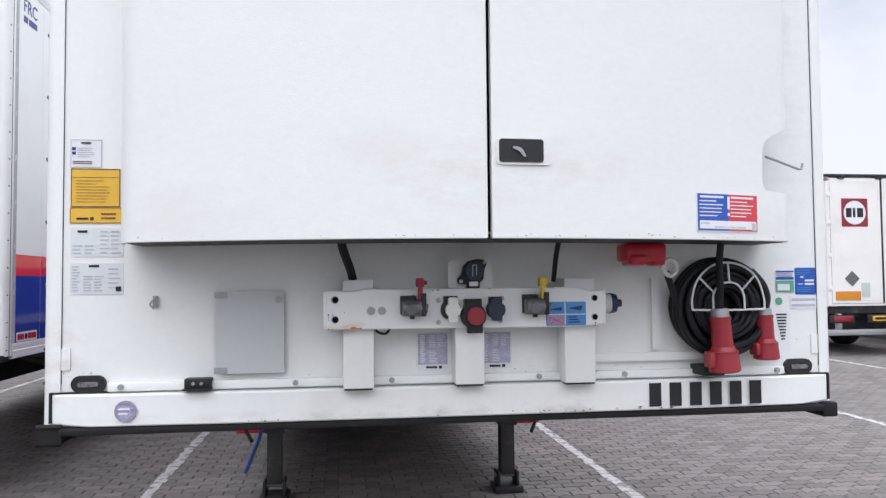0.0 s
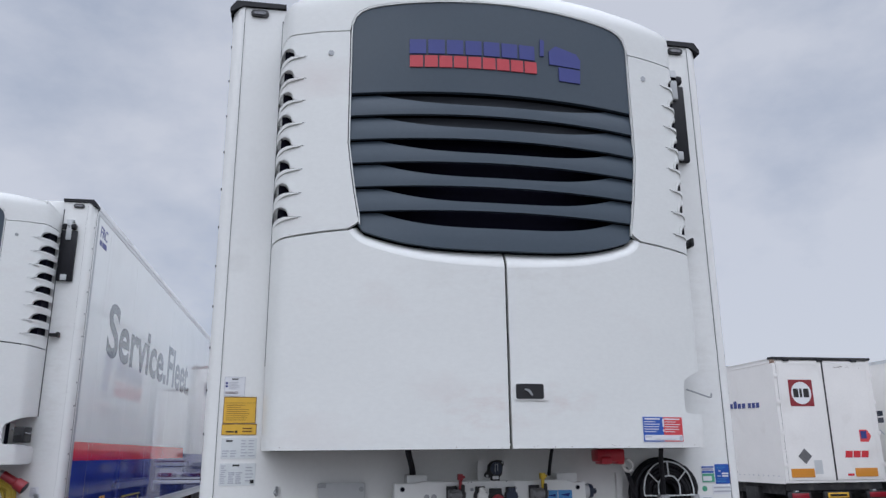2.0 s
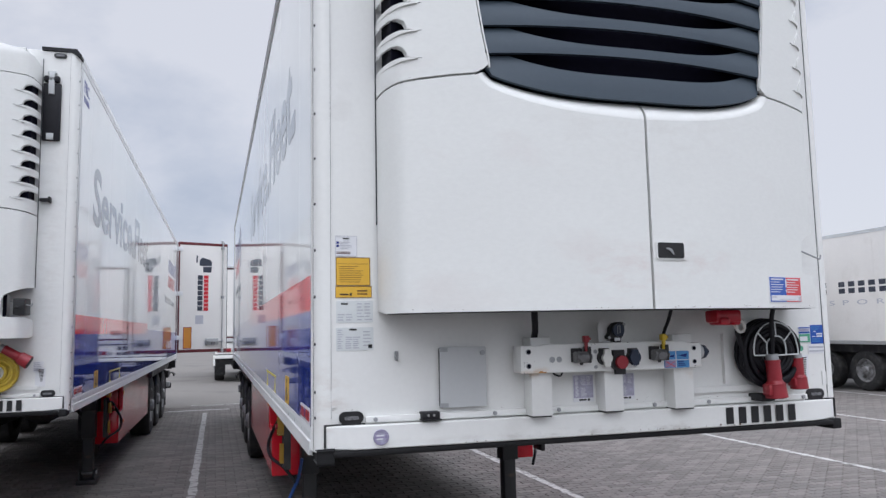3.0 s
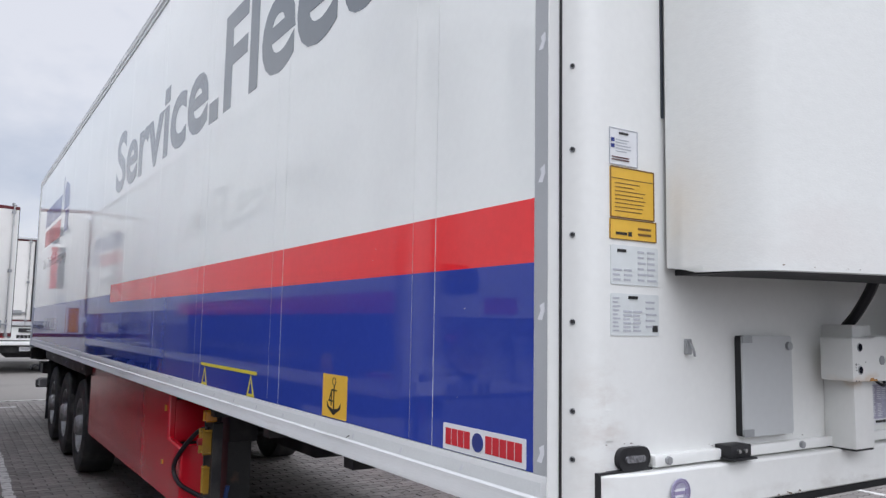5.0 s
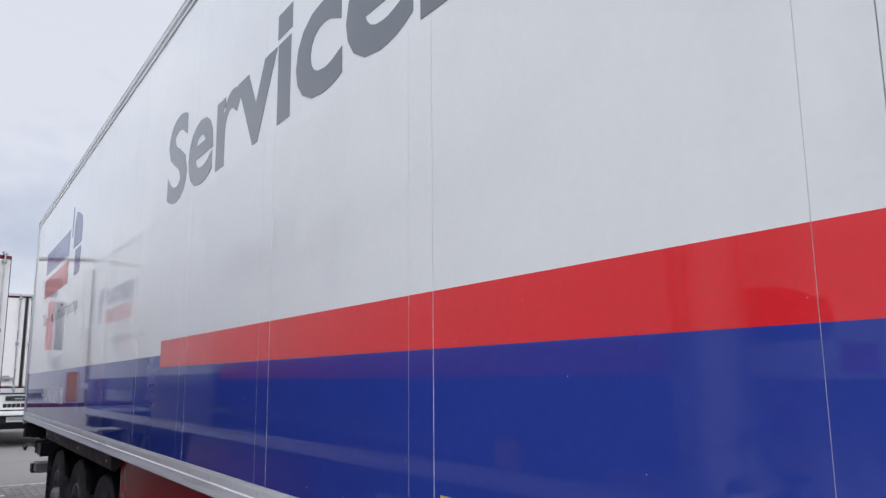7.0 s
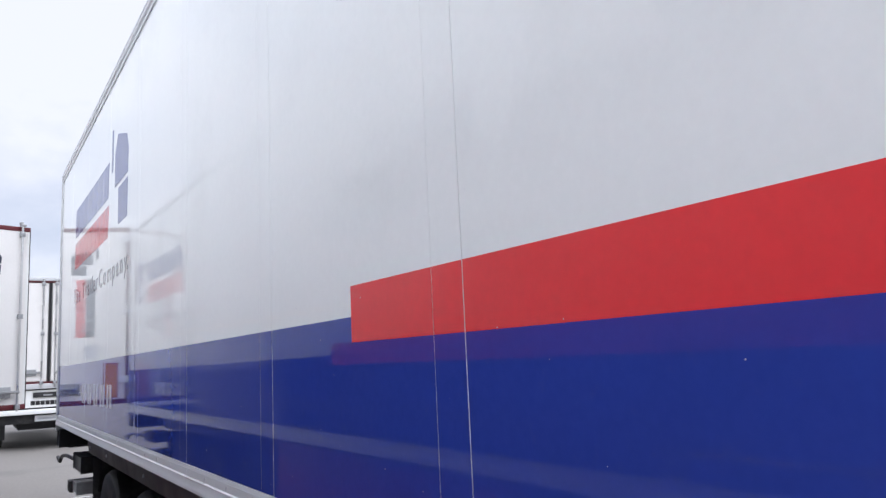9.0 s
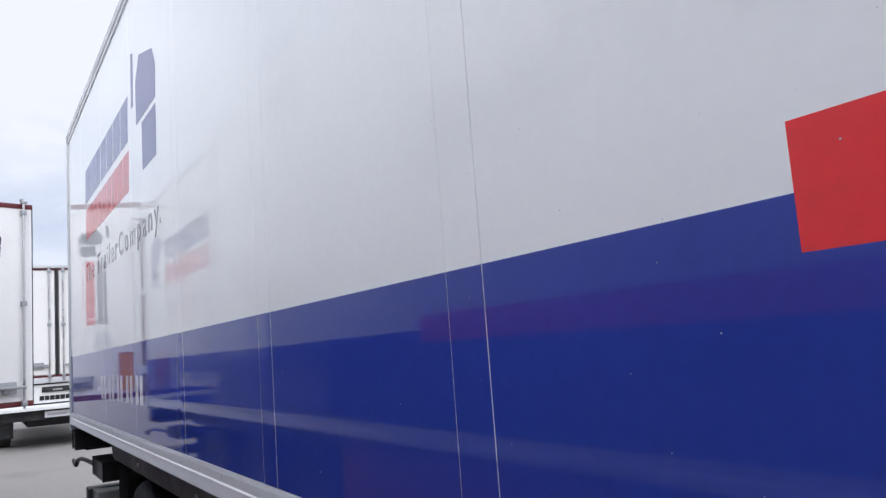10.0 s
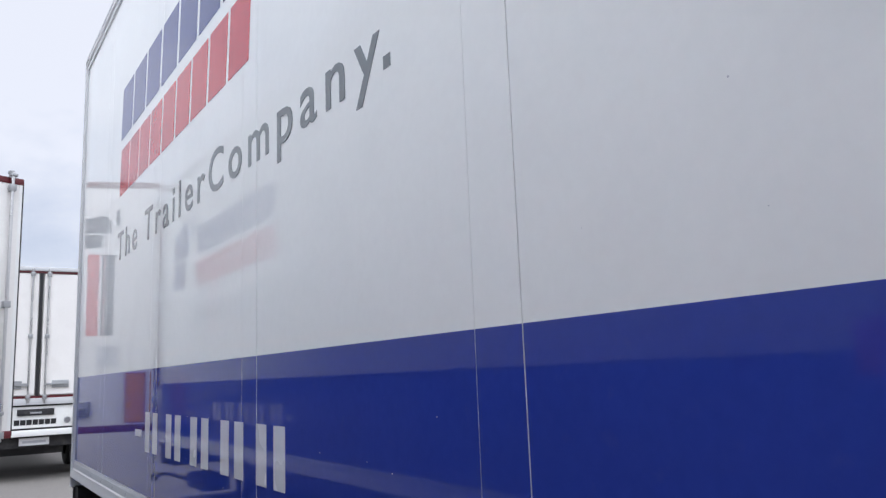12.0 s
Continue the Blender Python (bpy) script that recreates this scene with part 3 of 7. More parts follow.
def blocks_of(name, frame_m, outlines, d0, d1, mat, parent, label=""):
    """Plain blocks on a wall, each a part."""
    for k, o in enumerate(outlines):
        part(name, slab(frame_m, [o], d0, d1), mat, parent, label if k == 0 else "", smooth=False)


def raised(bm, frame_m, at, d0, d1):
    """Gives flat words thickness and puts them on a wall."""
    r = bmesh.ops.extrude_face_region(bm, geom=bm.faces[:], use_keep_orig=True)
    top = [g for g in r["geom"] if isinstance(g, bmesh.types.BMVert)]
    for v in bm.verts:
        v.co.z = d0
    for v in top:
        v.co.z = d1
    bmesh.ops.transform(bm, matrix=frame_m @ Matrix.Translation((at[0], at[1], 0)), verts=bm.verts)
    bmesh.ops.recalc_face_normals(bm, faces=bm.faces)
    return bm


def mark_blocks(count, u0, v0, u1, v1, lean=0.0):
    """A trade mark's word as a row of plain blocks."""
    out = []
    step = (u1 - u0) / count
    h = v1 - v0
    for k in range(count):
        a, b = u0 + step * (k + 0.05), u0 + step * (k + 0.93)
        out.append([(a, v0), (b, v0), (b + lean * h, v1), (a + lean * h, v1)])
    return out


def emblem(u0, v0, u1, v1):
    """A trade mark's figure as plain blocks: a leaning block, a lower block and a slim bar."""
    w, h = u1 - u0, v1 - v0
    f = lambda pts: [(u0 + w * a, v0 + h * b) for a, b in pts]
    return [f([(0.24, 0.40), (0.98, 0.40), (1.0, 0.62), (0.90, 0.76), (0.40, 0.88), (0.24, 0.72)]),
            f([(0.46, 0.02), (0.96, 0.02), (0.98, 0.36), (0.46, 0.36)]),
            f([(0.03, 0.58), (0.12, 0.58), (0.14, 0.98), (0.05, 1.0)])]


def placard(parent, fr, u0, v0, u1, v1, mat, d, prints=(), r=0.004, label="", name="sticker"):
    """A sticker on a wall with its print as thin raised bars."""
    s = part(name, slab(fr, [rect(u0, v0, u1, v1, r, 3)], d, d + 0.002), mat, parent, label, smooth=False)
    for k, (m, outlines) in enumerate(prints):
        tagged(part("print", slab(fr, outlines, d + 0.002, d + 0.0032 + 0.0006 * k), m, s, smooth=False), kind="stuff")
    return s


# ---- the refrigerated trailer ----
def hood_y(x, z):
    """Front surface of the refrigeration unit's housing: bowed, with rounded corners and a rounded top edge."""
    a = abs(x)
    if a < 0.965:
        y = -0.442 + 0.205 * a * a
    else:
        t = min(1.0, (a - 0.965) / 0.077)
        y = (-0.442 + 0.205 * 0.965 ** 2 + 0.03 * t) * (1 - t ** 2.4) ** 0.42
    if z > 3.88:
        y += 0.03 * min(1.4, (z - 3.88) / 0.09) ** 2
    return min(y, 0.0)


HOOD_XS = [s * v for s in (-1, 1) for v in (0.08, 0.16, 0.24, 0.32, 0.40, 0.48, 0.56, 0.64, 0.72, 0.80, 0.86, 0.91, 0.94, 0.965, 0.98, 0.992, 1.003, 1.012, 1.020, 1.027, 1.032, 1.036, 1.0388, 1.0405)] + [0]


def sheet(outline, y_at, thick, zs=(), xs=HOOD_XS):
    """A moulded panel with an outline in x and z, laid on the surface y_at and given thickness backwards."""
    bm = bmesh.new()
    bm.faces.new([bm.verts.new((p[0], 0, p[1])) for p in outline])
    bm.normal_update()
    bmesh.ops.triangulate(bm, faces=bm.faces[:])
    for axis, cuts in ((0, xs), (2, zs)):
        for c in cuts:
            no = (1, 0, 0) if axis == 0 else (0, 0, 1)
            bmesh.ops.bisect_plane(bm, geom=bm.verts[:] + bm.edges[:] + bm.faces[:], dist=0.0002, plane_co=tuple(c * k for k in no), plane_no=no)
    r = bmesh.ops.extrude_face_region(bm, geom=bm.faces[:], use_keep_orig=True)
    back = {g for g in r["geom"] if isinstance(g, bmesh.types.BMVert)}
    for v in bm.verts:
        v.co.y = y_at(v.co.x, v.co.z) + (thick if v in back else 0.0)
    bmesh.ops.recalc_face_normals(bm, faces=bm.faces)
    return bm


def arc_z(x):
    return 2.634 + 0.085 * abs(x / 0.62) ** 3


def grille_half(z):
    return 0.62 + 0.085 * min(1.0, max(0.0, (z - 2.70) / 0.45)) ** 0.6


GRILLE_LINES = [3.400, 3.288, 3.168, 3.052, 2.935, 2.818]
FINE = [k / 12 for k in range(-12, 13)]


def unit(t):
    """The refrigeration unit on the front wall, and its parts."""
    # near-black backing sheet stands in for the deep shade behind grille and gaps
    shell = part("unit_housing", sheet([(-0.92, 1.80), (0.90, 1.80), (0.90, 3.93), (-0.92, 3.93)], lambda x, z: hood_y(x, z) + 0.075, 0.02), "dark", t, "near-black sheet standing in for the shade inside the refrigeration unit")
    for s in (-1, 1):
        # lower door: straight seams, a curved top under the grille's lip, on one side a cut-out for the release lever
        edge_in = [(0.62 * k / 14, arc_z(0.62 * k / 14) - 0.004) for k in range(15)] + [(0.636, 2.727), (0.648, 2.742), (0.654, 2.752)]
        edge_out = []
        for k, (ex, ez) in enumerate(edge_in):
            pa, pb = edge_in[max(0, k - 1)], edge_in[min(len(edge_in) - 1, k + 1)]
            dx, dz = pb[0] - pa[0], pb[1] - pa[1]
            n = math.hypot(dx, dz)
            w = 0.073 - 0.026 * k / 17
            edge_out.append((ex + dz / n * w, ez - dx / n * w))
        edge_out[-1] = (0.694, 2.728)
        edge_in[0], edge_out[0] = (0.006, edge_in[0][1]), (0.006, edge_out[0][1])
        top = [(s * p, q) for p, q in edge_out]
        outer = [(s * 0.80, 2.722), (s * 0.92, 2.711), (s * 1.0415, 2.694)]
        if s > 0:
            outer += [(1.0415, 2.150), (0.99, 2.130), (0.93, 2.105), (0.897, 2.085), (0.886, 2.055), (0.883, 1.955), (0.895, 1.932), (1.02, 1.925), (1.0415, 1.90)]
        outer += [(s * 1.0415, 1.79), (s * 1.035, 1.777)]
        door = part("door", sheet(top + outer + [(s * 0.006, 1.777)], hood_y, 0.028, zs=(2.0, 2.3, 2.6)), "hood", shell, "white moulded lower door")
        mod = door.modifiers.new("edge", "BEVEL")
        mod.width, mod.segments, mod.limit_method, mod.angle_limit = 0.006, 2, "ANGLE", radians(50)
        # scooped lip under the grille
        bm = bmesh.new()
        rows = []
        for j in range(6):
            f = j / 5
            row = []
            for (ax, az), (bx, bz) in zip(edge_out, edge_in):
                x, z = s * (ax + (bx - ax) * f), az + (bz - az) * f
                row.append(bm.verts.new((x, hood_y(x, z) + 0.045 * f ** 1.8, z)))
            rows.append(row)
        for a, b in zip(rows, rows[1:]):
            for k in range(len(edge_in) - 1):
                bm.faces.new((a[k], a[k + 1], b[k + 1], b[k]))
        r = bmesh.ops.extrude_face_region(bm, geom=bm.faces[:], use_keep_orig=True)
        for v in (g for g in r["geom"] if isinstance(g, bmesh.types.BMVert)):
            v.co.y += 0.02
        bmesh.ops.recalc_face_normals(bm, faces=bm.faces)
        part("door_lip", bm, "hood", shell)
        # upper cheek panel with eight scooped slots in its outer edge
        edge = []
        for k in range(8):
            zc = 3.635 - 0.1158 * k
            edge += [(1.0415, zc + 0.042), (1.022, zc + 0.041), (0.997, zc + 0.033), (0.976, zc + 0.017), (0.966, zc - 0.004), (0.964, zc - 0.022), (1.0415, zc - 0.022)]
        inner = [(grille_half(z) + 0.004, z) for z in (2.77, 2.82, 2.9, 3.0, 3.15, 3.4, 3.6, 3.70)]
        pts = [(s * a, b) for a, b in [(1.0415, 3.722), *edge, (1.0415, 2.703), (0.92, 2.720), (0.80, 2.731), (0.700, 2.737), (0.664, 2.757), *inner, (0.710, 3.729), (0.85, 3.734), (1.0, 3.732)]]
        cheek = part("cheek_panel", sheet(pts, hood_y, 0.028, zs=(3.0, 3.3, 3.6)), "hood", shell, "white upper side panel with scooped air slots")
        mod = cheek.modifiers.new("edge", "BEVEL")
        mod.width, mod.segments, mod.limit_method, mod.angle_limit = 0.005, 2, "ANGLE", radians(50)
        for k in range(8):
            zc = 3.635 - 0.1158 * k
            # white ledge under each slot
            pts = [(s * 1.0415, zc - 0.020), (s * 0.985, zc - 0.020), (s * 0.945, zc - 0.021), (s * 0.922, zc - 0.022), (s * 0.922, zc - 0.025), (s * 0.955, zc - 0.029), (s * 0.99, zc - 0.036), (s * 1.015, zc - 0.041), (s * 1.0415, zc - 0.040)]
            part("slot_ledge", sheet(pts, lambda x, z: hood_y(x, z) - 0.009 * min(1.0, max(0.0, (abs(x) - 0.87) / 0.08)), 0.02), "hood", shell)
            brow = [(s * 1.0415, zc + 0.058), (s * 1.020, zc + 0.056), (s * 0.988, zc + 0.046), (s * 0.964, zc + 0.027), (s * 0.953, zc + 0.004), (s * 0.950, zc - 0.016), (s * 0.963, zc - 0.016), (s * 0.965, zc - 0.002), (s * 0.975, zc + 0.018), (s * 0.996, zc + 0.034), (s * 1.022, zc + 0.042), (s * 1.0415, zc + 0.043)]
            part("slot_brow", sheet(brow, lambda x, z: hood_y(x, z) - 0.006, 0.012), "hood", shell)
            part("slot_line", sheet([(s * 0.99, zc - 0.014), (s * 0.99, zc - 0.019), (s * 0.908, zc - 0.023), (s * 0.908, zc - 0.021)], lambda x, z: hood_y(x, z) - 0.001, 0.006), "blade", shell)
        part("panel_screw", rods(((s * 0.797, hood_y(0.797, 3.62) + 0.01, 3.618), (s * 0.795, hood_y(0.797, 3.62) - 0.006, 3.618), 0.013)), "zinc", shell)
    # crown over the grille
    arch = [(0.706, 3.737), (0.703, 3.775), (0.690, 3.812), (0.665, 3.838), (0.630, 3.855), (0.58, 3.866), (0.48, 3.877), (0.3, 3.889), (0.1, 3.895)]
    brow = [(1.0415, 3.872), (1.02, 3.902), (0.95, 3.930), (0.85, 3.950), (0.75, 3.965), (0.5, 3.987), (0.25, 3.995)]
    crown = [(-1.0415, 3.728), (-1.0, 3.738), (-0.85, 3.740), (-0.710, 3.735), *[(-a, b) for a, b in arch[1:]], *[(a, b) for a, b in arch[:0:-1]], (0.710, 3.735), (0.85, 3.740), (1.0, 3.738), (1.0415, 3.728), *brow, *[(-a, b) for a, b in brow[::-1]]]
    part("crown", sheet(crown, hood_y, 0.03, zs=(3.80, 3.88, 3.90, 3.92, 3.94, 3.96, 3.98)), "hood", shell, "white top cover over the grille")
    part("housing_roof", boxes((-0.96, 0.96, -0.20, -0.01, 3.94, 3.962)), "hood", shell)
    # grille
    arch2 = [(a - 0.009, b - 0.009) for a, b in arch]
    logo_panel = [(-0.695, 3.404), (0.695, 3.404), *arch2, *[(-a, b) for a, b in arch2[::-1]]]
    part("grille", sheet(logo_panel, lambda x, z: hood_y(x, z) + 0.006, 0.025, zs=(3.6, 3.8, 3.86, 3.89)), "grey", shell, "slate grey plastic grille panel")
    # thin pale bead in the gap round the grille
    rim = [(0.650, 2.757), *[(grille_half(z) - 0.001, z) for z in (2.80, 2.86, 2.93, 3.0, 3.15, 3.4, 3.6, 3.70)], (0.703, 3.737), *[(a - 0.002, b - 0.002) for a, b in arch[1:]], (0.0, 3.895)]
    for s in (-1, 1):
        inner = [(a - 0.0055, b - (0.0055 if b > 3.76 else 0.0)) for a, b in rim]
        part("grille_bead", sheet([(s * a, b) for a, b in rim + inner[::-1]], lambda x, z: hood_y(x, z) + 0.0005, 0.012), "hood", shell, "thin pale bead round the grille")
    for k, z0 in enumerate(GRILLE_LINES):
        deep = 0.055 + 0.004 * k
        w = grille_half(z0) - 0.001
        top = [(0.56 * f, z0 - 0.005 - deep * (1 - abs(f) ** 3.2)) for f in FINE]
        top = [(-w, z0 - 0.005), *top, (w, z0 - 0.005)]
        if k < 5:
            z1 = GRILLE_LINES[k + 1]
            w1 = grille_half(z1) - 0.001
            low = [(w1, z1), (-w1, z1)]
        else:
            z1 = 2.64
            low = [(0.655, 2.76), (0.635, 2.728)] + [(0.62 * f, arc_z(0.62 * f)) for f in FINE[::-1]] + [(-0.635, 2.728), (-0.655, 2.76)]
        part("slat", sheet(top + low, lambda x, z, z0=z0, z1=z1: hood_y(x, z) + 0.004 + 0.026 * max(0.0, (z - z1) / (z0 - z1)) ** 2.2, 0.02, zs=[z1 + (z0 - z1) * f for f in (0.25, 0.4, 0.55, 0.7, 0.85)]), "grey", shell, "slate grey grille slat")
        if k < 2:
            part("blade", sheet([(-0.57, z0), (-0.57, z0 - 0.09), (0.57, z0 - 0.09), (0.57, z0)], lambda x, z: hood_y(x, z) + 0.05, 0.006), "blade", shell)
    fr = wall_frame((0, 0, 0), (0, -1, 0))

    def on_hood(outlines, up, lift):
        """Raised plates that follow the housing."""
        bm = slab(fr, outlines, 0.0, up)
        for c in HOOD_XS:
            bmesh.ops.bisect_plane(bm, geom=bm.verts[:] + bm.edges[:] + bm.faces[:], dist=0.0002, plane_co=(c, 0, 0), plane_no=(1, 0, 0))
        for v in bm.verts:
            v.co.y += hood_y(v.co.x, v.co.z) - lift
        return bm

    for o in mark_blocks(7, -0.435, 3.600, 0.185, 3.675):
        part("mark_block", on_hood([o], 0.006, -0.006), "badge_blue", shell, "blue raised trade mark block")
    for o in mark_blocks(9, -0.432, 3.530, 0.192, 3.590):
        part("mark_block", on_hood([o], 0.006, -0.006), "badge_red", shell, "red raised trade mark block")
    part("mark_emblem", on_hood(emblem(0.200, 3.505, 0.425, 3.72), 0.006, -0.006), "badge_blue", shell, "blue raised emblem")
    wear = random.Random(41)
    marks = []
    for k in range(34):
        u = wear.choice([-0.9, -0.55, -0.2, 0.04, 0.2, 0.42, 0.62, 0.9]) + wear.gauss(0, 0.10)
        u = max(-0.955, min(0.955, u))
        v, r = 1.783 + abs(wear.gauss(0, 0.003)), wear.uniform(0.0006, 0.0017)
        if wear.random() < 0.12:
            v = 2.72 + wear.uniform(-0.002, 0.002)
        if abs(u) > 0.02:
            marks.append([(u + r * wear.uniform(0.8, 3.0) * math.cos(w), v + r * wear.uniform(0.5, 1.0) * math.sin(w)) for w in [2 * math.pi * i / 7 for i in range(7)]])
    tagged(part("edge_wear", on_hood(marks, 0.0008, 0.0), "speck", shell, "dark scrapes along the lower door edge", smooth=False), kind="stuff")
    part("slat_marks", on_hood([rect(0.03 + 0.026 * k, 3.322 - 0.002 * k, 0.034 + 0.026 * k + 0.006 * (k % 2), 3.330 - 0.002 * k) for k in range(5)], 0.002, -0.012), "dark", shell, "row of tiny dark marks on the top slat", smooth=False)
    # recessed door handle
    part("handle_recess", on_hood([rect(0.018, 1.976, 0.172, 2.052, 0.014)], 0.004, 0.001), "hood", shell)
    part("handle", on_hood([rect(0.026, 1.983, 0.150, 2.046, 0.008)], 0.004, 0.004), "black", shell, "black recessed paddle handle")
    part("handle_latch", on_hood([[(0.062, 2.020), (0.080, 2.012), (0.094, 1.996), (0.100, 1.998), (0.092, 2.014), (0.084, 2.022), (0.066, 2.026)]], 0.004, 0.009), "zinc", shell)
    # release lever in the cut-out of the right door
    part("cutout_return", boxes((0.862, 0.880, -0.255, -0.002, 1.935, 2.10), (0.890, 1.03, -0.10, -0.002, 1.900, 1.917), (0.890, 1.03, -0.10, -0.002, 2.155, 2.175), bevel=0.006), "hood", shell)
    part("release_lever", tube(bend((0.93, -0.225, 2.045), (0.98, -0.215, 2.032), (1.045, -0.20, 2.015), (1.066, -0.198, 2.012), (1.072, -0.197, 2.030)), 0.0038), "zinc", shell, "thin steel release lever")
    # near-black boxes paint the shade inside the cheek slots
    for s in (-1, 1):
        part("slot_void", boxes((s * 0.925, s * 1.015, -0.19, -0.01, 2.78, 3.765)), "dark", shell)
    for s in (-1, 1):
        part("wall_gasket", boxes((s * 1.040, s * 1.0455, -0.006, -0.001, 2.155, 3.95)), "blade", shell, "thin dark gasket against the wall")
    part("housing_underside", sheet([(-1.0, 1.776), (1.0, 1.776), (1.0, 1.79), (-1.0, 1.79)], lambda x, z: hood_y(x, z) + 0.03, 0.2), "black", shell)
    return shell


def wheel(name, parent, x, y, z, side, mesh_store):
    """A wheel with tyre, rim and hub; side is -1 for the left flank."""
    w = new(name)
    w.parent = parent
    w.location = (x, y, z)
    if not mesh_store:
        prof = [(0.29, 0.0), (0.33, -0.012), (0.42, -0.016), (0.475, -0.002), (0.498, 0.03), (0.502, 0.09), (0.502, 0.25), (0.495, 0.31), (0.42, 0.335), (0.29, 0.32)]
        o = part("tyre", lathe(prof, 44), "tyre", w)
        mesh_store["tyre"] = o.data
        rim = [(0.292, 0.005), (0.285, -0.006), (0.272, 0.0), (0.262, 0.035), (0.235, 0.095), (0.18, 0.10), (0.165, 0.065), (0.11, 0.055), (0.105, -0.02), (0.085, -0.045), (0.0, -0.05)]
        o = part("rim", lathe(rim, 36), "rim_steel", w)
        mesh_store["rim"] = o.data
        bm = bmesh.new()
        for k in range(10):
            a = 2 * math.pi * k / 10
            rod(bm, (0.10, 0.205 * math.cos(a), 0.205 * math.sin(a)), (0.06, 0.205 * math.cos(a), 0.205 * math.sin(a)), 0.016, seg=6)
        o = part("wheel_nuts", bm, "zinc", w)
        mesh_store["wheel_nuts"] = o.data
    else:
        for k in ("tyre", "rim", "wheel_nuts"):
            shared(k, mesh_store[k], w, (0, 0, 0))
    if side > 0:
        w.rotation_euler = (0, 0, math.pi)
    return w


WHEELS = {}
JOINTS = [0.608 + 1.2029 * k + (0.0, 0.0, 0.0, 0.008, 0.018, 0.016, 0.009, 0.005, 0.0, 0.0, 0.0)[k] for k in range(11)]
RIVET = {}


def side_skin(t, s, dressed):
    """One flank: panels with joint strips, colour bands, rail, edge profiles and lettering."""
    x_in, x_out = s * 1.294, s * 1.300
    part("side_wall", boxes((s * 1.235, x_in, 0.05, 13.66, 1.23, 3.98)), "seam", t, "insulated side wall core")
    ys = [0.165]
    for j in JOINTS:
        ys += [j, j + 0.128]
    ys.append(13.61)
    for a, b in zip(ys, ys[1:]):
        strip = b - a < 0.2
        a2, b2 = a + (0.0013 if strip else 0.0003), b - (0.0008 if strip else 0.0013)
        cut_y = [a2] + ([5.998] if a2 < 5.998 < b2 else []) + [b2]
        bm = bmesh.new()
        for p, q in zip(cut_y, cut_y[1:]):
            front = (p + q) / 2 < 5.998
            band = lambda y: 1.870 - 0.0050 * (y - 5.998)
            zs = [(1.312, 1.312, 1.80, 1.80, 2), (1.80, 1.80, 1.955, 1.955, 1), (1.955, 1.955, 3.945, 3.945, 0)] if front else [(1.312, 1.312, band(p), band(q), 2), (band(p), band(q), 3.945, 3.945, 0)]
            for za, zb, zc, zd, idx in zs:
                f = bm.faces.new([bm.verts.new(c) for c in ((x_out, p, za), (x_out, q, zb), (x_out, q, zd), (x_out, p, zc))])
                f.material_index = idx
        bmesh.ops.remove_doubles(bm, verts=bm.verts, dist=1e-5)
        if strip:
            # joint strips stand a hair proud in their middle
            for k in range(1, 8):
                bmesh.ops.bisect_plane(bm, geom=bm.verts[:] + bm.edges[:] + bm.faces[:], dist=1e-5, plane_co=(0, a2 + (b2 - a2) * k / 8, 0), plane_no=(0, 1, 0))
            for v in bm.verts:
                f = (v.co.y - a2) / (b2 - a2)
                v.co.x += s * 0.0012 * f * (1 - f)
        # edges turned in to the core
        for e in [e for e in bm.edges if len(e.link_faces) == 1]:
            va, vb = e.verts
            c, d = bm.verts.new((x_in, vb.co.y, vb.co.z)), bm.verts.new((x_in, va.co.y, va.co.z))
            f = bm.faces.new((va, vb, c, d))
            f.material_index = e.link_faces[0].material_index
        bmesh.ops.recalc_face_normals(bm, faces=bm.faces)
        part("side_panel" if b - a > 0.2 else "joint_strip", bm, "skin_white", t, smooth=strip, extra=("skin_red", "skin_blue"))
    # rail along the foot of the wall
    bm = bmesh.new()
    prof = [(1.24, 1.31), (1.302, 1.31), (1.306, 1.296), (1.306, 1.262), (1.312, 1.256), (1.314, 1.225), (1.318, 1.214), (1.318, 1.205), (1.300, 1.203), (1.24, 1.21)]
    n_y = (0.112, 13.66)
    rings = [[bm.verts.new((s * p[0], y, p[1])) for p in prof] for y in n_y]
    for k in range(len(prof)):
        j = (k + 1) % len(prof)
        bm.faces.new((rings[0][k], rings[0][j], rings[1][j], rings[1][k]))
    bm.faces.new(rings[0]), bm.faces.new(rings[1])
    bmesh.ops.recalc_face_normals(bm, faces=bm.faces)
    part("side_rail", bm, "rail_alu", t, "bright aluminium rail along the foot of the wall")
    fr = wall_frame((s * 1.306, 0, 0), (s, 0, 0))
    u = (lambda y: -y) if s < 0 else (lambda y: y)
    tape = part("rail_tape", slab(fr, [rect(min(u(0.13), u(13.6)), 1.263, max(u(0.13), u(13.6)), 1.295)], 0.0, 0.0008), "tape_grey", t, "pale grey reflective tape along the rail", smooth=False)
    for k in range(40):
        y = 0.45 + 0.32 * k
        part("tape_mark", slab(fr, [[(u(y) - 0.010, 1.270), (u(y), 1.268), (u(y) + 0.010, 1.280), (u(y) + 0.006, 1.288), (u(y) - 0.004, 1.280)]], 0.0008, 0.0014), "print_white", tape, smooth=False)
    if s < 0:
        part("scratch", slab(fr, [[(u(1.112), 1.274), (u(1.122), 1.275), (u(1.145), 1.264), (u(1.143), 1.2635)]], 0.0008, 0.0016), "print_black", tape, smooth=False)
    part("roof_rail", boxes((s * 1.255, s * 1.304, 0.09, 13.68, 3.9455, 4.045), (s * 1.30, s * 1.307, 0.09, 13.68, 3.985, 4.0), bevel=0.005), "rail_alu", t, "light aluminium roof edge profile")
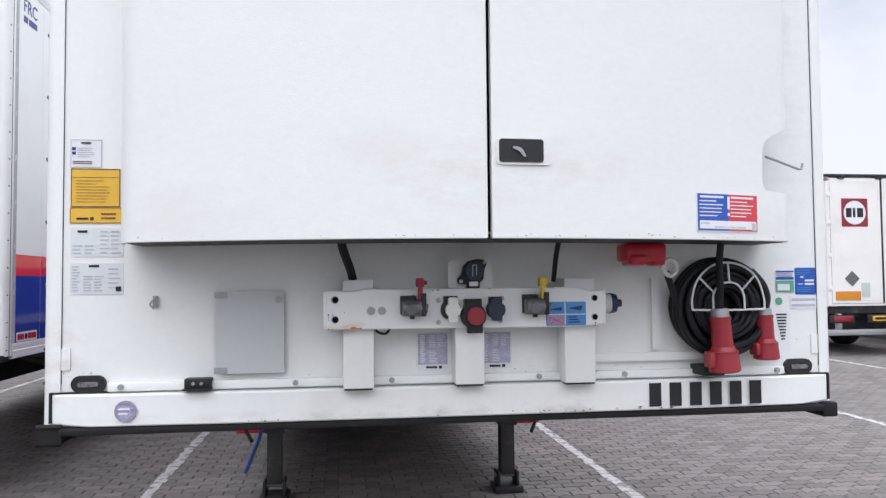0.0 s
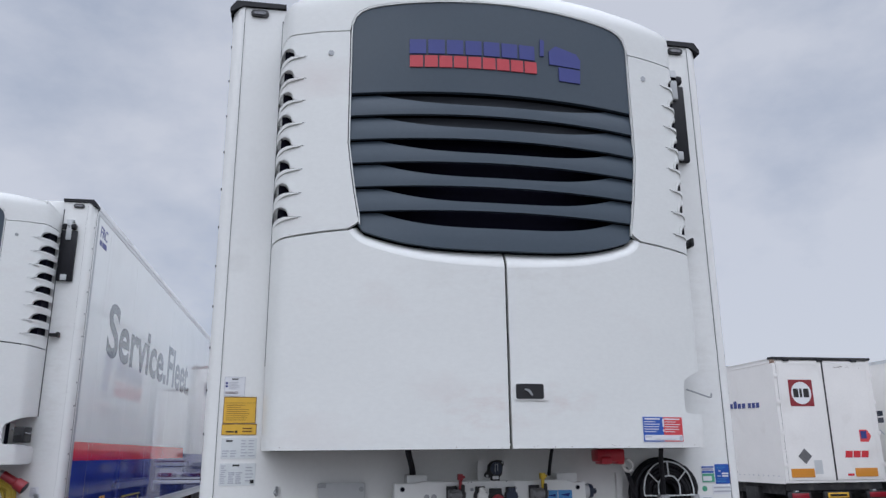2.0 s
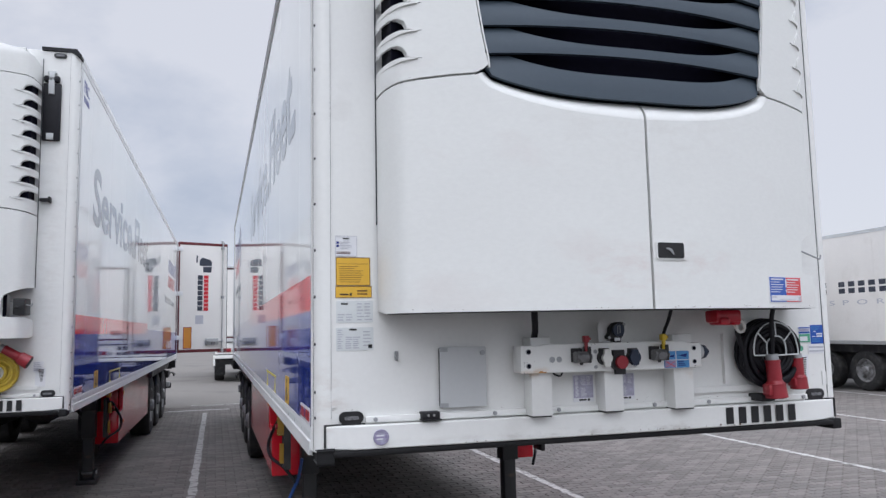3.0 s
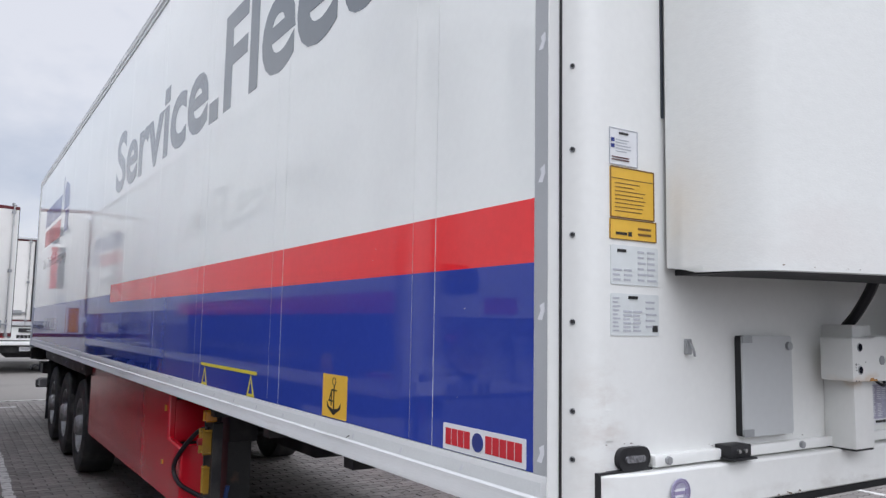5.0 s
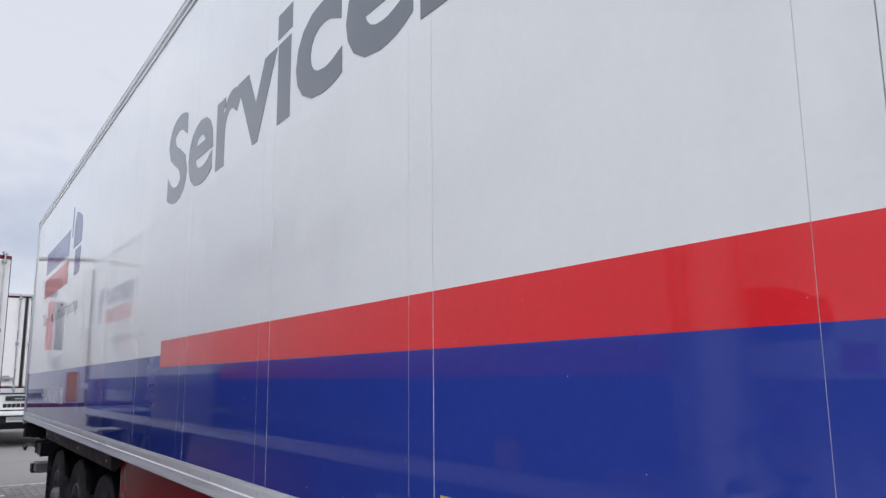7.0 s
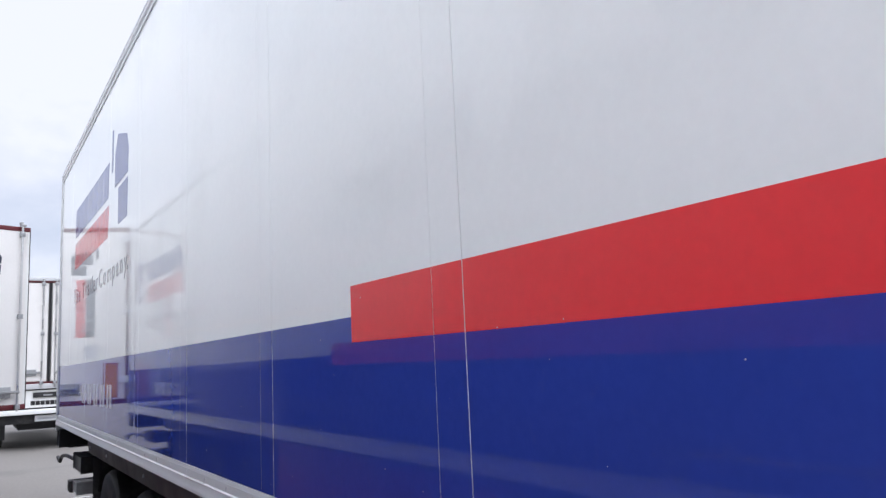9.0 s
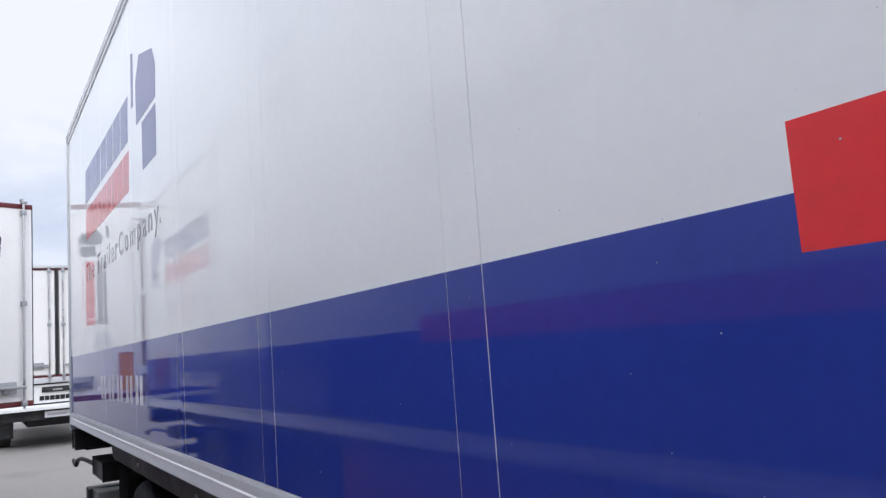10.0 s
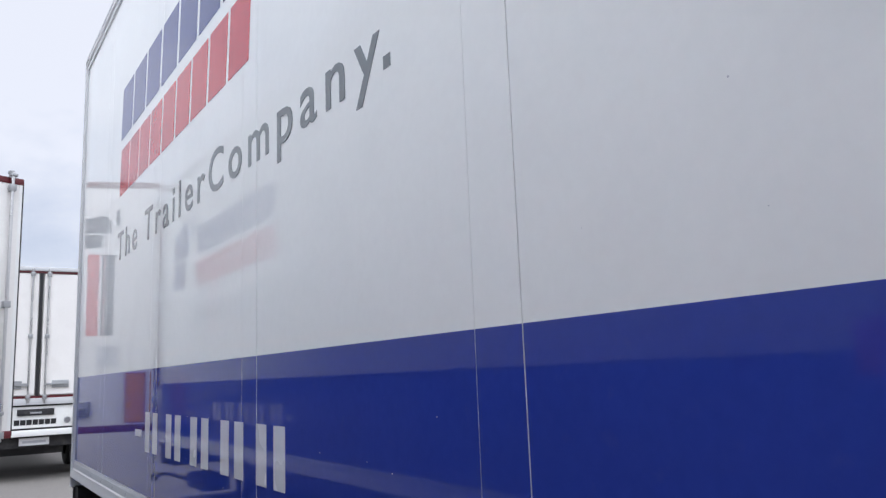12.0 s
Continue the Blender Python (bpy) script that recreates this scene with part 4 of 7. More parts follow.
    part("rear_post", boxes((s * 1.22, s * 1.306, 13.612, 13.68, 1.15, 4.02), bevel=0.008), "rail_grey", t, "light grey rear corner post")
    # front corner: profile with rivets, gasket and reflective tape
    prof = [(1.239, -0.006), (1.255, -0.006), (1.270, -0.002), (1.283, 0.007), (1.293, 0.020), (1.299, 0.037), (1.301, 0.054), (1.301, 0.066), (1.239, 0.066)]
    bm = bmesh.new()
    rings = [[bm.verts.new((s * p[0], p[1], z if z < 2 else z - 0.65 * max(0.0, p[0] - 1.245))) for p in prof] for z in (1.225, 4.016)]
    for k in range(len(prof)):
        j = (k + 1) % len(prof)
        bm.faces.new((rings[0][k], rings[0][j], rings[1][j], rings[1][k]))
    bm.faces.new(rings[0]), bm.faces.new(rings[1])
    bmesh.ops.recalc_face_normals(bm, faces=bm.faces)
    part("corner_post", bm, "white", t, "white rounded front corner post with rivets")
    part("post_seam", boxes((s * 1.2373, s * 1.2387, -0.0025, 0.01, 1.36, 3.998)), "blade", t, "thin dark seam beside the corner post")
    part("gasket", boxes((s * 1.26, s * 1.3015, 0.0665, 0.0755, 1.225, 3.96)), "black", t, "thin black corner gasket")
    part("edge_profile", boxes((s * 1.26, s * 1.301, 0.076, 0.112, 1.225, 3.96), bevel=0.003), "white", t)
    tape = part("reflective_tape", boxes((s * 1.26, s * 1.3005, 0.112, 0.1635, 1.20, 3.945)), "reflex", t, "grey reflective corner tape")
    for k in range(9):
        z = 1.36 + 0.325 * k
        f = wall_frame((s * 1.3005, 0.137, z), (s, 0, 0))
        part("tape_mark", slab(f, [[(-0.014, -0.02), (0.002, -0.022), (0.012, 0.0), (0.010, 0.02), (-0.006, 0.012), (-0.002, 0.0)]], 0.0, 0.001), "print_white", tape, smooth=False)
    if not RIVET:
        bm = bmesh.new()
        rod(bm, (0, 0.002, 0), (0, -0.0018, 0), 0.0068, seg=10)
        k = len(bm.faces)
        rod(bm, (0.0012, -0.0015, 0.0006), (0.0012, -0.0034, 0.0006), 0.0046, seg=8)
        bm.faces.ensure_lookup_table()
        for f in bm.faces[k:]:
            f.material_index = 1
        me = bpy.data.meshes.new("rivet")
        bm.to_mesh(me)
        bm.free()
        me.materials.append(M["frame"])
        me.materials.append(M["zinc"])
        RIVET["m"] = me
    for z in [1.362] + [1.465 + 0.1945 * k for k in range(14)] + ([1.268] if s > 0 else []):
        shared("rivet", RIVET["m"], t, (s * 1.2985, 0.0345, z)).rotation_euler = (0, 0, s * radians(74))
    if not dressed:
        return
    fr = wall_frame((s * 1.3, 0, 0), (s, 0, 0))
    # along the wall: distance from the front becomes the reading direction
    u = (lambda y: -y) if s < 0 else (lambda y: y)
    start = (lambda y_far, y_near: u(y_far) if s < 0 else u(y_near))
    for words, y_far, y_near in (("Service.", 6.05, 2.897), ("Fleet.", 2.797, 0.84)) if s < 0 else (("Service.", 3.99, 0.84), ("Fleet.", 6.05, 4.09)):
        spell("letter", words, y_far - y_near, 0.515, fr, (start(y_far, y_near), 2.788), 0.0, 0.0012, "lettering", t, "large grey letter on the side wall", bold=0.024)
    spell("slogan_letter", "The TrailerCompany", 2.912, 0.148, fr, (start(12.375, 9.42), 2.423), 0.0, 0.0012, "lettering", t, "small grey letter on the side wall", bold=0.008, gap=1.3)
    a = start(12.375, 9.42) + 2.955
    part("slogan_dot", slab(fr, [rect(a - 0.030, 2.423, a, 2.452)], 0.0, 0.0012), "lettering", t, "small square grey full stop", smooth=False)
    a, b = start(12.37, 10.26), start(12.37, 10.26) + 2.08
    blocks_of("mark_block", fr, mark_blocks(7, a, 3.08, b, 3.36, lean=0.1), 0.0, 0.0012, "print_blue", t, "blue trade mark block")
    blocks_of("mark_block", fr, mark_blocks(9, a, 2.77, b, 3.02, lean=0.1), 0.0, 0.0012, "print_red", t, "red trade mark block")
    part("mark_emblem", slab(fr, emblem(b + 0.10, 2.78, b + 0.83, 3.58), 0.0, 0.0012), "print_blue", t, "blue emblem beside the trade mark", smooth=False)
    a = start(11.82, 9.973)
    digits = [rect(a + o + 0.135 * k + 0.002, 1.493, a + o + 0.135 * k + 0.082, 1.659) for o in (0.20, 0.56, 0.91, 1.26, 1.585) for k in (0, 1)]
    blocks_of("contact_bar", fr, [rect(a, 1.55, a + 0.13, 1.58), *digits], 0.0, 0.0012, "print_white", t, "white bar of a contact line")
    a = start(1.358, 1.159)
    ring = [[(a + 0.098 + r * math.cos(w + e), 1.443 + r * math.sin(w + e)) for r, e in ((0.015, 0), (0.015, 0.45), (0.0115, 0.45), (0.0115, 0))] for w in [2 * math.pi * i / 14 for i in range(14)]]
    anchor_ring = ring + [rect(a + 0.0945, 1.345, a + 0.1015, 1.428), rect(a + 0.074, 1.410, a + 0.122, 1.4155), [(a + 0.040, 1.372), (a + 0.046, 1.350), (a + 0.098, 1.326), (a + 0.150, 1.350), (a + 0.156, 1.372), (a + 0.138, 1.354), (a + 0.098, 1.345), (a + 0.058, 1.354)], [(a + 0.055, 1.372), (a + 0.060, 1.372), (a + 0.080, 1.412), (a + 0.075, 1.412)], rect(a + 0.055, 1.372, a + 0.088, 1.378), rect(a + 0.074, 1.358, a + 0.080, 1.412)]
    placard(t, fr, a, 1.316, a + 0.2, 1.467, "label_yellow", 0.0, [("print_black", anchor_ring)], label="yellow sticker with a black anchor sign")
    a = start(2.983, 2.08)
    tri = lambda c: [[(c - 0.05, 1.313), (c + 0.05, 1.313), (c + 0.03, 1.325), (c - 0.03, 1.325)], [(c - 0.05, 1.313), (c - 0.03, 1.325), (c, 1.393), (c, 1.41)], [(c + 0.05, 1.313), (c, 1.41), (c, 1.393), (c + 0.03, 1.325)]]
    part("balance_sign", slab(fr, [rect(a, 1.412, a + 0.90, 1.427), *tri(a + 0.075), *tri(a + 0.825)], 0.0, 0.0015), "label_lime", t, "yellow lifting sign on the side wall", smooth=False)
    a = start(0.547, 0.19)
    prints = [("print_red", mark_blocks(4, a + 0.012, 1.328, a + 0.13, 1.372) + mark_blocks(5, a + 0.195, 1.328, a + 0.345, 1.372)), ("print_blue", [disc(a + 0.163, 1.35, 0.024)])]
    placard(t, fr, a, 1.314, a + 0.357, 1.384, "label_white", 0.0, prints, label="white maker's sticker with red blocks")
    fleck = random.Random(61)
    dots = []
    for k in range(130):
        y, z, r = fleck.uniform(0.3, 13.4), 1.33 + abs(fleck.gauss(0, 0.5)), fleck.uniform(0.0005, 0.0015)
        dots.append([(u(y) + r * math.cos(w), z + r * math.sin(w)) for w in [2 * math.pi * i / 6 for i in range(6)]])
    tagged(part("road_flecks", slab(fr, dots, 0.0, 0.0006), "print_grey", t, "tiny pale road flecks", smooth=False), kind="stuff")
    if s > 0:
        spell("corner_letter", "FRC", 0.24, 0.10, fr, (0.24, 3.78), 0.0, 0.0012, "badge_blue", t, "small blue letter at the roof corner", bold=0.01)
        blocks_of("corner_bar", fr, [rect(0.24, 3.70, 0.31, 3.75), rect(0.33, 3.70, 0.48, 3.75)], 0.0, 0.0012, "badge_blue", t, "blue bar of a small date line")


def joined(first, *others):
    """Adds the faces of other meshes to the first."""
    for o in others:
        at = {v: first.verts.new(v.co) for v in o.verts}
        for f in o.faces:
            first.faces.new([at[v] for v in f.verts])
        o.free()
    return first


def socket(t, x, z, R, r, mat, label, tall=0.0, tab=False, dx=0.0):
    """A lidded socket: a black frame with its hinge above, and a coloured lid."""
    fr = wall_frame((0, 0, 0), (0, -1, 0))
    body = slab(fr, [disc(x, z, R, 24)], 0.1185, 0.140)
    body = joined(body, slab(fr, [rect(x - 0.72 * R, z + 0.55 * R, x + 0.66 * R, z + 1.36 * R, 0.003, 2)], 0.119, 0.137))
    if tab:
        body = joined(body, slab(fr, [rect(x - 0.5 * R, z - 1.36 * R, x + 0.75 * R, z - 0.6 * R, 0.003, 2)], 0.119, 0.136))
    o = part("socket", body, "black", t, label)
    lid = slab(fr, [disc(x + dx, z, r, 24)], 0.140, 0.156)
    if tall:
        lid = joined(lid, slab(fr, [rect(x + dx - r * 0.62, z - tall, x + dx + r * 0.62, z + tall, 0.006, 3)], 0.141, 0.1545))
    part("socket_lid", lid, mat, o)
    return o


def refrigerated_trailer(at, turn, drop, number, gap, left_dressed, right_dressed, label, yellow):
    """A refrigerated semi-trailer with its front at y = 0. drop: how much lower its body rides."""
    t = new("refrigerated_trailer")
    t.matrix_world = Matrix.Translation((at[0], at[1], -drop)) @ Matrix.Rotation(radians(turn), 4, "Z")
    tagged(t, label, "trailer", group="parked trailers")
    g = drop  # the ground in this frame
    fr = wall_frame((0, 0, 0), (0, -1, 0))
    part("front_wall", boxes((-1.2385, 1.2385, 0.0, 0.10, 1.22, 4.017)), "white", t, "white front wall")
    part("roof", boxes((-1.26, 1.26, 0.05, 13.66, 3.985, 4.04)), "white", t, "white roof")
    part("cargo_floor", boxes((-1.24, 1.24, 0.06, 13.61, 1.192, 1.226)), "frame", t, "dark underside of the floor")
    part("rear_wall", boxes((-1.22, 0.0 if yellow else 1.22, 13.61, 13.66, 1.16, 4.0)), "white", t, "white rear door" if yellow else "white rear doors")
    if yellow:
        open_rear_door(t)
    for s in (-1, 1):
        side_skin(t, s, left_dressed if s < 0 else right_dressed)
        cap = [(1.03, 4.022), (1.245, 4.018), (1.268, 4.006), (1.312, 3.978), (1.314, 4.002), (1.282, 4.047), (1.03, 4.047)]
        part("roof_cap", slab(fr, [[(s * a, b) for a, b in cap]], -0.10, 0.014), "cable", t, "black roof corner cap", smooth=False)
        lamp = part("marker_lamp", slab(fr, [rect(s * 1.157 - 0.05, 1.335, s * 1.157 + 0.05, 1.385, 0.024)], 0.0, 0.014), "black", t, "oval marker lamp in a black rubber ring")
        part("lens", slab(fr, [rect(s * 1.157 - 0.030, 1.352, s * 1.157 + 0.030, 1.367, 0.007)], 0.012, 0.019), "clear", lamp)
        lamp = part("marker_lamp", slab(fr, [rect(s * 1.163 - 0.045, 3.965, s * 1.163 + 0.045, 4.002, 0.018)], 0.0, 0.014), "black", t, "oval marker lamp in a black rubber ring")
        part("lens", slab(fr, [rect(s * 1.163 - 0.031, 3.975, s * 1.163 + 0.031, 3.992, 0.008)], 0.012, 0.019), "clear", lamp)
        part("cover_strip", slab(fr, [rect(s * 1.237 - 0.001, 1.402, s * 1.212, 1.468, 0.002, 2)], 0.0, 0.005), "white", t)
    # bumper beam, its rubber and the ledge above
    pts = [(-1.262, -0.012), (-1.15, -0.034), (-0.7, -0.044), (0.0, -0.048), (0.7, -0.044), (1.15, -0.034), (1.262, -0.012), (1.262, 0.05), (-1.262, 0.05)]
    bm = bmesh.new()
    lo = [bm.verts.new((p[0], p[1], 1.232 if abs(p[0]) < 1.2 else 1.240)) for p in pts]
    hi = [bm.verts.new((p[0], p[1], 1.331)) for p in pts]
    bm.faces.new(hi), bm.faces.new(lo[::-1])
    for k in range(len(pts)):
        j = (k + 1) % len(pts)
        bm.faces.new((lo[k], lo[j], hi[j], hi[k]))
    bmesh.ops.recalc_face_normals(bm, faces=bm.faces)
    ob = part("bumper", bm, "white", t, "white bumper beam with scraped lower edge")
    nick = random.Random(31)
    nicks = []
    for k in range(34):
        u = nick.choice([-0.66, -0.05, 0.3, 0.47, 0.5, 0.78, 1.05]) + nick.gauss(0, 0.09)
        u, v, r = max(-0.68, min(0.68, u)), 1.2385 + abs(nick.gauss(0, 0.004)), nick.uniform(0.0008, 0.0024)
        nicks.append([(u + r * nick.uniform(0.8, 2.6) * math.cos(w), v + r * nick.uniform(0.6, 1.1) * math.sin(w)) for w in [2 * math.pi * i / 7 for i in range(7)]])
    tagged(part("paint_nicks", slab(fr, nicks, 0.040, 0.0486), "speck", ob, "dark nicks along the lower edge", smooth=False), kind="stuff")
    mod = ob.modifiers.new("edge", "BEVEL")
    mod.width, mod.segments, mod.limit_method, mod.angle_limit = 0.006, 2, "ANGLE", radians(50)
    u0, pitch = (0.602, 0.412 / 5.85) if gap else (0.62, 0.385 / 6.25)
    blocks_of("number_bar", fr, [rect(u0 + (k + 0.04) * pitch, 1.2445, u0 + (k + 0.62) * pitch, 1.321) for k in number], 0.046, 0.0478, "print_black", ob, "plain black bar of the trailer's number")
    for s in (-1, 1):
        part("bumper_seam", boxes((s * 1.2625, s * 1.268, -0.016, 0.02, 1.245, 1.334), (s * 1.10, s * 1.268, -0.0125, 0.01, 1.3315, 1.3365)), "black", t)
        part("rubber_corner", boxes((s * 1.235, s * 1.292, -0.026, 0.10, 1.186, 1.2365), bevel=0.008), "dark_rubber", t, "black rubber corner buffer")
    part("rubber_strip", boxes((-1.2345, 1.2345, -0.036, 0.06, 1.209, 1.2315), bevel=0.006), "dark_rubber", t, "black rubber strip under the bumper")
    bm = boxes((-1.10, 1.10, -0.022, 0.0, 1.336, 1.3625), bevel=0.004)
    ledge = part("ledge", bm, "white", t, "white ledge with bolts")
    for x in (-1.06, -0.54, -0.24, 0.24, 0.53, 1.07):
        part("bolt", rods(((x, -0.018, 1.350), (x, -0.030, 1.350), 0.0095, 0.0095, 6)), "zinc", ledge)
    part("connector_block", boxes((-0.870, -0.792, -0.05, -0.004, 1.343, 1.372), (-0.874, -0.789, -0.066, -0.004, 1.3385, 1.343), bevel=0.002), "black", t, "black bracket with two screws")
    part("bracket_screw", rods(((-0.843, -0.045, 1.358), (-0.843, -0.056, 1.358), 0.005), ((-0.819, -0.045, 1.358), (-0.819, -0.056, 1.358), 0.005)), "chrome", t)
    placard(t, fr, -1.074, 1.248, -1.008, 1.312, "print_haze", 0.041, [("label_white", bars(-1.064, 1.268, -1.018, 1.292, 2, 3)), ("print_mauve", mark_blocks(5, -1.064, 1.276, -1.030, 1.284) + [[(-1.027, 1.274), (-1.017, 1.276), (-1.016, 1.286), (-1.026, 1.287)]] + [[(-1.041 + r * math.cos(a), 1.280 + r * math.sin(a)) for r, a in ((0.0305, b0), (0.0305, b0 + 0.16), (0.0285, b0 + 0.16), (0.0285, b0))] for b0 in [2 * math.pi * i / 36 for i in range(36)]] + [[(-1.041 + r * math.cos(a), 1.280 + r * math.sin(a)) for r, a in ((0.0255, b0), (0.0255, b0 + 0.13), (0.0215, b0 + 0.13), (0.0215, b0))] for b0 in [2 * math.pi * i / 26 for i in range(26)]])], r=0.031, label="round white inspection sticker with a dotted lavender ring") if not yellow else None
    # upper right: document tube and stop
    tube_box = part("document_holder", boxes((1.052, 1.180, -0.034, 0.0, 3.295, 3.750), bevel=0.008), "cable", t, "black document holder on the front wall")
    part("clamp", boxes((1.092, 1.134, -0.050, 0.0, 3.66, 3.83), (1.082, 1.142, -0.03, 0.0, 3.83, 3.85), bevel=0.004), "box", tube_box, "steel clamp")
    part("clamp", boxes((1.086, 1.136, -0.046, 0.0, 3.300, 3.350), bevel=0.004), "box", tube_box, "steel clamp")
    part("holder_knob", boxes((1.055, 1.17, -0.05, 0.0, 3.758, 3.808), bevel=0.014), "cable", tube_box)
    part("door_stop", boxes((1.058, 1.135, -0.05, 0.0, 2.815, 2.84), (1.12, 1.135, -0.065, 0.0, 2.805, 2.85), bevel=0.004), "black", t, "small black stop block")
    # stickers on the front wall
    rim = lambda x0, z0, x1, z1, w: [rect(x0, z0, x1, z0 + w), rect(x0, z1 - w, x1, z1), rect(x0, z0 + w, x0 + w, z1 - w), rect(x1 - w, z0 + w, x1, z1 - w)]
    placard(t, fr, -1.219, 2.021, -1.128, 2.107, "label_white", 0.0, [("print_grey", rim(-1.219, 2.021, -1.128, 2.107, 0.0016) + bars(-1.199, 2.050, -1.142, 2.084, 5, 1, 0.28)), ("print_blue", [rect(-1.214, 2.074, -1.204, 2.083), rect(-1.214, 2.060, -1.204, 2.069)]), ("rail_red", bars(-1.212, 2.030, -1.150, 2.042, 2, 2, 0.28)), ("print_black", [rect(-1.188, 2.0945, -1.160, 2.0985)])], label="white instruction sticker with small print")
    placard(t, fr, -1.217, 1.899, -1.073, 2.017, "label_yellow", 0.0, [("brown", rim(-1.217, 1.899, -1.073, 2.017, 0.0026) + [rect(-1.212, 1.9895, -1.078, 1.9905)] + bars(-1.202, 1.910, -1.092, 1.984, 8, 5, 0.16))], label="yellow warning sticker with a brown rim and small print")
    placard(t, fr, -1.219, 1.849, -1.067, 1.897, "label_yellow", 0.0, [("brown", rim(-1.219, 1.849, -1.067, 1.897, 0.0016) + bars(-1.128, 1.858, -1.078, 1.884, 2, 6, 0.4)), ("print_black", mark_blocks(6, -1.200, 1.860, -1.165, 1.866) + [rect(-1.160, 1.858, -1.150, 1.868)])], label="yellow sticker with small black print")
    placard(t, fr, -1.216, 1.746, -1.062, 1.836, "label_grey", 0.0, [("print_grey", bars(-1.21, 1.752, -1.14, 1.785, 3, 7, 0.4, 2) + bars(-1.13, 1.752, -1.066, 1.83, 6, 8, 0.35, 2)), ("print_black", mark_blocks(6, -1.196, 1.82, -1.168, 1.827))], label="silver data plate with a table of print")
    placard(t, fr, -1.217, 1.631, -1.061, 1.726, "label_grey", 0.0, [("print_grey", bars(-1.211, 1.638, -1.185, 1.72, 9, 9, 0.4) + bars(-1.178, 1.638, -1.115, 1.69, 6, 10, 0.5, 2) + bars(-1.105, 1.645, -1.066, 1.715, 5, 11, 0.3)), ("print_black", mark_blocks(6, -1.162, 1.714, -1.132, 1.721) + [rect(-1.083, 1.640, -1.067, 1.655)])], label="silver data plate with a table of print")
    if not yellow:
        placard(t, fr, 1.087, 1.612, 1.156, 1.690, "label_white", 0.0, [("label_blue", [rect(1.089, 1.657, 1.154, 1.666), rect(1.089, 1.682, 1.154, 1.688)]), ("label_green", [rect(1.089, 1.614, 1.154, 1.654)]), ("print_haze", [rect(1.093, 1.668, 1.150, 1.680)]), ("label_white", [rect(1.093, 1.620, 1.138, 1.642)])], label="blue, white and green sticker")
        placard(t, fr, 1.160, 1.605, 1.236, 1.698, "label_blue", 0.0, [("label_sky", bars(1.165, 1.612, 1.23, 1.632, 3, 12, 0.35) + bars(1.165, 1.672, 1.23, 1.692, 3, 13, 0.35)), ("label_white", [rect(1.196, 1.638, 1.229, 1.645), rect(1.196, 1.650, 1.229, 1.657), rect(1.180, 1.663, 1.190, 1.668), rect(1.170, 1.64, 1.188, 1.643)])], label="blue sticker with light print")
        placard(t, fr, 1.140, 1.556, 1.238, 1.602, "label_white", 0.0, [("print_grey", [rect(1.145, 1.584, 1.233, 1.592), rect(1.145, 1.565, 1.233, 1.573)])], label="narrow white striped sticker")
        part("green_dot", slab(fr, [disc(1.098, 1.583, 0.013)], 0.0, 0.002), "label_green", t, "small round green sticker", smooth=False)
    else:
        placard(t, fr, 1.05, 1.52, 1.12, 1.60, "label_white", 0.0, [("print_grey", bars(1.053, 1.525, 1.118, 1.597, 5, 21, 0.4))], label="narrow white striped sticker")
    placard(t, fr, 1.066, 1.412, 1.136, 1.552, "label_white", 0.0, [("print_black", [rect(1.085 + 0.0022 * k, 1.535 - 0.0105 * k, 1.125 - 0.001 * k, 1.540 - 0.0105 * k) for k in range(9)])], label="white sticker with a black graded bar sign")
    bm = slab(fr, [rect(0.627, 1.800, 0.859, 1.916, 0.003, 2)], 0.0, 0.002)
    bm2 = [("label_blue", [rect(0.631, 1.804, 0.7435, 1.912)]), ("label_red", [rect(0.7437, 1.804, 0.855, 1.912)]), ("print_white", [rect(0.637, 1.809, 0.849, 1.833), rect(0.739, 1.868, 0.7475, 1.905), rect(0.739, 1.848, 0.7475, 1.857)] + bars(0.637, 1.842, 0.736, 1.896, 5, 13, 0.3) + bars(0.751, 1.842, 0.85, 1.896, 5, 14, 0.3) + [rect(0.640, 1.900, 0.725, 1.906), rect(0.752, 1.900, 0.84, 1.906)]), ("print_grey", mark_blocks(6, 0.64, 1.822, 0.672, 1.828) + [rect(0.832, 1.806, 0.852, 1.828)] + bars(0.69, 1.808, 0.82, 1.82, 1, 15, 0.3))]

    def follow(bm):
        for c in HOOD_XS:
            bmesh.ops.bisect_plane(bm, geom=bm.verts[:] + bm.edges[:] + bm.faces[:], dist=0.0002, plane_co=(c, 0, 0), plane_no=(1, 0, 0))
        for v in bm.verts:
            v.co.y += hood_y(v.co.x, 1.85)
        return bm

    st = part("sticker", follow(bm), "label_white" if not yellow else "label_red", t, "blue and red service sticker on the unit door" if not yellow else "red service sticker on the unit door", smooth=False)
    if not yellow:
        for k, (m, o) in enumerate(bm2):
            tagged(part("print", follow(slab(fr, o, 0.002, 0.0032 + 0.0006 * (k // 2))), m, st, smooth=False), kind="stuff")
    unit(t)
    if yellow:
        part("latch_box", boxes((0.952, 1.03, -0.235, -0.06, 1.945, 2.065), (0.965, 1.0, -0.25, -0.235, 1.99, 2.01), bevel=0.005), "black", t, "black latch box in the door's cut-out")
    wear = random.Random(23)

    def specks(n, places, spread_u, spread_v, r0, r1):
        out = []
        for k in range(n):
            cu, cv = wear.choice(places)
            u, v, r, st = cu + wear.gauss(0, spread_u), cv + wear.gauss(0, spread_v), wear.uniform(r0, r1), wear.uniform(0.8, 3.0)
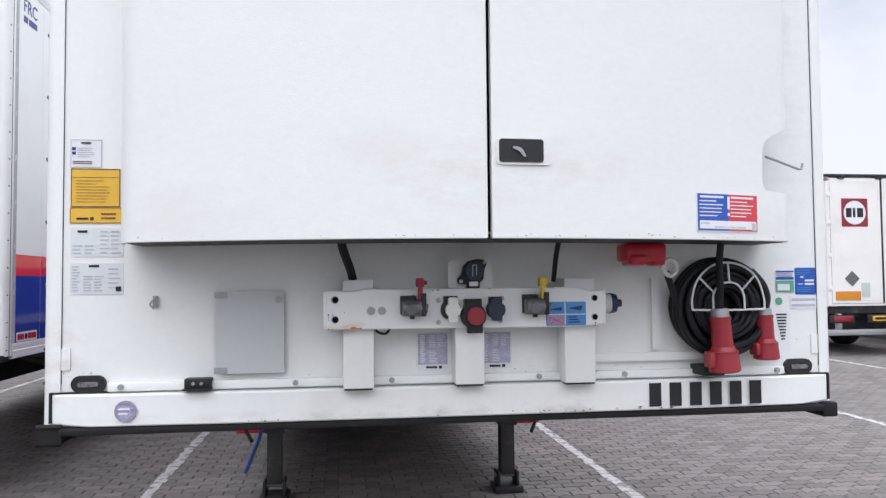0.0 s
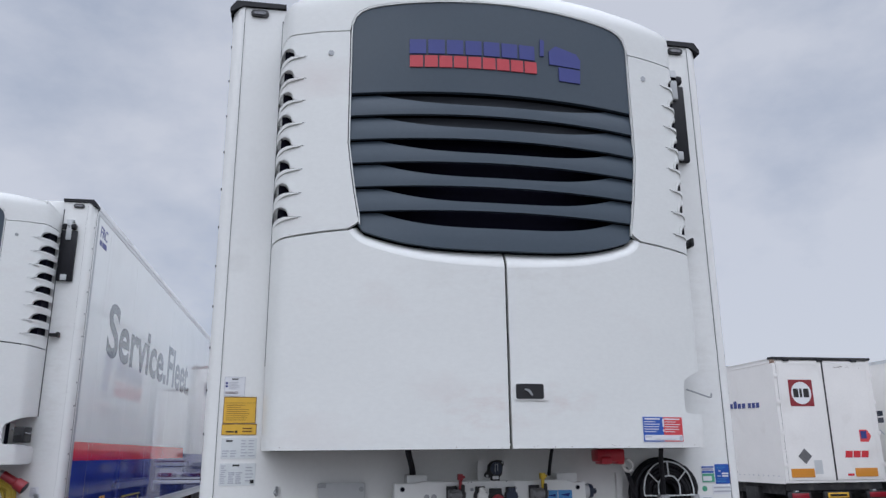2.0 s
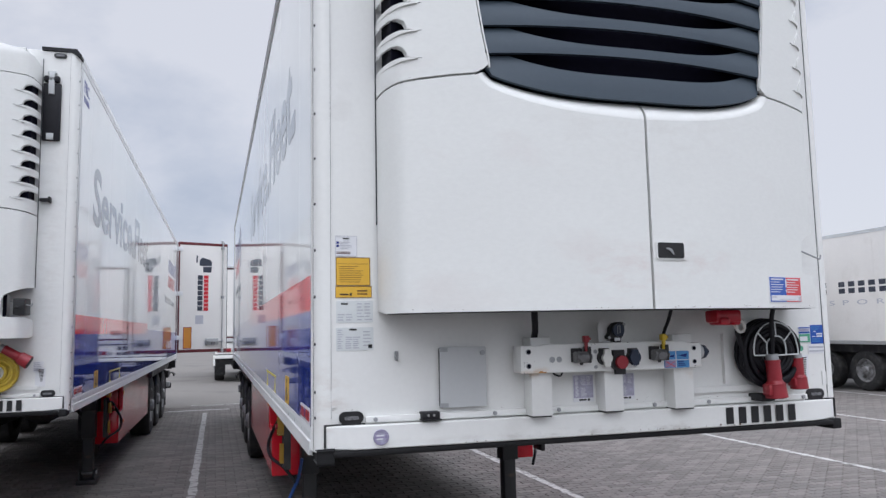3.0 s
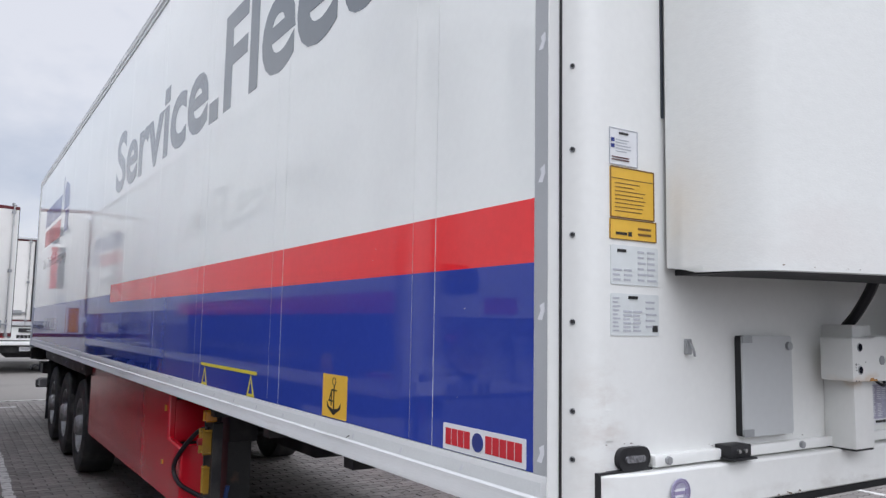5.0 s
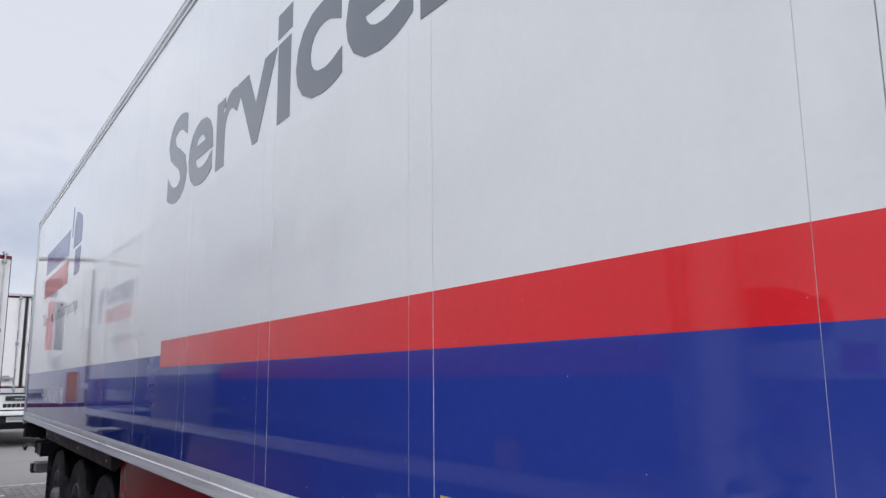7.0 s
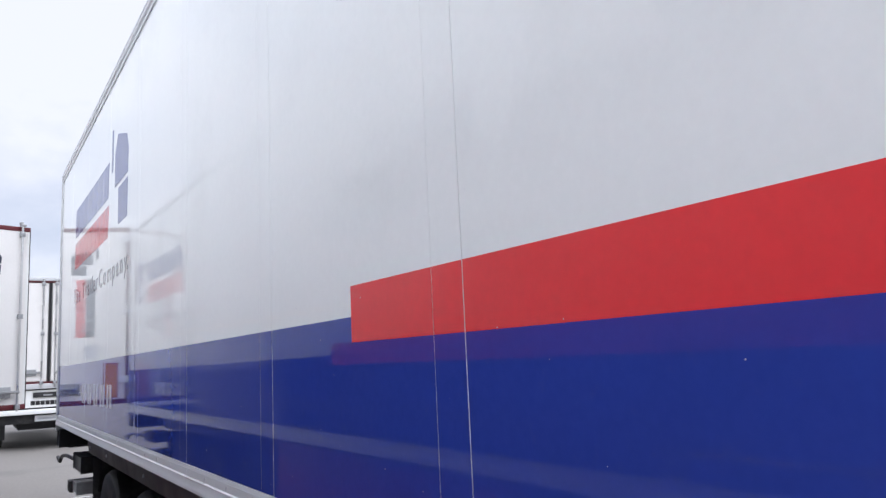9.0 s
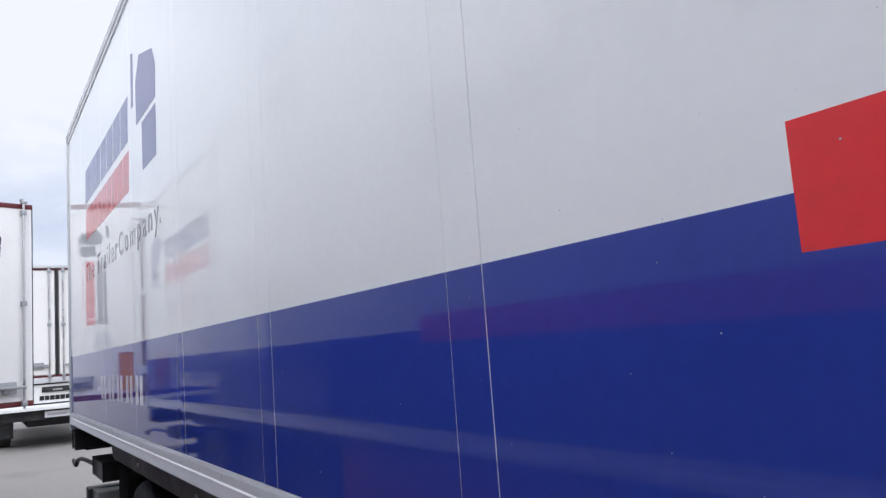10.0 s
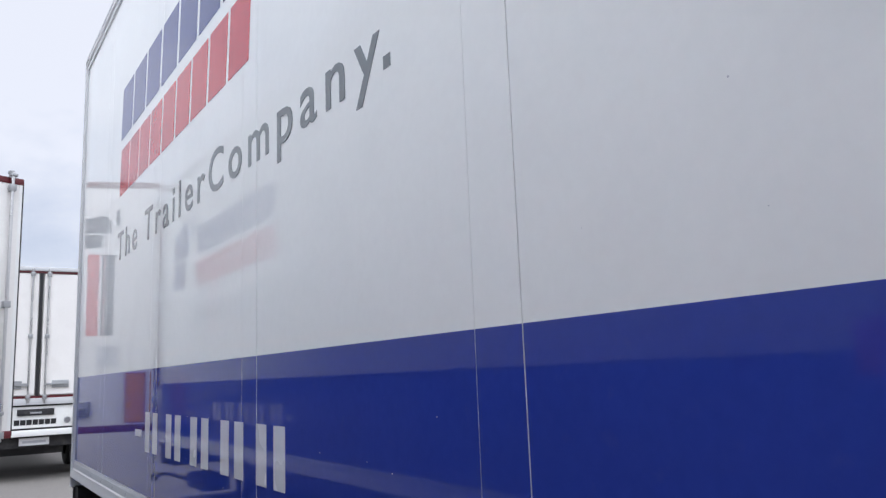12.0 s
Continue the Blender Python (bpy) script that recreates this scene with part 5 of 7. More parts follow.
            out.append([(u + r * st * wear.uniform(0.7, 1.2) * math.cos(w), v + r * wear.uniform(0.6, 1.1) * math.sin(w)) for w in [2 * math.pi * i / 7 for i in range(7)]])
        return out

    tagged(part("wall_specks", slab(fr, specks(34, [(-1.18, 1.39), (-0.9, 1.372), (-0.5, 1.37), (0.2, 1.372), (0.55, 1.372), (1.0, 1.39), (1.18, 1.45)], 0.06, 0.008, 0.0004, 0.0013), 0.0, 0.0008), "speck", t, "small brown specks on the front wall", smooth=False), kind="stuff")
    # lower front: distribution box, hook, coupling beam
    ob = part("distribution_box", slab(fr, [rect(-0.7815, 1.3825, -0.5745, 1.6355, 0.008)], 0.019, 0.024), "box", t, "light grey sheet-metal box lid on a black backing")
    # black slab under the lid makes its edges black
    part("box_gasket", slab(fr, [rect(-0.7805, 1.3835, -0.5755, 1.6345, 0.008)], 0.0, 0.019), "black", ob)
    for z in (1.616, 1.384):
        part("hinge", slab(fr, [rect(-0.786, z, -0.748, z + 0.018, 0.002)], 0.024, 0.029), "zinc", ob)
    part("lock", slab(fr, [disc(-0.591, 1.609, 0.011)], 0.024, 0.032), "zinc", ob, "round steel lock")
    part("lashing_hook", slab(fr, [rect(-0.972, 1.588, -0.958, 1.625, 0.004)], 0.0, 0.012), "zinc", t, "small steel hook")
    part("hook_wire", tube(bend((-0.965, -0.012, 1.618), (-0.975, -0.03, 1.60), (-0.965, -0.026, 1.585)), 0.003), "zinc", t)
    for x0, x1, top, low in ((-0.393, -0.298, 1.668, 1.334), (-0.045, 0.048, 1.52, 1.338), (0.309, 0.41, 1.668, 1.334)):
        part("post", boxes((x0, x1, -0.088, 0.0, low, top), bevel=0.004), "white", t, "white sheet-metal post of the coupling beam")
        part("post_gap", boxes((x0 + 0.004, x1 - 0.004, -0.085, -0.002, low - 0.005, low + 0.0005)), "black", t)
    o = [(-0.445, 1.517), (0.350, 1.515), (0.428, 1.522), (0.428, 1.630), (0.385, 1.628), (0.345, 1.640), (-0.33, 1.640), (-0.36, 1.634), (-0.445, 1.634)]
    beam = part("coupling_beam", slab(fr, [o], 0.089, 0.119), "white", t, "white beam with couplings and scraped rusty edges")
    mod = beam.modifiers.new("edge", "BEVEL")
    mod.width, mod.segments, mod.limit_method, mod.angle_limit = 0.004, 2, "ANGLE", radians(50)
    part("beam_wing", boxes((0.425, 0.436, -0.119, -0.03, 1.522, 1.630), bevel=0.002), "white", beam)
    part("beam_wing", boxes((-0.452, -0.443, -0.119, -0.03, 1.520, 1.632), bevel=0.002), "white", beam)
    for x, z, r in ((-0.417, 1.608, 0.012), (-0.417, 1.548, 0.012), (0.398, 1.605, 0.011), (0.398, 1.545, 0.011)):
        g2 = part("hole_grommet", slab(fr, [disc(x, z, r)], 0.117, 0.1205), "zinc", beam, smooth=False)
        # no real opening: a raised near-black disc paints the hole's shade
        part("hole", slab(fr, [disc(x + 0.001, z, r * 0.78)], 0.1205, 0.1212), "dark", g2, smooth=False)
    part("blind_plug", slab(fr, [disc(-0.308, 1.573, 0.0125)], 0.117, 0.1215), "zinc", beam, smooth=False)
    part("blind_plug", slab(fr, [disc(-0.275, 1.573, 0.0125)], 0.117, 0.1215), "zinc", beam, smooth=False)
    chip = random.Random(17)
    chips = []
    for k in range(26):
        cx, cz = chip.choice([(-0.12, 1.634), (-0.14, 1.625), (-0.21, 1.566), (-0.165, 1.565), (-0.44, 1.519), (0.05, 1.639), (0.41, 1.522), (-0.43, 1.56), (0.3, 1.517)])
        u, v, r = max(-0.436, min(0.40, cx + chip.gauss(0, 0.016))), min(1.637, max(1.519, cz + chip.gauss(0, 0.005))), chip.uniform(0.0009, 0.0026)
        chips.append([(u + r * chip.uniform(0.6, 1.5) * math.cos(a), v + r * chip.uniform(0.5, 1.2) * math.sin(a)) for a in [2 * math.pi * i / 6 for i in range(6)]])
    tagged(part("paint_chips", slab(fr, chips, 0.1185, 0.1196), "print_black", beam, "small dark paint chips", smooth=False), kind="stuff")
    part("rust_patch", slab(fr, [[(-0.372, 1.518), (-0.335, 1.518), (-0.336, 1.523), (-0.352, 1.5225), (-0.356, 1.527), (-0.367, 1.526)]], 0.118, 0.1205), "rust", beam, smooth=False)
    part("square_plate", slab(fr, [rect(-0.066, 1.636, 0.076, 1.728, 0.014)], 0.080, 0.086), "white", t, "white plate with rounded corners")
    ob = part("data_socket", slab(fr, [[(-0.036, 1.655), (-0.022, 1.652), (-0.008, 1.655), (-0.008, 1.636), (0.030, 1.636), (0.030, 1.655), (0.042, 1.668), (0.046, 1.70), (0.054, 1.716), (0.046, 1.728), (0.022, 1.730), (-0.004, 1.724), (-0.020, 1.708), (-0.024, 1.682), (-0.038, 1.668)]], 0.086, 0.118), "black", t, "black diagnostic socket with cap")
    mod = ob.modifiers.new("edge", "BEVEL")
    mod.width, mod.segments, mod.limit_method, mod.angle_limit = 0.004, 2, "ANGLE", radians(50)
    part("data_cap", slab(fr, [disc(0.012, 1.693, 0.028, 20)], 0.118, 0.132), "plug_blue", ob)
    part("cap_strap", slab(fr, [rect(0.004, 1.676, 0.0065, 1.71), rect(0.016, 1.680, 0.0185, 1.71), rect(0.004, 1.71, 0.0185, 1.7125)], 0.132, 0.134), "zinc", ob)
    part("data_label", slab(fr, [rect(-0.004, 1.646, 0.024, 1.660, 0.002, 2)], 0.118, 0.1195), "label_white", ob)
    for p in ((-0.030, 1.661), (0.045, 1.719)):
        part("socket_screw", rods(((p[0], -0.117, p[1]), (p[0], -0.123, p[1]), 0.006, 0.006, 8)), "zinc", ob)
    socket(t, -0.064, 1.574, 0.031, 0.0235, "plug_white", "white lidded socket in a black frame", tall=0.038, dx=0.004)
    socket(t, 0.006, 1.554, 0.039, 0.028, "plug_red", "red lidded socket in a black frame", tab=True, dx=0.005)
    socket(t, 0.076, 1.573, 0.029, 0.0265, "plug_blue", "dark blue lidded socket", tall=0.034)
    for x, lever in ((-0.183, "plug_red"), (0.199, "plug_yellow")):
        c = part("air_coupling", boxes((x - 0.036, x + 0.012, -0.134, -0.115, 1.560, 1.619), (x + 0.024, x + 0.040, -0.165, -0.118, 1.556, 1.626), bevel=0.003), "black", t, "steel air coupling in a black bracket with a coloured lever")
        bm = rods(((x - 0.032, -0.150, 1.581), (x + 0.024, -0.146, 1.581), 0.024, 0.0265, 20), ((x + 0.024, -0.148, 1.581), (x + 0.045, -0.148, 1.578), 0.018, 0.015, 16), ((x - 0.005, -0.135, 1.581), (x - 0.005, -0.176, 1.577), 0.021, 0.016, 16))
        part("coupling_head", bm, "coupling", c, "dull cast coupling head")
        part("coupling_bolt", rods(((x - 0.002, -0.150, 1.560), (x - 0.002, -0.150, 1.548), 0.009, 0.007, 10)), "black", c)
        part("coupling_lever", boxes((x + 0.016, x + 0.030, -0.158, -0.142, 1.604, 1.648), (x + 0.010, x + 0.034, -0.164, -0.136, 1.644, 1.672), (x + 0.030, x + 0.044, -0.158, -0.142, 1.652, 1.664), bevel=0.004), lever, c)
    for x, z in ((-0.102, 1.603), (-0.102, 1.536), (0.098, 1.607), (0.092, 1.538)):
        part("beam_screw", rods(((x, -0.117, z), (x, -0.125, z), 0.008, 0.008, 6)), "zinc", beam)
    placard(t, fr, 0.240, 1.519, 0.369, 1.594, "label_sky", 0.119, [("print_mauve", [rect(0.243, 1.522, 0.298, 1.552)]), ("label_red", [[(0.248, 1.524), (0.252, 1.524), (0.296, 1.548), (0.292, 1.548)], [(0.248, 1.546), (0.252, 1.548), (0.296, 1.526), (0.292, 1.524)]]), ("print_white", [rect(0.243, 1.553, 0.366, 1.556), rect(0.299, 1.522, 0.302, 1.592)]), ("print_blue", [[(0.25, 1.57), (0.29, 1.578), (0.29, 1.566)], [(0.31, 1.574), (0.358, 1.582), (0.352, 1.566)]] + bars(0.312, 1.526, 0.36, 1.55, 3, 30, 0.45))], label="light blue coupling instruction sticker")
    ob = part("side_plug", rods(((0.436, -0.075, 1.586), (0.462, -0.075, 1.586), 0.034, 0.032, 16)), "box", t, "grey and black plug at the beam's end")
    part("plug_cap", rods(((0.462, -0.075, 1.586), (0.482, -0.075, 1.586), 0.034, 0.030, 16), ((0.482, -0.075, 1.586), (0.502, -0.075, 1.586), 0.014, 0.012, 12)), "plug_blue", ob)
    for x0 in (-0.158, 0.05):
        placard(t, fr, x0, 1.377, x0 + 0.104, 1.498, "label_white", 0.0, [("print_haze", [rect(x0 + 0.004, 1.394, x0 + 0.100, 1.494)]), ("label_white", bars(x0 + 0.012, 1.400, x0 + 0.030, 1.490, 16, int(x0 * 100) + 40, 0.5) + bars(x0 + 0.040, 1.40, x0 + 0.072, 1.440, 8, int(x0 * 90) + 41, 0.35) + bars(x0 + 0.040, 1.45, x0 + 0.096, 1.490, 7, int(x0 * 90) + 43, 0.3, 2)), ("print_black", mark_blocks(6, x0 + 0.03, 1.382, x0 + 0.066, 1.389) + [rect(x0 + 0.072, 1.381, x0 + 0.082, 1.390)])], label="lavender wiring diagram sheet with pale print")
    part("supply_cable", tube(bend((-0.40, -0.16, 1.80), (-0.392, -0.14, 1.76), (-0.37, -0.09, 1.70), (-0.36, -0.05, 1.66)), 0.014), "cable", t, "black supply cable")
    part("supply_cable", tube(bend((0.282, -0.14, 1.80), (0.275, -0.12, 1.74), (0.283, -0.07, 1.69), (0.285, -0.05, 1.66)), 0.008), "cable", t, "thin black supply cable")
    part("supply_cable", tube(bend((-0.30, -0.09, 1.522), (-0.285, -0.10, 1.507), (-0.262, -0.10, 1.503), (-0.245, -0.09, 1.522)), 0.004), "cable", t, "thin black supply cable")
    part("wall_rail", slab(fr, [rect(0.632, 1.43, 0.660, 1.665), rect(0.41, 1.392, 1.09, 1.419)], 0.0, 0.02), "white", t, "white hat rail on the front wall")
    part("coil_bracket", boxes((0.768, 0.842, -0.10, -0.004, 1.346, 1.378), bevel=0.003), "black", t, "black bracket under the coil")
    # chassis
    for s in (-1, 1):
        neck = [(0.9, 1.12), (1.9, 1.10), (3.1, 0.84), (13.3, 0.80), (13.3, 1.19), (0.9, 1.19)]
        part("chassis_rail", slab(wall_frame((s * 0.56, 0, 0), (s, 0, 0)), [[(-a if s < 0 else a, b) for a, b in neck]], -0.14, 0.0), "frame", t, "dark chassis rail with a tapered neck", smooth=False)
    for k in range(14):
        part("cross_beam", boxes((-1.15, 1.15, 1.4 + 0.9 * k, 1.48 + 0.9 * k, 1.10, 1.19)), "frame", t)
    part("king_plate", boxes((-0.9, 0.9, 0.25, 2.2, 1.175, 1.1915)), "frame", t)
    for s in (-1, 1):
        x = s * 0.905
        leg = part("landing_leg", boxes((x - 0.075, x + 0.075, 3.47, 3.63, 0.52 + g, 1.12), bevel=0.008), "leg", t, "grey steel landing leg with rust streaks")
        part("leg_tube", boxes((x - 0.055, x + 0.055, 3.49, 3.61, 0.13 + g, 0.54 + g), bevel=0.006), "leg", leg)
        part("foot", boxes((x - 0.11, x + 0.11, 3.43, 3.67, g, 0.05 + g), (x - 0.085, x - 0.065, 3.46, 3.64, 0.05 + g, 0.16 + g), (x + 0.065, x + 0.085, 3.46, 3.64, 0.05 + g, 0.16 + g), bevel=0.006), "frame", leg, "dark steel foot")
        part("leg_axle", rods(((x - 0.1, 3.55, 0.12 + g), (x + 0.1, 3.55, 0.12 + g), 0.02)), "zinc", leg)
        part("leg_gear", boxes((x - 0.09, x + 0.09, 3.40, 3.52, 0.92, 1.08), bevel=0.01), "frame", leg)
    part("leg_brace", rods(((-0.9, 3.55, 0.95), (0.9, 3.55, 0.95), 0.022), ((-0.88, 3.6, 0.7 + g), (-0.5, 4.3, 1.05), 0.025), ((0.88, 3.6, 0.7 + g), (0.5, 4.3, 1.05), 0.025)), "frame", t)
    part("crank_handle", tube(bend((-0.98, 3.44, 0.66), (-1.01, 3.44, 0.50), (-1.05, 3.47, 0.40), (-1.12, 3.5, 0.23)), 0.014), "blue_hose", t, "blue crank handle hanging beside the leg")
    for s in (-1, 1):
        o = part("tail_marker", rods(((s * 1.02, 4.2, 1.06), (s * 1.02, 4.14, 1.06), 0.03, 0.03, 16)), "lens_red", t, "small round red lamp under the floor")
        # side guard
        pts = [(3.66, 0.50), (7.38, 0.48), (7.38, 1.175), (4.02, 1.175), (4.02, 0.88), (3.66, 0.86)]
        f = wall_frame((s * 1.2, 0, 0), (s, 0, 0))
        q = [(-a if s < 0 else a, b) for a, b in pts]
        gd = part("side_guard", slab(f, [q], -0.04, 0.012), "guard_red", t, "glossy red side guard panel")
        mod = gd.modifiers.new("edge", "BEVEL")
        mod.width, mod.segments, mod.limit_method, mod.angle_limit = 0.012, 2, "ANGLE", radians(50)
        part("guard_end", boxes((s * 0.96, s * 1.2, 3.645, 3.665, 0.50, 0.88), bevel=0.006), "guard_red", gd)
        part("guard_end", boxes((s * 0.96, s * 1.16, 4.0, 4.018, 0.86, 1.12), bevel=0.006), "guard_red", gd)
        sg = -1 if s < 0 else 1
        blocks_of("guard_reflector", f, [rect(sg * 4.12 - 0.012, 0.70, sg * 4.12 + 0.012, 0.73), rect(sg * 4.09 - 0.012, 1.05, sg * 4.09 + 0.012, 1.09)], 0.012, 0.02, "lens_orange", gd)
        part("pallet_box", boxes((s * 0.66, s * 1.14, 4.3, 7.2, 0.52, 1.08)), "frame", t, "dark box behind the side guard")
        # valves ahead of the guard
        v = part("valve_panel", boxes((s * 1.10, s * 1.14, 3.22, 3.40, 0.62, 1.06), bevel=0.008), "frame", t, "dark valve panel with yellow valves")
        part("valve", boxes((s * 1.14, s * 1.18, 3.27, 3.35, 0.89, 1.01), bevel=0.012), "yellow_valve", v, "yellow valve cover")
        part("valve", boxes((s * 1.14, s * 1.165, 3.285, 3.335, 0.66, 0.80), bevel=0.008), "yellow_valve", v, "yellow valve cover")
        part("valve_knob", rods(((s * 1.18, 3.31, 0.95), (s * 1.21, 3.31, 0.95), 0.022, 0.02, 14)), "plug_red", v)
        part("valve_lamp", boxes((s * 1.12, s * 1.17, 3.27, 3.34, 1.07, 1.12), bevel=0.006), "lens_orange", v)
        part("air_hose", tube(bend((s * 1.14, 3.32, 1.02), (s * 1.17, 3.48, 0.98), (s * 1.235, 3.70, 0.78), (s * 1.22, 3.64, 0.66), (s * 1.13, 3.42, 0.60), (s * 1.05, 3.30, 0.50)), 0.014), "cable", t, "black air hose loop")
        # running gear
        for y in (7.98, 9.29, 10.60):
            wheel("wheel", t, s * 1.215, y, 0.50 + g, s, WHEELS)
            pts = [(0.60 * math.cos(a), 0.60 * math.sin(a)) for a in [radians(25 + 130 * k / 12) for k in range(13)]]
            bm = bmesh.new()
            ra = [bm.verts.new((s * 0.90, y + p[0], 0.52 + g + p[1])) for p in pts]
            rb = [bm.verts.new((s * 1.22, y + p[0], 0.52 + g + p[1])) for p in pts]
            for k in range(12):
                bm.faces.new((ra[k], ra[k + 1], rb[k + 1], rb[k]))
            bmesh.ops.solidify(bm, geom=bm.faces[:], thickness=0.012)
            part("mudguard", bm, "black", t)
        bm = bmesh.new()
        prof = [(1.10, 1.196), (1.268, 1.196), (1.270, 1.175), (1.262, 1.090), (1.250, 1.066), (1.225, 1.060), (1.215, 1.080), (1.10, 1.165)]
        rings = [[bm.verts.new((s * px, yy, pz)) for px, pz in prof] for yy in (7.47, 11.42)]
        for k in range(len(prof)):
            j = (k + 1) % len(prof)
            bm.faces.new((rings[0][k], rings[0][j], rings[1][j], rings[1][k]))
        bm.faces.new(rings[0]), bm.faces.new(rings[1])
        bmesh.ops.recalc_face_normals(bm, faces=bm.faces)
        valance = part("wheel_valance", bm, "dusty_black", t, "dusty black valance over the wheels")
        mod = valance.modifiers.new("edge", "BEVEL")
        mod.width, mod.segments, mod.limit_method, mod.angle_limit = 0.006, 2, "ANGLE", radians(40)
        for yy in (7.62, 9.0, 10.4, 11.28):
            part("valance_screw", rods(((s * 1.262, yy, 1.13), (s * 1.274, yy, 1.13), 0.012, 0.010, 8)), "zinc", valance)
        part("mud_flap", boxes((s * 0.86, s * 1.22, 11.38, 11.40, 0.20 + g, 1.02), bevel=0.006), "black", t, "black mud flap")
        part("rear_guard", boxes((s * 0.95, s * 1.20, 12.35, 12.95, 0.80, 0.94), bevel=0.01), "black", t, "black equipment box near the tail")
        part("tail_step", boxes((s * 1.02, s * 1.21, 12.55, 12.85, 0.58, 0.68), bevel=0.01), "zinc", t, "grey tail step block")
        part("tail_hook", tube(bend((s * 1.15, 12.9, 0.85), (s * 1.2, 13.6, 0.86), (s * 1.21, 14.0, 0.82), (s * 1.22, 14.1, 0.76), (s * 1.23, 14.22, 0.80)), 0.02), "black", t, "black lamp arm at the tail")
        part("tail_corner", boxes((s * 1.0, s * 1.285, 13.45, 13.66, 0.98, 1.15), bevel=0.012), "black", t, "black rear corner buffer")
        part("axle_side", boxes((s * 0.54, s * 0.70, 7.6, 11.0, 0.62, 0.80)), "frame", t)
    part("axles", rods(*[((-1.0, y, 0.50 + g), (1.0, y, 0.50 + g), 0.07) for y in (7.98, 9.29, 10.60)]), "frame", t)
    part("rear_beam", boxes((-1.2, 1.2, 13.3, 13.5, 0.50, 0.62), (-1.2, 1.2, 13.52, 13.58, 0.95, 1.16), bevel=0.01), "frame", t)
    return t


def open_rear_door(t):
    """The right rear door, swung open past the flank. Its own frame: x away from the hinge, the outer face towards -y."""
    W, z0, z1 = 1.27, 1.33, 4.12
    d = part("rear_door", boxes((0.03, W - 0.045, 0.0, 0.07, z0 + 0.06, z1 - 0.07)), "old_white", t, "white rear door, swung wide open")
    d.matrix_local = Matrix.Translation((1.315, 13.70, 0)) @ Matrix.Rotation(radians(22.3), 4, "Z")
    part("door_frame", boxes((0.0, W, -0.006, 0.074, z1 - 0.07, z1), (0.0, W, -0.006, 0.074, z0, z0 + 0.075), (0.0, 0.03, -0.006, 0.074, z0 + 0.06, z1 - 0.07), bevel=0.004), "rail_red", d, "dark maroon door frame")
    part("edge_trim", boxes((W - 0.045, W - 0.012, -0.004, 0.072, z0 + 0.06, z1 - 0.07)), "white", d)
    part("edge_gasket", boxes((W - 0.012, W + 0.004, -0.002, 0.07, z0 + 0.02, z1 - 0.02)), "black", d, "black edge gasket")
    xr = W - 0.135
    part("lock_rod", rods(((xr, -0.04, z0 - 0.03), (xr, -0.04, z1 + 0.05), 0.018)), "chrome", d, "steel lock rod")
    for z in (z0 + 0.0, z0 + 1.36, z1 - 0.16):
        part("rod_guide", boxes((xr - 0.035, xr + 0.035, -0.062, -0.0065, z, z + 0.07), bevel=0.004), "zinc", d)
    part("rod_cam", boxes((xr - 0.03, xr + 0.045, -0.065, 0.0, z1 + 0.002, z1 + 0.035), (xr - 0.03, xr + 0.012, -0.05, 0.02, z1 + 0.035, z1 + 0.07), bevel=0.006), "zinc", d, "steel cam on top of the rod")
    part("lock_handle", boxes((xr - 0.40, xr + 0.02, -0.075, -0.052, z0 + 0.24, z0 + 0.28), (xr - 0.44, xr - 0.10, -0.05, -0.002, z0 + 0.18, z0 + 0.34), bevel=0.008), "zinc", d, "steel lock handle in a grey tray")
    part("round_lamp", rods(((xr - 0.24, -0.05, z0 + 0.22), (xr - 0.24, -0.07, z0 + 0.22), 0.05, 0.048, 16)), "clear", d)
    for z in (z0 + 0.32, z0 + 1.42, z0 + 2.55):
        part("hinge", boxes((-0.045, 0.10, -0.03, -0.007, z, z + 0.11), bevel=0.005), "label_white", d, "white hinge strap")
    f = wall_frame((0, 0, 0), (0, -1, 0))
    blocks_of("mark_block", f, [[(-q, p) for p, q in o] for o in mark_blocks(7, 2.37, -0.62, 3.29, -0.49)], 0.0, 0.003, "print_slate", d, "dark slate upright trade mark block")
    blocks_of("mark_block", f, [[(-q, p) for p, q in o] for o in mark_blocks(9, 2.37, -0.77, 3.29, -0.65)], 0.0, 0.003, "print_red", d, "red upright trade mark block")
    part("mark_emblem", slab(f, emblem(0.43, 3.35, 0.86, 3.79), 0.0, 0.003), "print_slate", d, "dark slate emblem", smooth=False)
    part("plate", slab(f, [rect(0.44, 2.04, 0.645, 2.26)], 0.0, 0.004), "print_grey", d, "small grey plate", smooth=False)
    part("reflector", slab(f, [rect(0.15, 1.44, 0.333, 1.95)], 0.0, 0.006), "lens_orange", d, "tall orange reflector plate", smooth=False)
    part("reflector_rim", slab(f, [rect(0.135, 1.425, 0.348, 1.439), rect(0.135, 1.951, 0.348, 1.965), rect(0.135, 1.44, 0.149, 1.95), rect(0.334, 1.44, 0.348, 1.95)], 0.0, 0.008), "lens_red", d, smooth=False)
    return d


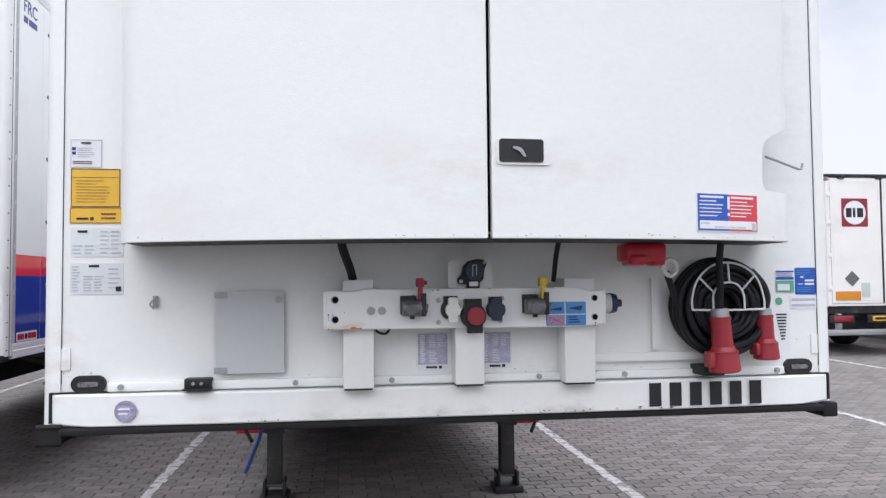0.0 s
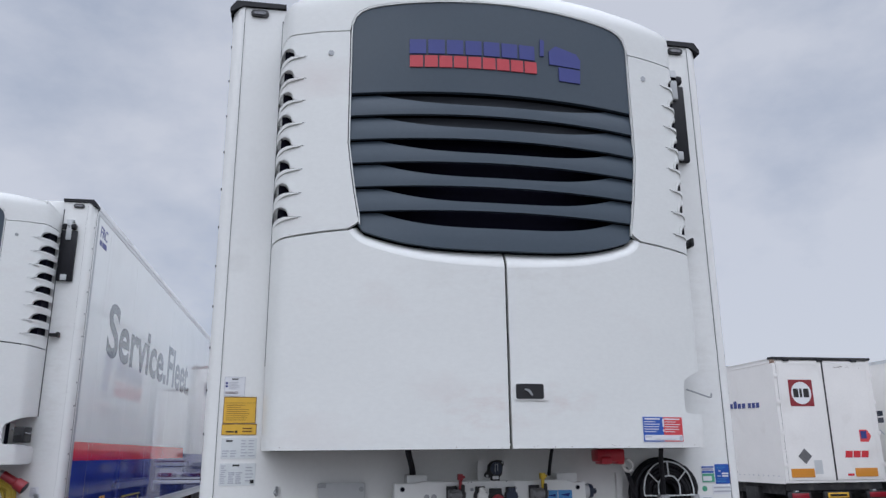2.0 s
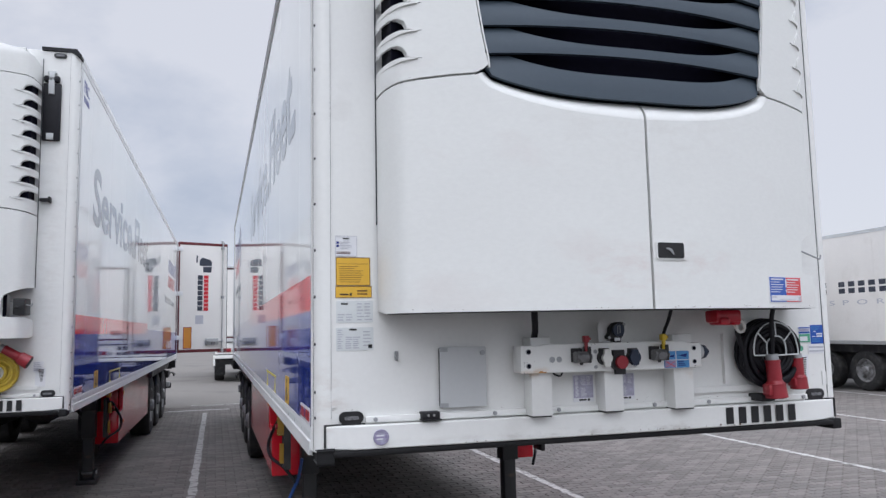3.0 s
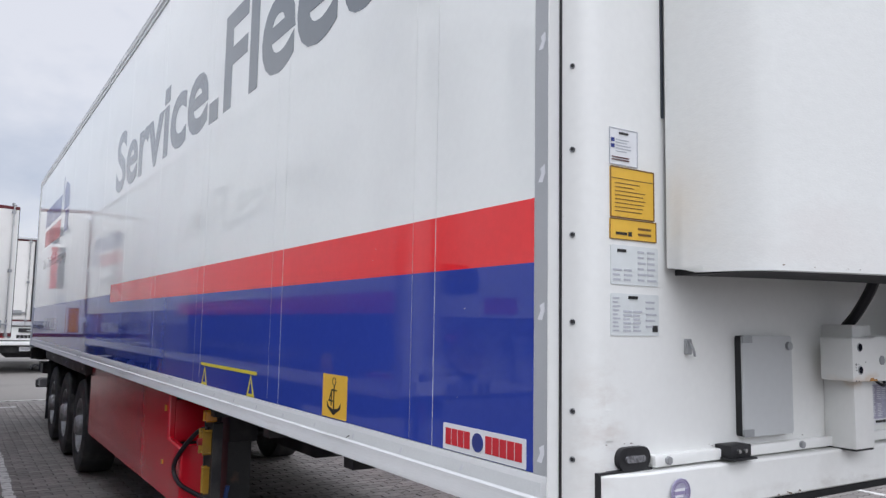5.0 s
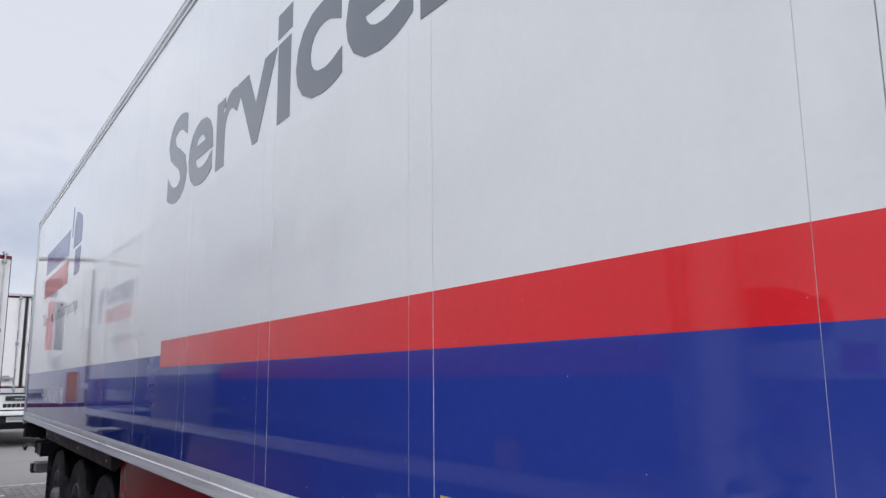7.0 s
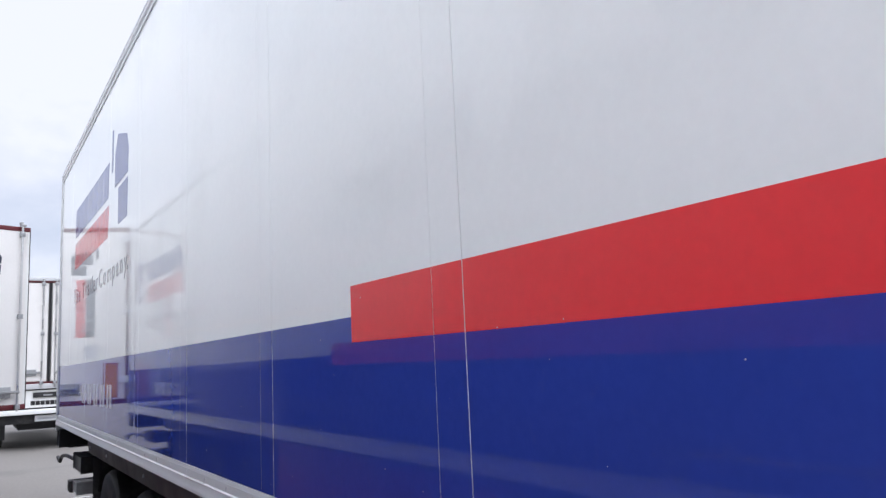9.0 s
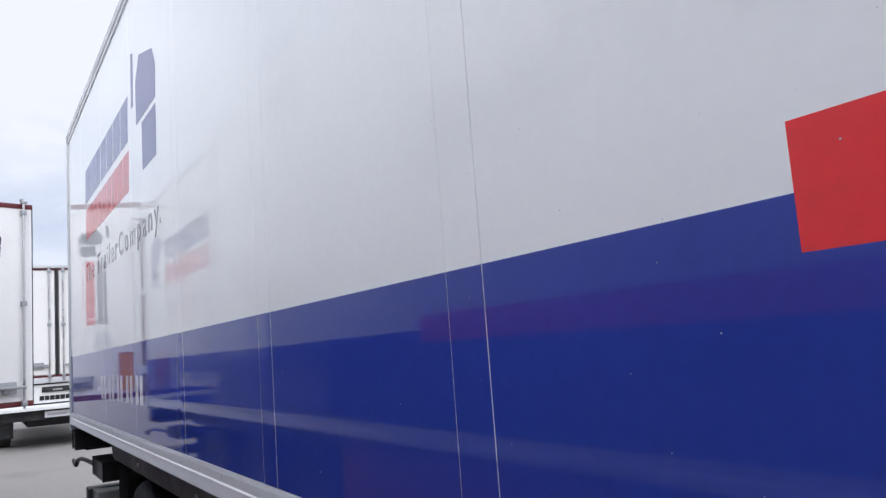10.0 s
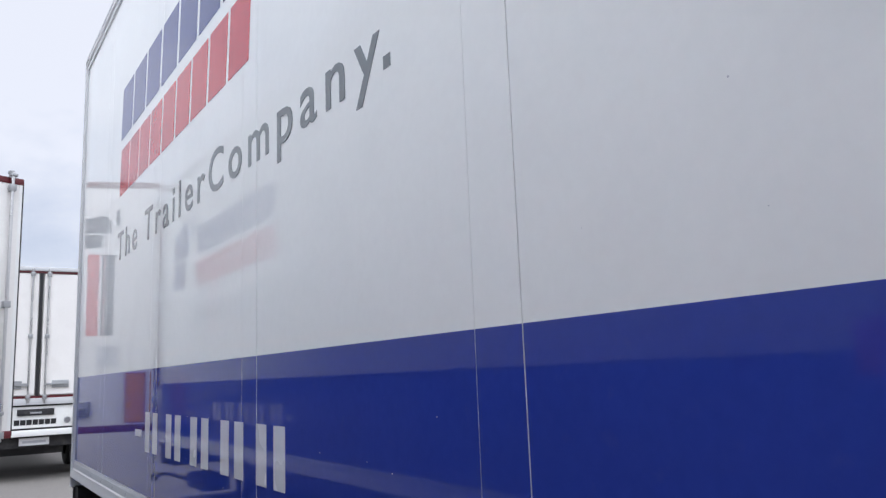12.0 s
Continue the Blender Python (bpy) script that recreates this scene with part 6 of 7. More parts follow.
def coil_guard(t_at, turn, drop, x, z, yellow):
    """A coiled connecting cable on the front wall with its plugs, as a thing of its own."""
    c = new("cable_coil")
    c.matrix_world = Matrix.Translation((t_at[0], t_at[1], -drop)) @ Matrix.Rotation(radians(turn), 4, "Z")
    tagged(c, "coiled yellow cable hanging on the front wall with a red plug" if yellow else "coiled black cable in a wire guard with red plugs", "cable")
    rng = random.Random(5)
    r_out, r_in = (0.132, 0.062) if yellow else (0.152, 0.066)
    loops = []
    n = 10 if yellow else 15
    for k in range(n):
        f = (k % 5) / 4
        r = r_in + (r_out - r_in) * f + rng.uniform(-0.004, 0.004)
        y = -0.030 - 0.024 * (k // 5) - 0.008 * (k % 2)
        cx, cz = x + rng.uniform(-0.008, 0.008), z + rng.uniform(-0.008, 0.008)
        loops.append([(cx + r * math.cos(a) * 1.02, y + 0.004 * math.sin(3 * a + k), cz + r * math.sin(a)) for a in [2 * math.pi * i / 40 for i in range(40)]])
    for pts in loops:
        part("loop", tube(pts, 0.0125 if yellow else 0.0122, 8, True), "cable_yellow" if yellow else "cable", c)
    if not yellow:
        # added black disc puts the coil's dark inside into colour
        part("drum", rods(((x, -0.004, z), (x, -0.030, z), 0.135, 0.130, 32)), "cable", c, "black disc added behind the coil to darken its gaps")

    def plug(px, pz0, pz1, y, lean, k=1.0):
        """A red industrial plug with a flared collar."""
        d = Vector((lean, 0, pz1 - pz0))
        a = Vector((px, y, pz0))
        bm = rods((a, a + d * 0.55, 0.032 * k, 0.034 * k, 20), (a + d * 0.55, a + d * 0.66, 0.035 * k, 0.046 * k, 20), (a + d * 0.66, a + d, 0.046 * k, 0.051 * k, 20))
        p = part("plug", bm, "plug_red", c, "red industrial plug")
        part("gland", rods((a - d * 0.15, a + d * 0.02, 0.027 * k, 0.030 * k, 16)), "zinc", p)
        part("plug_mouth", rods((a + d * 0.98, a + d * 1.02, 0.046 * k, 0.044 * k, 18)), "black", p)
        part("plug_collar", rods((a + d * 0.005, a + d * 0.06, 0.0345 * k, 0.0345 * k, 20)), "plug_red", p)
        part("plug_collar", rods((a + d * 0.63, a + d * 0.66, 0.048 * k, 0.048 * k, 20)), "plug_red", p)
        part("plug_lid", boxes((a.x + lean - 0.062 * k, a.x + lean - 0.044 * k, y - 0.03, y + 0.02, pz1 + 0.012, pz1 + 0.062 * k), bevel=0.005), "plug_red", p)

    if yellow:
        plug(x + 0.05, z + 0.17, z + 0.065, -0.11, 0.17)
        return c
    plug(0.814, 1.540, 1.366, -0.13, 0.012)
    plug(0.994, 1.542, 1.398, -0.085, 0.004, 0.82)
    part("lead", tube(bend((0.80, -0.18, 1.80), (0.806, -0.15, 1.72), (0.812, -0.14, 1.63), (0.814, -0.13, 1.56)), 0.011), "cable", c)
    part("lead", tube(bend((0.648, -0.10, 1.685), (0.668, -0.09, 1.64), (0.695, -0.08, 1.57), (0.712, -0.08, 1.50), (0.76, -0.08, 1.445), (0.84, -0.07, 1.425)), 0.011), "cable", c)
    part("lead", tube(bend((0.955, -0.075, 1.69), (0.99, -0.085, 1.645), (1.004, -0.088, 1.60), (0.997, -0.085, 1.56)), 0.011), "cable", c)
    g = part("wire_guard", tube(bend((0.728, -0.115, 1.562), (0.728, -0.115, 1.60), (0.745, -0.115, 1.655), (0.79, -0.115, 1.70), (0.85, -0.115, 1.715), (0.91, -0.115, 1.70), (0.955, -0.115, 1.66), (0.975, -0.115, 1.60), (0.977, -0.115, 1.562)), 0.0036, 6), "label_grey", c, "light wire guard")
    part("wire", tube(bend((0.728, -0.115, 1.562), (0.85, -0.117, 1.560), (0.977, -0.115, 1.562)), 0.0036, 6), "label_grey", g)
    part("wire", tube(bend((0.800, -0.115, 1.565), (0.802, -0.115, 1.615), (0.825, -0.115, 1.642), (0.855, -0.115, 1.65), (0.885, -0.115, 1.642), (0.905, -0.115, 1.612), (0.908, -0.115, 1.565)), 0.0036, 6), "label_grey", g)
    for a, b in (((0.80, 1.62), (0.755, 1.665)), ((0.856, 1.65), (0.853, 1.713)), ((0.90, 1.625), (0.945, 1.672))):
        part("wire", rods(((a[0], -0.115, a[1]), (b[0], -0.115, b[1]), 0.0034)), "label_grey", g)
    return c


def hanging_connector():
    """The red flap connector under the unit with its white ring."""
    c = new("hanging_connector")
    tagged(c, "red plastic connector with a white ring under the unit", "connector")
    part("connector_body", boxes((0.478, 0.612, -0.19, -0.10, 1.718, 1.775), (0.49, 0.545, -0.20, -0.11, 1.706, 1.74), (0.57, 0.612, -0.185, -0.11, 1.705, 1.75), bevel=0.010), "connector_red", c)
    part("ring", tube([(0.648 + 0.022 * math.cos(a), -0.13, 1.700 + 0.026 * math.sin(a)) for a in [2 * math.pi * k / 20 for k in range(20)]], 0.008, 8, True), "plug_white", c)
    part("ring_tab", boxes((0.615, 0.634, -0.14, -0.12, 1.695, 1.722), bevel=0.004), "plug_white", c)
    return c


L_AT, L_TURN, L_DROP = (-4.045, 3.28), -0.65, 0.07
refrigerated_trailer((0, 0), 0, 0.0, (0, 1, 2, 3, 4, 5), True, True, False, "white refrigerated trailer with grey grille, red and blue side bands", False)
refrigerated_trailer(L_AT, L_TURN, L_DROP, (0, 1, 2.4, 3.4, 4.4, 5.4), False, False, True, "white refrigerated trailer with a yellow cable coil, parked beside another", True)
coil_guard((0, 0), 0, 0.0, 0.857, 1.572, False)
coil_guard(L_AT, L_TURN, L_DROP, 0.825, 1.53, True)
hanging_connector()


# ---- the other parked vehicles ----
def rear_of_trailer(x0, x1, y, length, label):
    """A box trailer seen from behind: two doors between grey rails, lock rods, lamps and bumper."""
    t = new("box_trailer")
    tagged(t, label, "trailer", group="parked trailers")
    fr = wall_frame((0, y, 0), (0, -1, 0))
    z0, z1 = 1.56, 4.06
    part("body", boxes((x0, x1, y + 0.06, y + length, z0 - 0.12, z1), bevel=0.01), "old_white", t, "white box body")
    part("roof_rail", boxes((x0, x1, y - 0.03, y + 0.06, z1 - 0.01, z1 + 0.07), bevel=0.008), "rail_grey", t, "grey rear roof rail")
    part("sill", boxes((x0, x1, y - 0.02, y + 0.06, z0 - 0.13, z0 - 0.005), bevel=0.008), "rail_grey", t, "grey rear sill")
    part("rear_frame", boxes((x0, x1, y - 0.004, y + 0.059, z1 - 0.05, z1 - 0.011)), "rail_red", t, "dark red line above the doors")
    part("rear_frame", boxes((x0, x1, y - 0.004, y + 0.059, z0, z0 + 0.04)), "rail_red", t, "dark red line below the doors")
    part("corner_post", boxes((x0, x0 + 0.05, y, y + 0.0595, z0 + 0.04, z1 - 0.05), (x1 - 0.05, x1, y, y + 0.0595, z0 + 0.04, z1 - 0.05)), "old_white", t, "white corner posts")
    xm = (x0 + x1) / 2
    part("door_seal", boxes((xm - 0.028, xm + 0.028, y - 0.012, y + 0.04, z0 + 0.04, z1 - 0.05)), "print_black", t, "black seal between the doors")
    for s, a, b in ((-1, x0 + 0.05, xm - 0.03), (1, xm + 0.03, x1 - 0.05)):
        d = part("door", slab(fr, [rect(a + 0.02, z0 + 0.06, b - 0.02, z1 - 0.07, 0.01, 3)], -0.02, 0.02), "old_white", t, "white rear door")
        part("door_rim", slab(fr, [rect(a + 0.008, z0 + 0.042, a + 0.018, z1 - 0.052) if s < 0 else rect(b - 0.018, z0 + 0.042, b - 0.008, z1 - 0.052)], -0.03, 0.010), "guard_red", d)
        xr = b - 0.13 if s < 0 else a + 0.10
        part("lock_rod", rods(((xr, y - 0.045, z0 - 0.10), (xr, y - 0.045, z1 + 0.03), 0.020)), "chrome", d, "steel lock rod")
        for z in (z0 - 0.02, z0 + 1.15, z1 - 0.12):
            part("rod_guide", boxes((xr - 0.04, xr + 0.04, y - 0.068, y - 0.022, z, z + 0.08), bevel=0.004), "zinc", d)
        e = -s
        part("lock_handle", boxes((xr - e * 0.02, xr - e * 0.36, y - 0.075, y - 0.05, z0 + 0.24, z0 + 0.28), (xr - e * 0.12, xr - e * 0.42, y - 0.05, y - 0.022, z0 + 0.19, z0 + 0.33), bevel=0.006), "zinc", d, "steel lock handle in a grey tray")
        for z in (z0 + 0.3, z0 + 1.2, z0 + 2.2):
            xh = x0 + 0.03 if s < 0 else x1 - 0.03
            part("hinge", boxes((xh - 0.03, xh + 0.06, y - 0.03, y - 0.021, z, z + 0.11), bevel=0.004), "label_white", d)
    b = part("lamp_carrier", boxes((x0 + 0.06, x1 - 0.06, y + 0.05, y + 0.16, 0.99, 1.40), bevel=0.01), "white", t, "white lamp carrier")
    part("bumper_bar", boxes((x0, x1, y - 0.06, y + 0.10, 0.84, 0.955), (x0, x0 + 0.07, y - 0.06, y + 0.10, 0.60, 0.84), (x1 - 0.07, x1, y - 0.06, y + 0.10, 0.60, 0.84), bevel=0.01), "white", b, "white bumper bar")
    fb = wall_frame((0, y + 0.05, 0), (0, -1, 0))
    blocks_of("mark_block", fb, mark_blocks(7, xm - 0.37, 1.05, xm + 0.37, 1.15), 0.0, 0.006, "print_black", b, "black trade mark block")
    part("lamp_box", boxes((xm - 0.32, xm + 0.32, y + 0.01, y + 0.049, 1.23, 1.35), bevel=0.006), "frame", b, "dark plate lamp box")
    part("plate_lamp", boxes((xm - 0.10, xm + 0.10, y - 0.004, y + 0.009, 1.26, 1.295), bevel=0.003), "zinc", b)
    part("number_plate", boxes((xm - 0.26, xm + 0.26, y + 0.10, y + 0.112, 0.66, 0.80), bevel=0.003), "label_white", b, "pale number plate")
    part("plate_bar", boxes((xm - 0.20, xm + 0.20, y + 0.096, y + 0.0995, 0.705, 0.75)), "print_grey", b)
    for s in (-1, 1):
        xl = xm + s * 0.90
        lamp = part("tail_lamp", boxes((xl - 0.24, xl + 0.24, y + 0.01, y + 0.049, 1.06, 1.20), bevel=0.01), "lens_red", b, "red tail lamp")
        part("indicator", boxes((xl - 0.09, xl + 0.06, y + 0.0, y + 0.0095, 1.08, 1.18), bevel=0.006), "clear", lamp)
        ring = part("round_lamp", rods(((xm + s * 0.56, y + 0.05, 1.11), (xm + s * 0.56, y + 0.02, 1.11), 0.065, 0.062, 20)), "zinc", b, "round grey lamp")
        part("round_lens", rods(((xm + s * 0.56, y + 0.02, 1.11), (xm + s * 0.56, y + 0.012, 1.11), 0.045, 0.042, 18)), "clear", ring)
    part("underframe", boxes((x0 + 0.1, x1 - 0.1, y + 0.3, y + length, 0.86, z0 - 0.12), (x0 + 0.2, x1 - 0.2, y + 0.16, y + 0.30, 0.62, 1.0), (x0 + 0.7, x1 - 0.7, y + 0.6, y + 3.8, 0.45, 0.86)), "frame", t)
    for s, xw in ((-1, x0 + 0.07), (1, x1 - 0.07)):
        for yw in (y + 1.6, y + 2.9):
            wheel("wheel", t, xw, yw, 0.502, s, WHEELS)
        part("mud_flap", boxes((xw - s * 0.04, xw - s * 0.36, y + 0.92, y + 0.94, 0.22, 0.86)), "black", t)
    return t


rear_of_trailer(-1.73, 0.82, 25.0, 8.0, "white box trailer with plain rear doors and grey rails")


def worn_box_trailer():
    """The older white trailer with a round sign, seen from behind and from its left."""
    t = new("box_trailer")
    tagged(t, "worn white box trailer with a round sign on its rear door", "trailer", group="parked trailers")
    x0, x1, y, y2, z0, z1 = 9.85, 12.40, 12.4, 25.5, 1.06, 3.86
    fr = wall_frame((0, y, 0), (0, -1, 0))
    fs = wall_frame((x0, 0, 0), (-1, 0, 0))
    part("body", boxes((x0 + 0.02, x1 - 0.02, y + 0.05, y2, z0, z1 - 0.04)), "old_white", t, "weathered white box body")
    for k in range(5):
        part("side_panel", boxes((x0 + 0.006, x0 + 0.0195, y + 0.14 + 2.6 * k, y + 0.14 + 2.594 * (k + 1), z0 + 0.12, z1 - 0.12)), "old_white", t)
    part("side_rail", boxes((x0, x0 + 0.0195, y + 0.05, y2, z0 - 0.02, z0 + 0.118), (x0, x0 + 0.0195, y + 0.05, y2, z1 - 0.118, z1 - 0.03), (x0 - 0.004, x0 + 0.0195, y + 0.002, y + 0.134, z0, z1 - 0.03)), "old_white", t, "white side rails")
    bm = bmesh.new()
    for k in range(60):
        rod(bm, (x0 + 0.01, y + 0.25 + 0.2 * k, z0 + 0.15), (x0 - 0.004, y + 0.25 + 0.2 * k, z0 + 0.15), 0.014, seg=6)
    tagged(part("side_rivets", bm, "print_grey", t), kind="stuff")
    part("roof_edge", boxes((x0 - 0.03, x1 + 0.02, y - 0.03, y + 0.14, z1 - 0.035, z1 + 0.02), bevel=0.01), "frame", t, "dark roof edge strip")
    part("roof", boxes((x0, x1, y + 0.14, y2, z1 - 0.04, z1)), "old_white", t)
    for xl in (x0 + 0.34, x0 + 1.22, x0 + 2.12):
        part("roof_lamp", boxes((xl - 0.07, xl + 0.07, y - 0.045, y - 0.012, z1 - 0.085, z1 - 0.036), bevel=0.006), "black", t, "small dark marker lamp under the roof edge")
    part("rust_corner", boxes((x0 - 0.008, x0 + 0.07, y - 0.004, y + 0.10, z1 - 0.13, z1 - 0.036), bevel=0.012), "rust_old", t, "rusty roof corner")
    for xg in (x0 + 0.081, x1 - 0.087):
        part("hinge_gap", boxes((xg, xg + 0.006, y - 0.001, y + 0.01, z0 + 0.05, z1 - 0.07)), "frame", t, "dark hinge gap")
    grime = random.Random(71)
    marks = []
    for k in range(26):
        u, v, r = 11.42 + abs(grime.gauss(0, 0.22)), 3.655 + grime.gauss(0, 0.012), grime.uniform(0.004, 0.014)
        marks.append([(u + r * grime.uniform(0.8, 2.2) * math.cos(w), v + r * grime.uniform(0.4, 0.9) * math.sin(w)) for w in [2 * math.pi * i / 7 for i in range(7)]])
    tagged(part("grime", slab(fr, marks, 0.0125, 0.0145), "speck", t, "dark smeared grime near the top of the door", smooth=False), kind="stuff")
    xm = (x0 + x1) / 2
    part("rear_frame", boxes((x0, x0 + 0.08, y, y + 0.049, z0, z1 - 0.036), (x1 - 0.08, x1, y, y + 0.049, z0, z1 - 0.036), (x0 + 0.08, x1 - 0.08, y, y + 0.049, z0, z0 + 0.05)), "old_white", t)
    for a, b in ((x0 + 0.085, xm - 0.025), (xm + 0.025, x1 - 0.085)):
        d = part("door", slab(fr, [rect(a, z0 + 0.06, b, z1 - 0.07, 0.01, 3)], -0.049, 0.012), "old_white", t, "white rear door with scuffs")
        part("door_rim", slab(fr, [rect(a + 0.04, z0 + 0.12, a + 0.055, z1 - 0.14), rect(b - 0.055, z0 + 0.12, b - 0.04, z1 - 0.14), rect(a + 0.056, z0 + 0.12, b - 0.056, z0 + 0.135), rect(a + 0.056, z1 - 0.155, b - 0.056, z1 - 0.14)], 0.012, 0.018), "old_white", d)
        for z in (1.4, 2.1, 2.8, 3.4):
            xh = x0 + 0.03 if a < xm - 0.5 else x1 - 0.03
            part("hinge", boxes((xh - 0.032, xh + 0.05, y - 0.022, y - 0.0125, z, z + 0.09), bevel=0.004), "old_white", d)
    part("door_gap", boxes((xm - 0.024, xm + 0.024, y - 0.006, y + 0.045, z0 + 0.05, z1 - 0.05)), "black", t, "black rubber seal between the doors")
    sign = part("sign", slab(fr, [rect(10.19, 2.75, 10.80, 3.355, 0.02)], 0.0125, 0.017), "sign_red", t, "dark red square sign with a white disc", smooth=False)
    part("sign_disc", slab(fr, [disc(10.495, 3.05, 0.255, 32)], 0.017, 0.020), "label_white", sign, smooth=False)
    blocks_of("sign_block", fr, [rect(10.29, 2.95, 10.42, 3.15), rect(10.45, 2.95, 10.51, 3.15), rect(10.55, 2.95, 10.69, 3.15)], 0.020, 0.022, "print_black", sign)
    part("diamond", slab(fr, [[(10.39 - 0.17, 1.64), (10.39, 1.47), (10.39 + 0.17, 1.64), (10.39, 1.81)]], 0.0125, 0.02), "coupling", t, "grey diamond-shaped plate holder", smooth=False)
    part("plate", slab(fr, [rect(10.60, 1.25, 10.80, 1.55)], 0.0125, 0.017), "box", t, "grey plate", smooth=False)
    for a, b in ((10.0, 10.58), (11.62, 12.19)):
        part("reflector", slab(fr, [rect(a, 1.18, b, 1.37, 0.01, 2)], 0.0125, 0.022), "lens_orange", t, "long orange reflector plate", smooth=False)
    blocks_of("company_block", fr, mark_blocks(3, 11.40, 1.60, 12.02, 1.75, lean=0.2), 0.0125, 0.016, "print_red", t, "red slanted company mark block")
    part("company_mark", slab(fr, [rect(11.42, 1.20, 11.58, 1.25)], 0.0125, 0.016), "print_red", t, smooth=False)
    part("arrow_mark", slab(fr, [[(11.86, 1.95), (12.08, 1.95), (12.16, 2.08), (12.06, 2.22), (11.86, 2.22)]], 0.0125, 0.015), "label_red", t, "small red and blue mark", smooth=False)
    part("arrow_mark", slab(fr, [rect(11.89, 2.02, 12.04, 2.19)], 0.015, 0.018), "print_blue", t, smooth=False)
    blocks_of("web_bar", fs, [rect(-15.93 + o, 2.84 - 0.03 * o, -15.93 + o + w, 2.84 - 0.03 * o + hh) for o, w, hh in [(0.0 + 0.17 * k, 0.13, 0.12 if k % 3 else 0.17) for k in range(3)] + [(0.62 + 0.185 * k, 0.14, 0.12 if k % 3 else 0.18) for k in range(9)] + [(2.36 + 0.17 * k, 0.13, 0.12) for k in range(3)]], 0.0, 0.003, "print_blue", t, "dark blue bar of a web address")
    fall = part("under_guard", boxes((x0 + 0.1, x1 - 0.1, y + 0.05, y + 0.2, 0.90, 1.04)), "frame", t)
    for s, xl in ((-1, x0 + 0.30), (1, x1 - 0.30)):
        lamp = part("tail_lamp", boxes((xl - 0.27, xl + 0.27, y - 0.02, y + 0.05, 0.70, 0.87), bevel=0.01), "frame", t, "tail lamp in a dark holder")
        part("lens", boxes((xl - 0.21, xl + 0.21, y - 0.035, y - 0.0205, 0.73, 0.845), bevel=0.006), "lens_red", lamp)
    pl = part("plate_holder", boxes((xm - 0.38, xm + 0.30, y - 0.02, y + 0.05, 0.70, 0.87), bevel=0.02), "frame", t, "dark number plate holder")
    part("number_plate", boxes((xm - 0.29, xm + 0.23, y - 0.03, y - 0.0205, 0.735, 0.845), bevel=0.003), "label_yellow", pl, "yellow number plate")
    part("plate_bar", boxes((xm - 0.24, xm + 0.18, y - 0.034, y - 0.0305, 0.765, 0.815)), "print_black", pl)
    lift = part("tail_lift", boxes((x0 - 0.35, x1 - 0.1, y - 0.10, y + 0.10, 0.44, 0.56), (x0 + 0.2, x0 + 0.3, y + 0.0, y + 0.12, 0.5, 0.9), (x1 - 0.4, x1 - 0.3, y + 0.0, y + 0.12, 0.5, 0.9), bevel=0.02), "zinc", t, "steel under-run bar")
    part("underframe", boxes((x0 + 0.15, x1 - 0.15, y + 0.3, y2, 0.80, z0), (x0 + 0.6, x1 - 0.6, y + 0.5, y2, 0.5, 0.8)), "frame", t)
    for xw, s in ((x0 + 0.12, -1), (x1 - 0.12, 1)):
        for yw in (y + 2.75, y + 4.06, y + 5.37):
            wheel("wheel", t, xw, yw, 0.502, s, WHEELS)
        part("mud_flap", boxes((xw - s * 0.02, xw - s * 0.36, y + 2.05, y + 2.07, 0.25, 1.0)), "black", t)
    part("side_box", boxes((x0 + 0.05, x0 + 0.5, y + 1.2, y + 1.75, 0.5, 0.95), bevel=0.02), "black", t, "black plastic box under the floor")
    return t


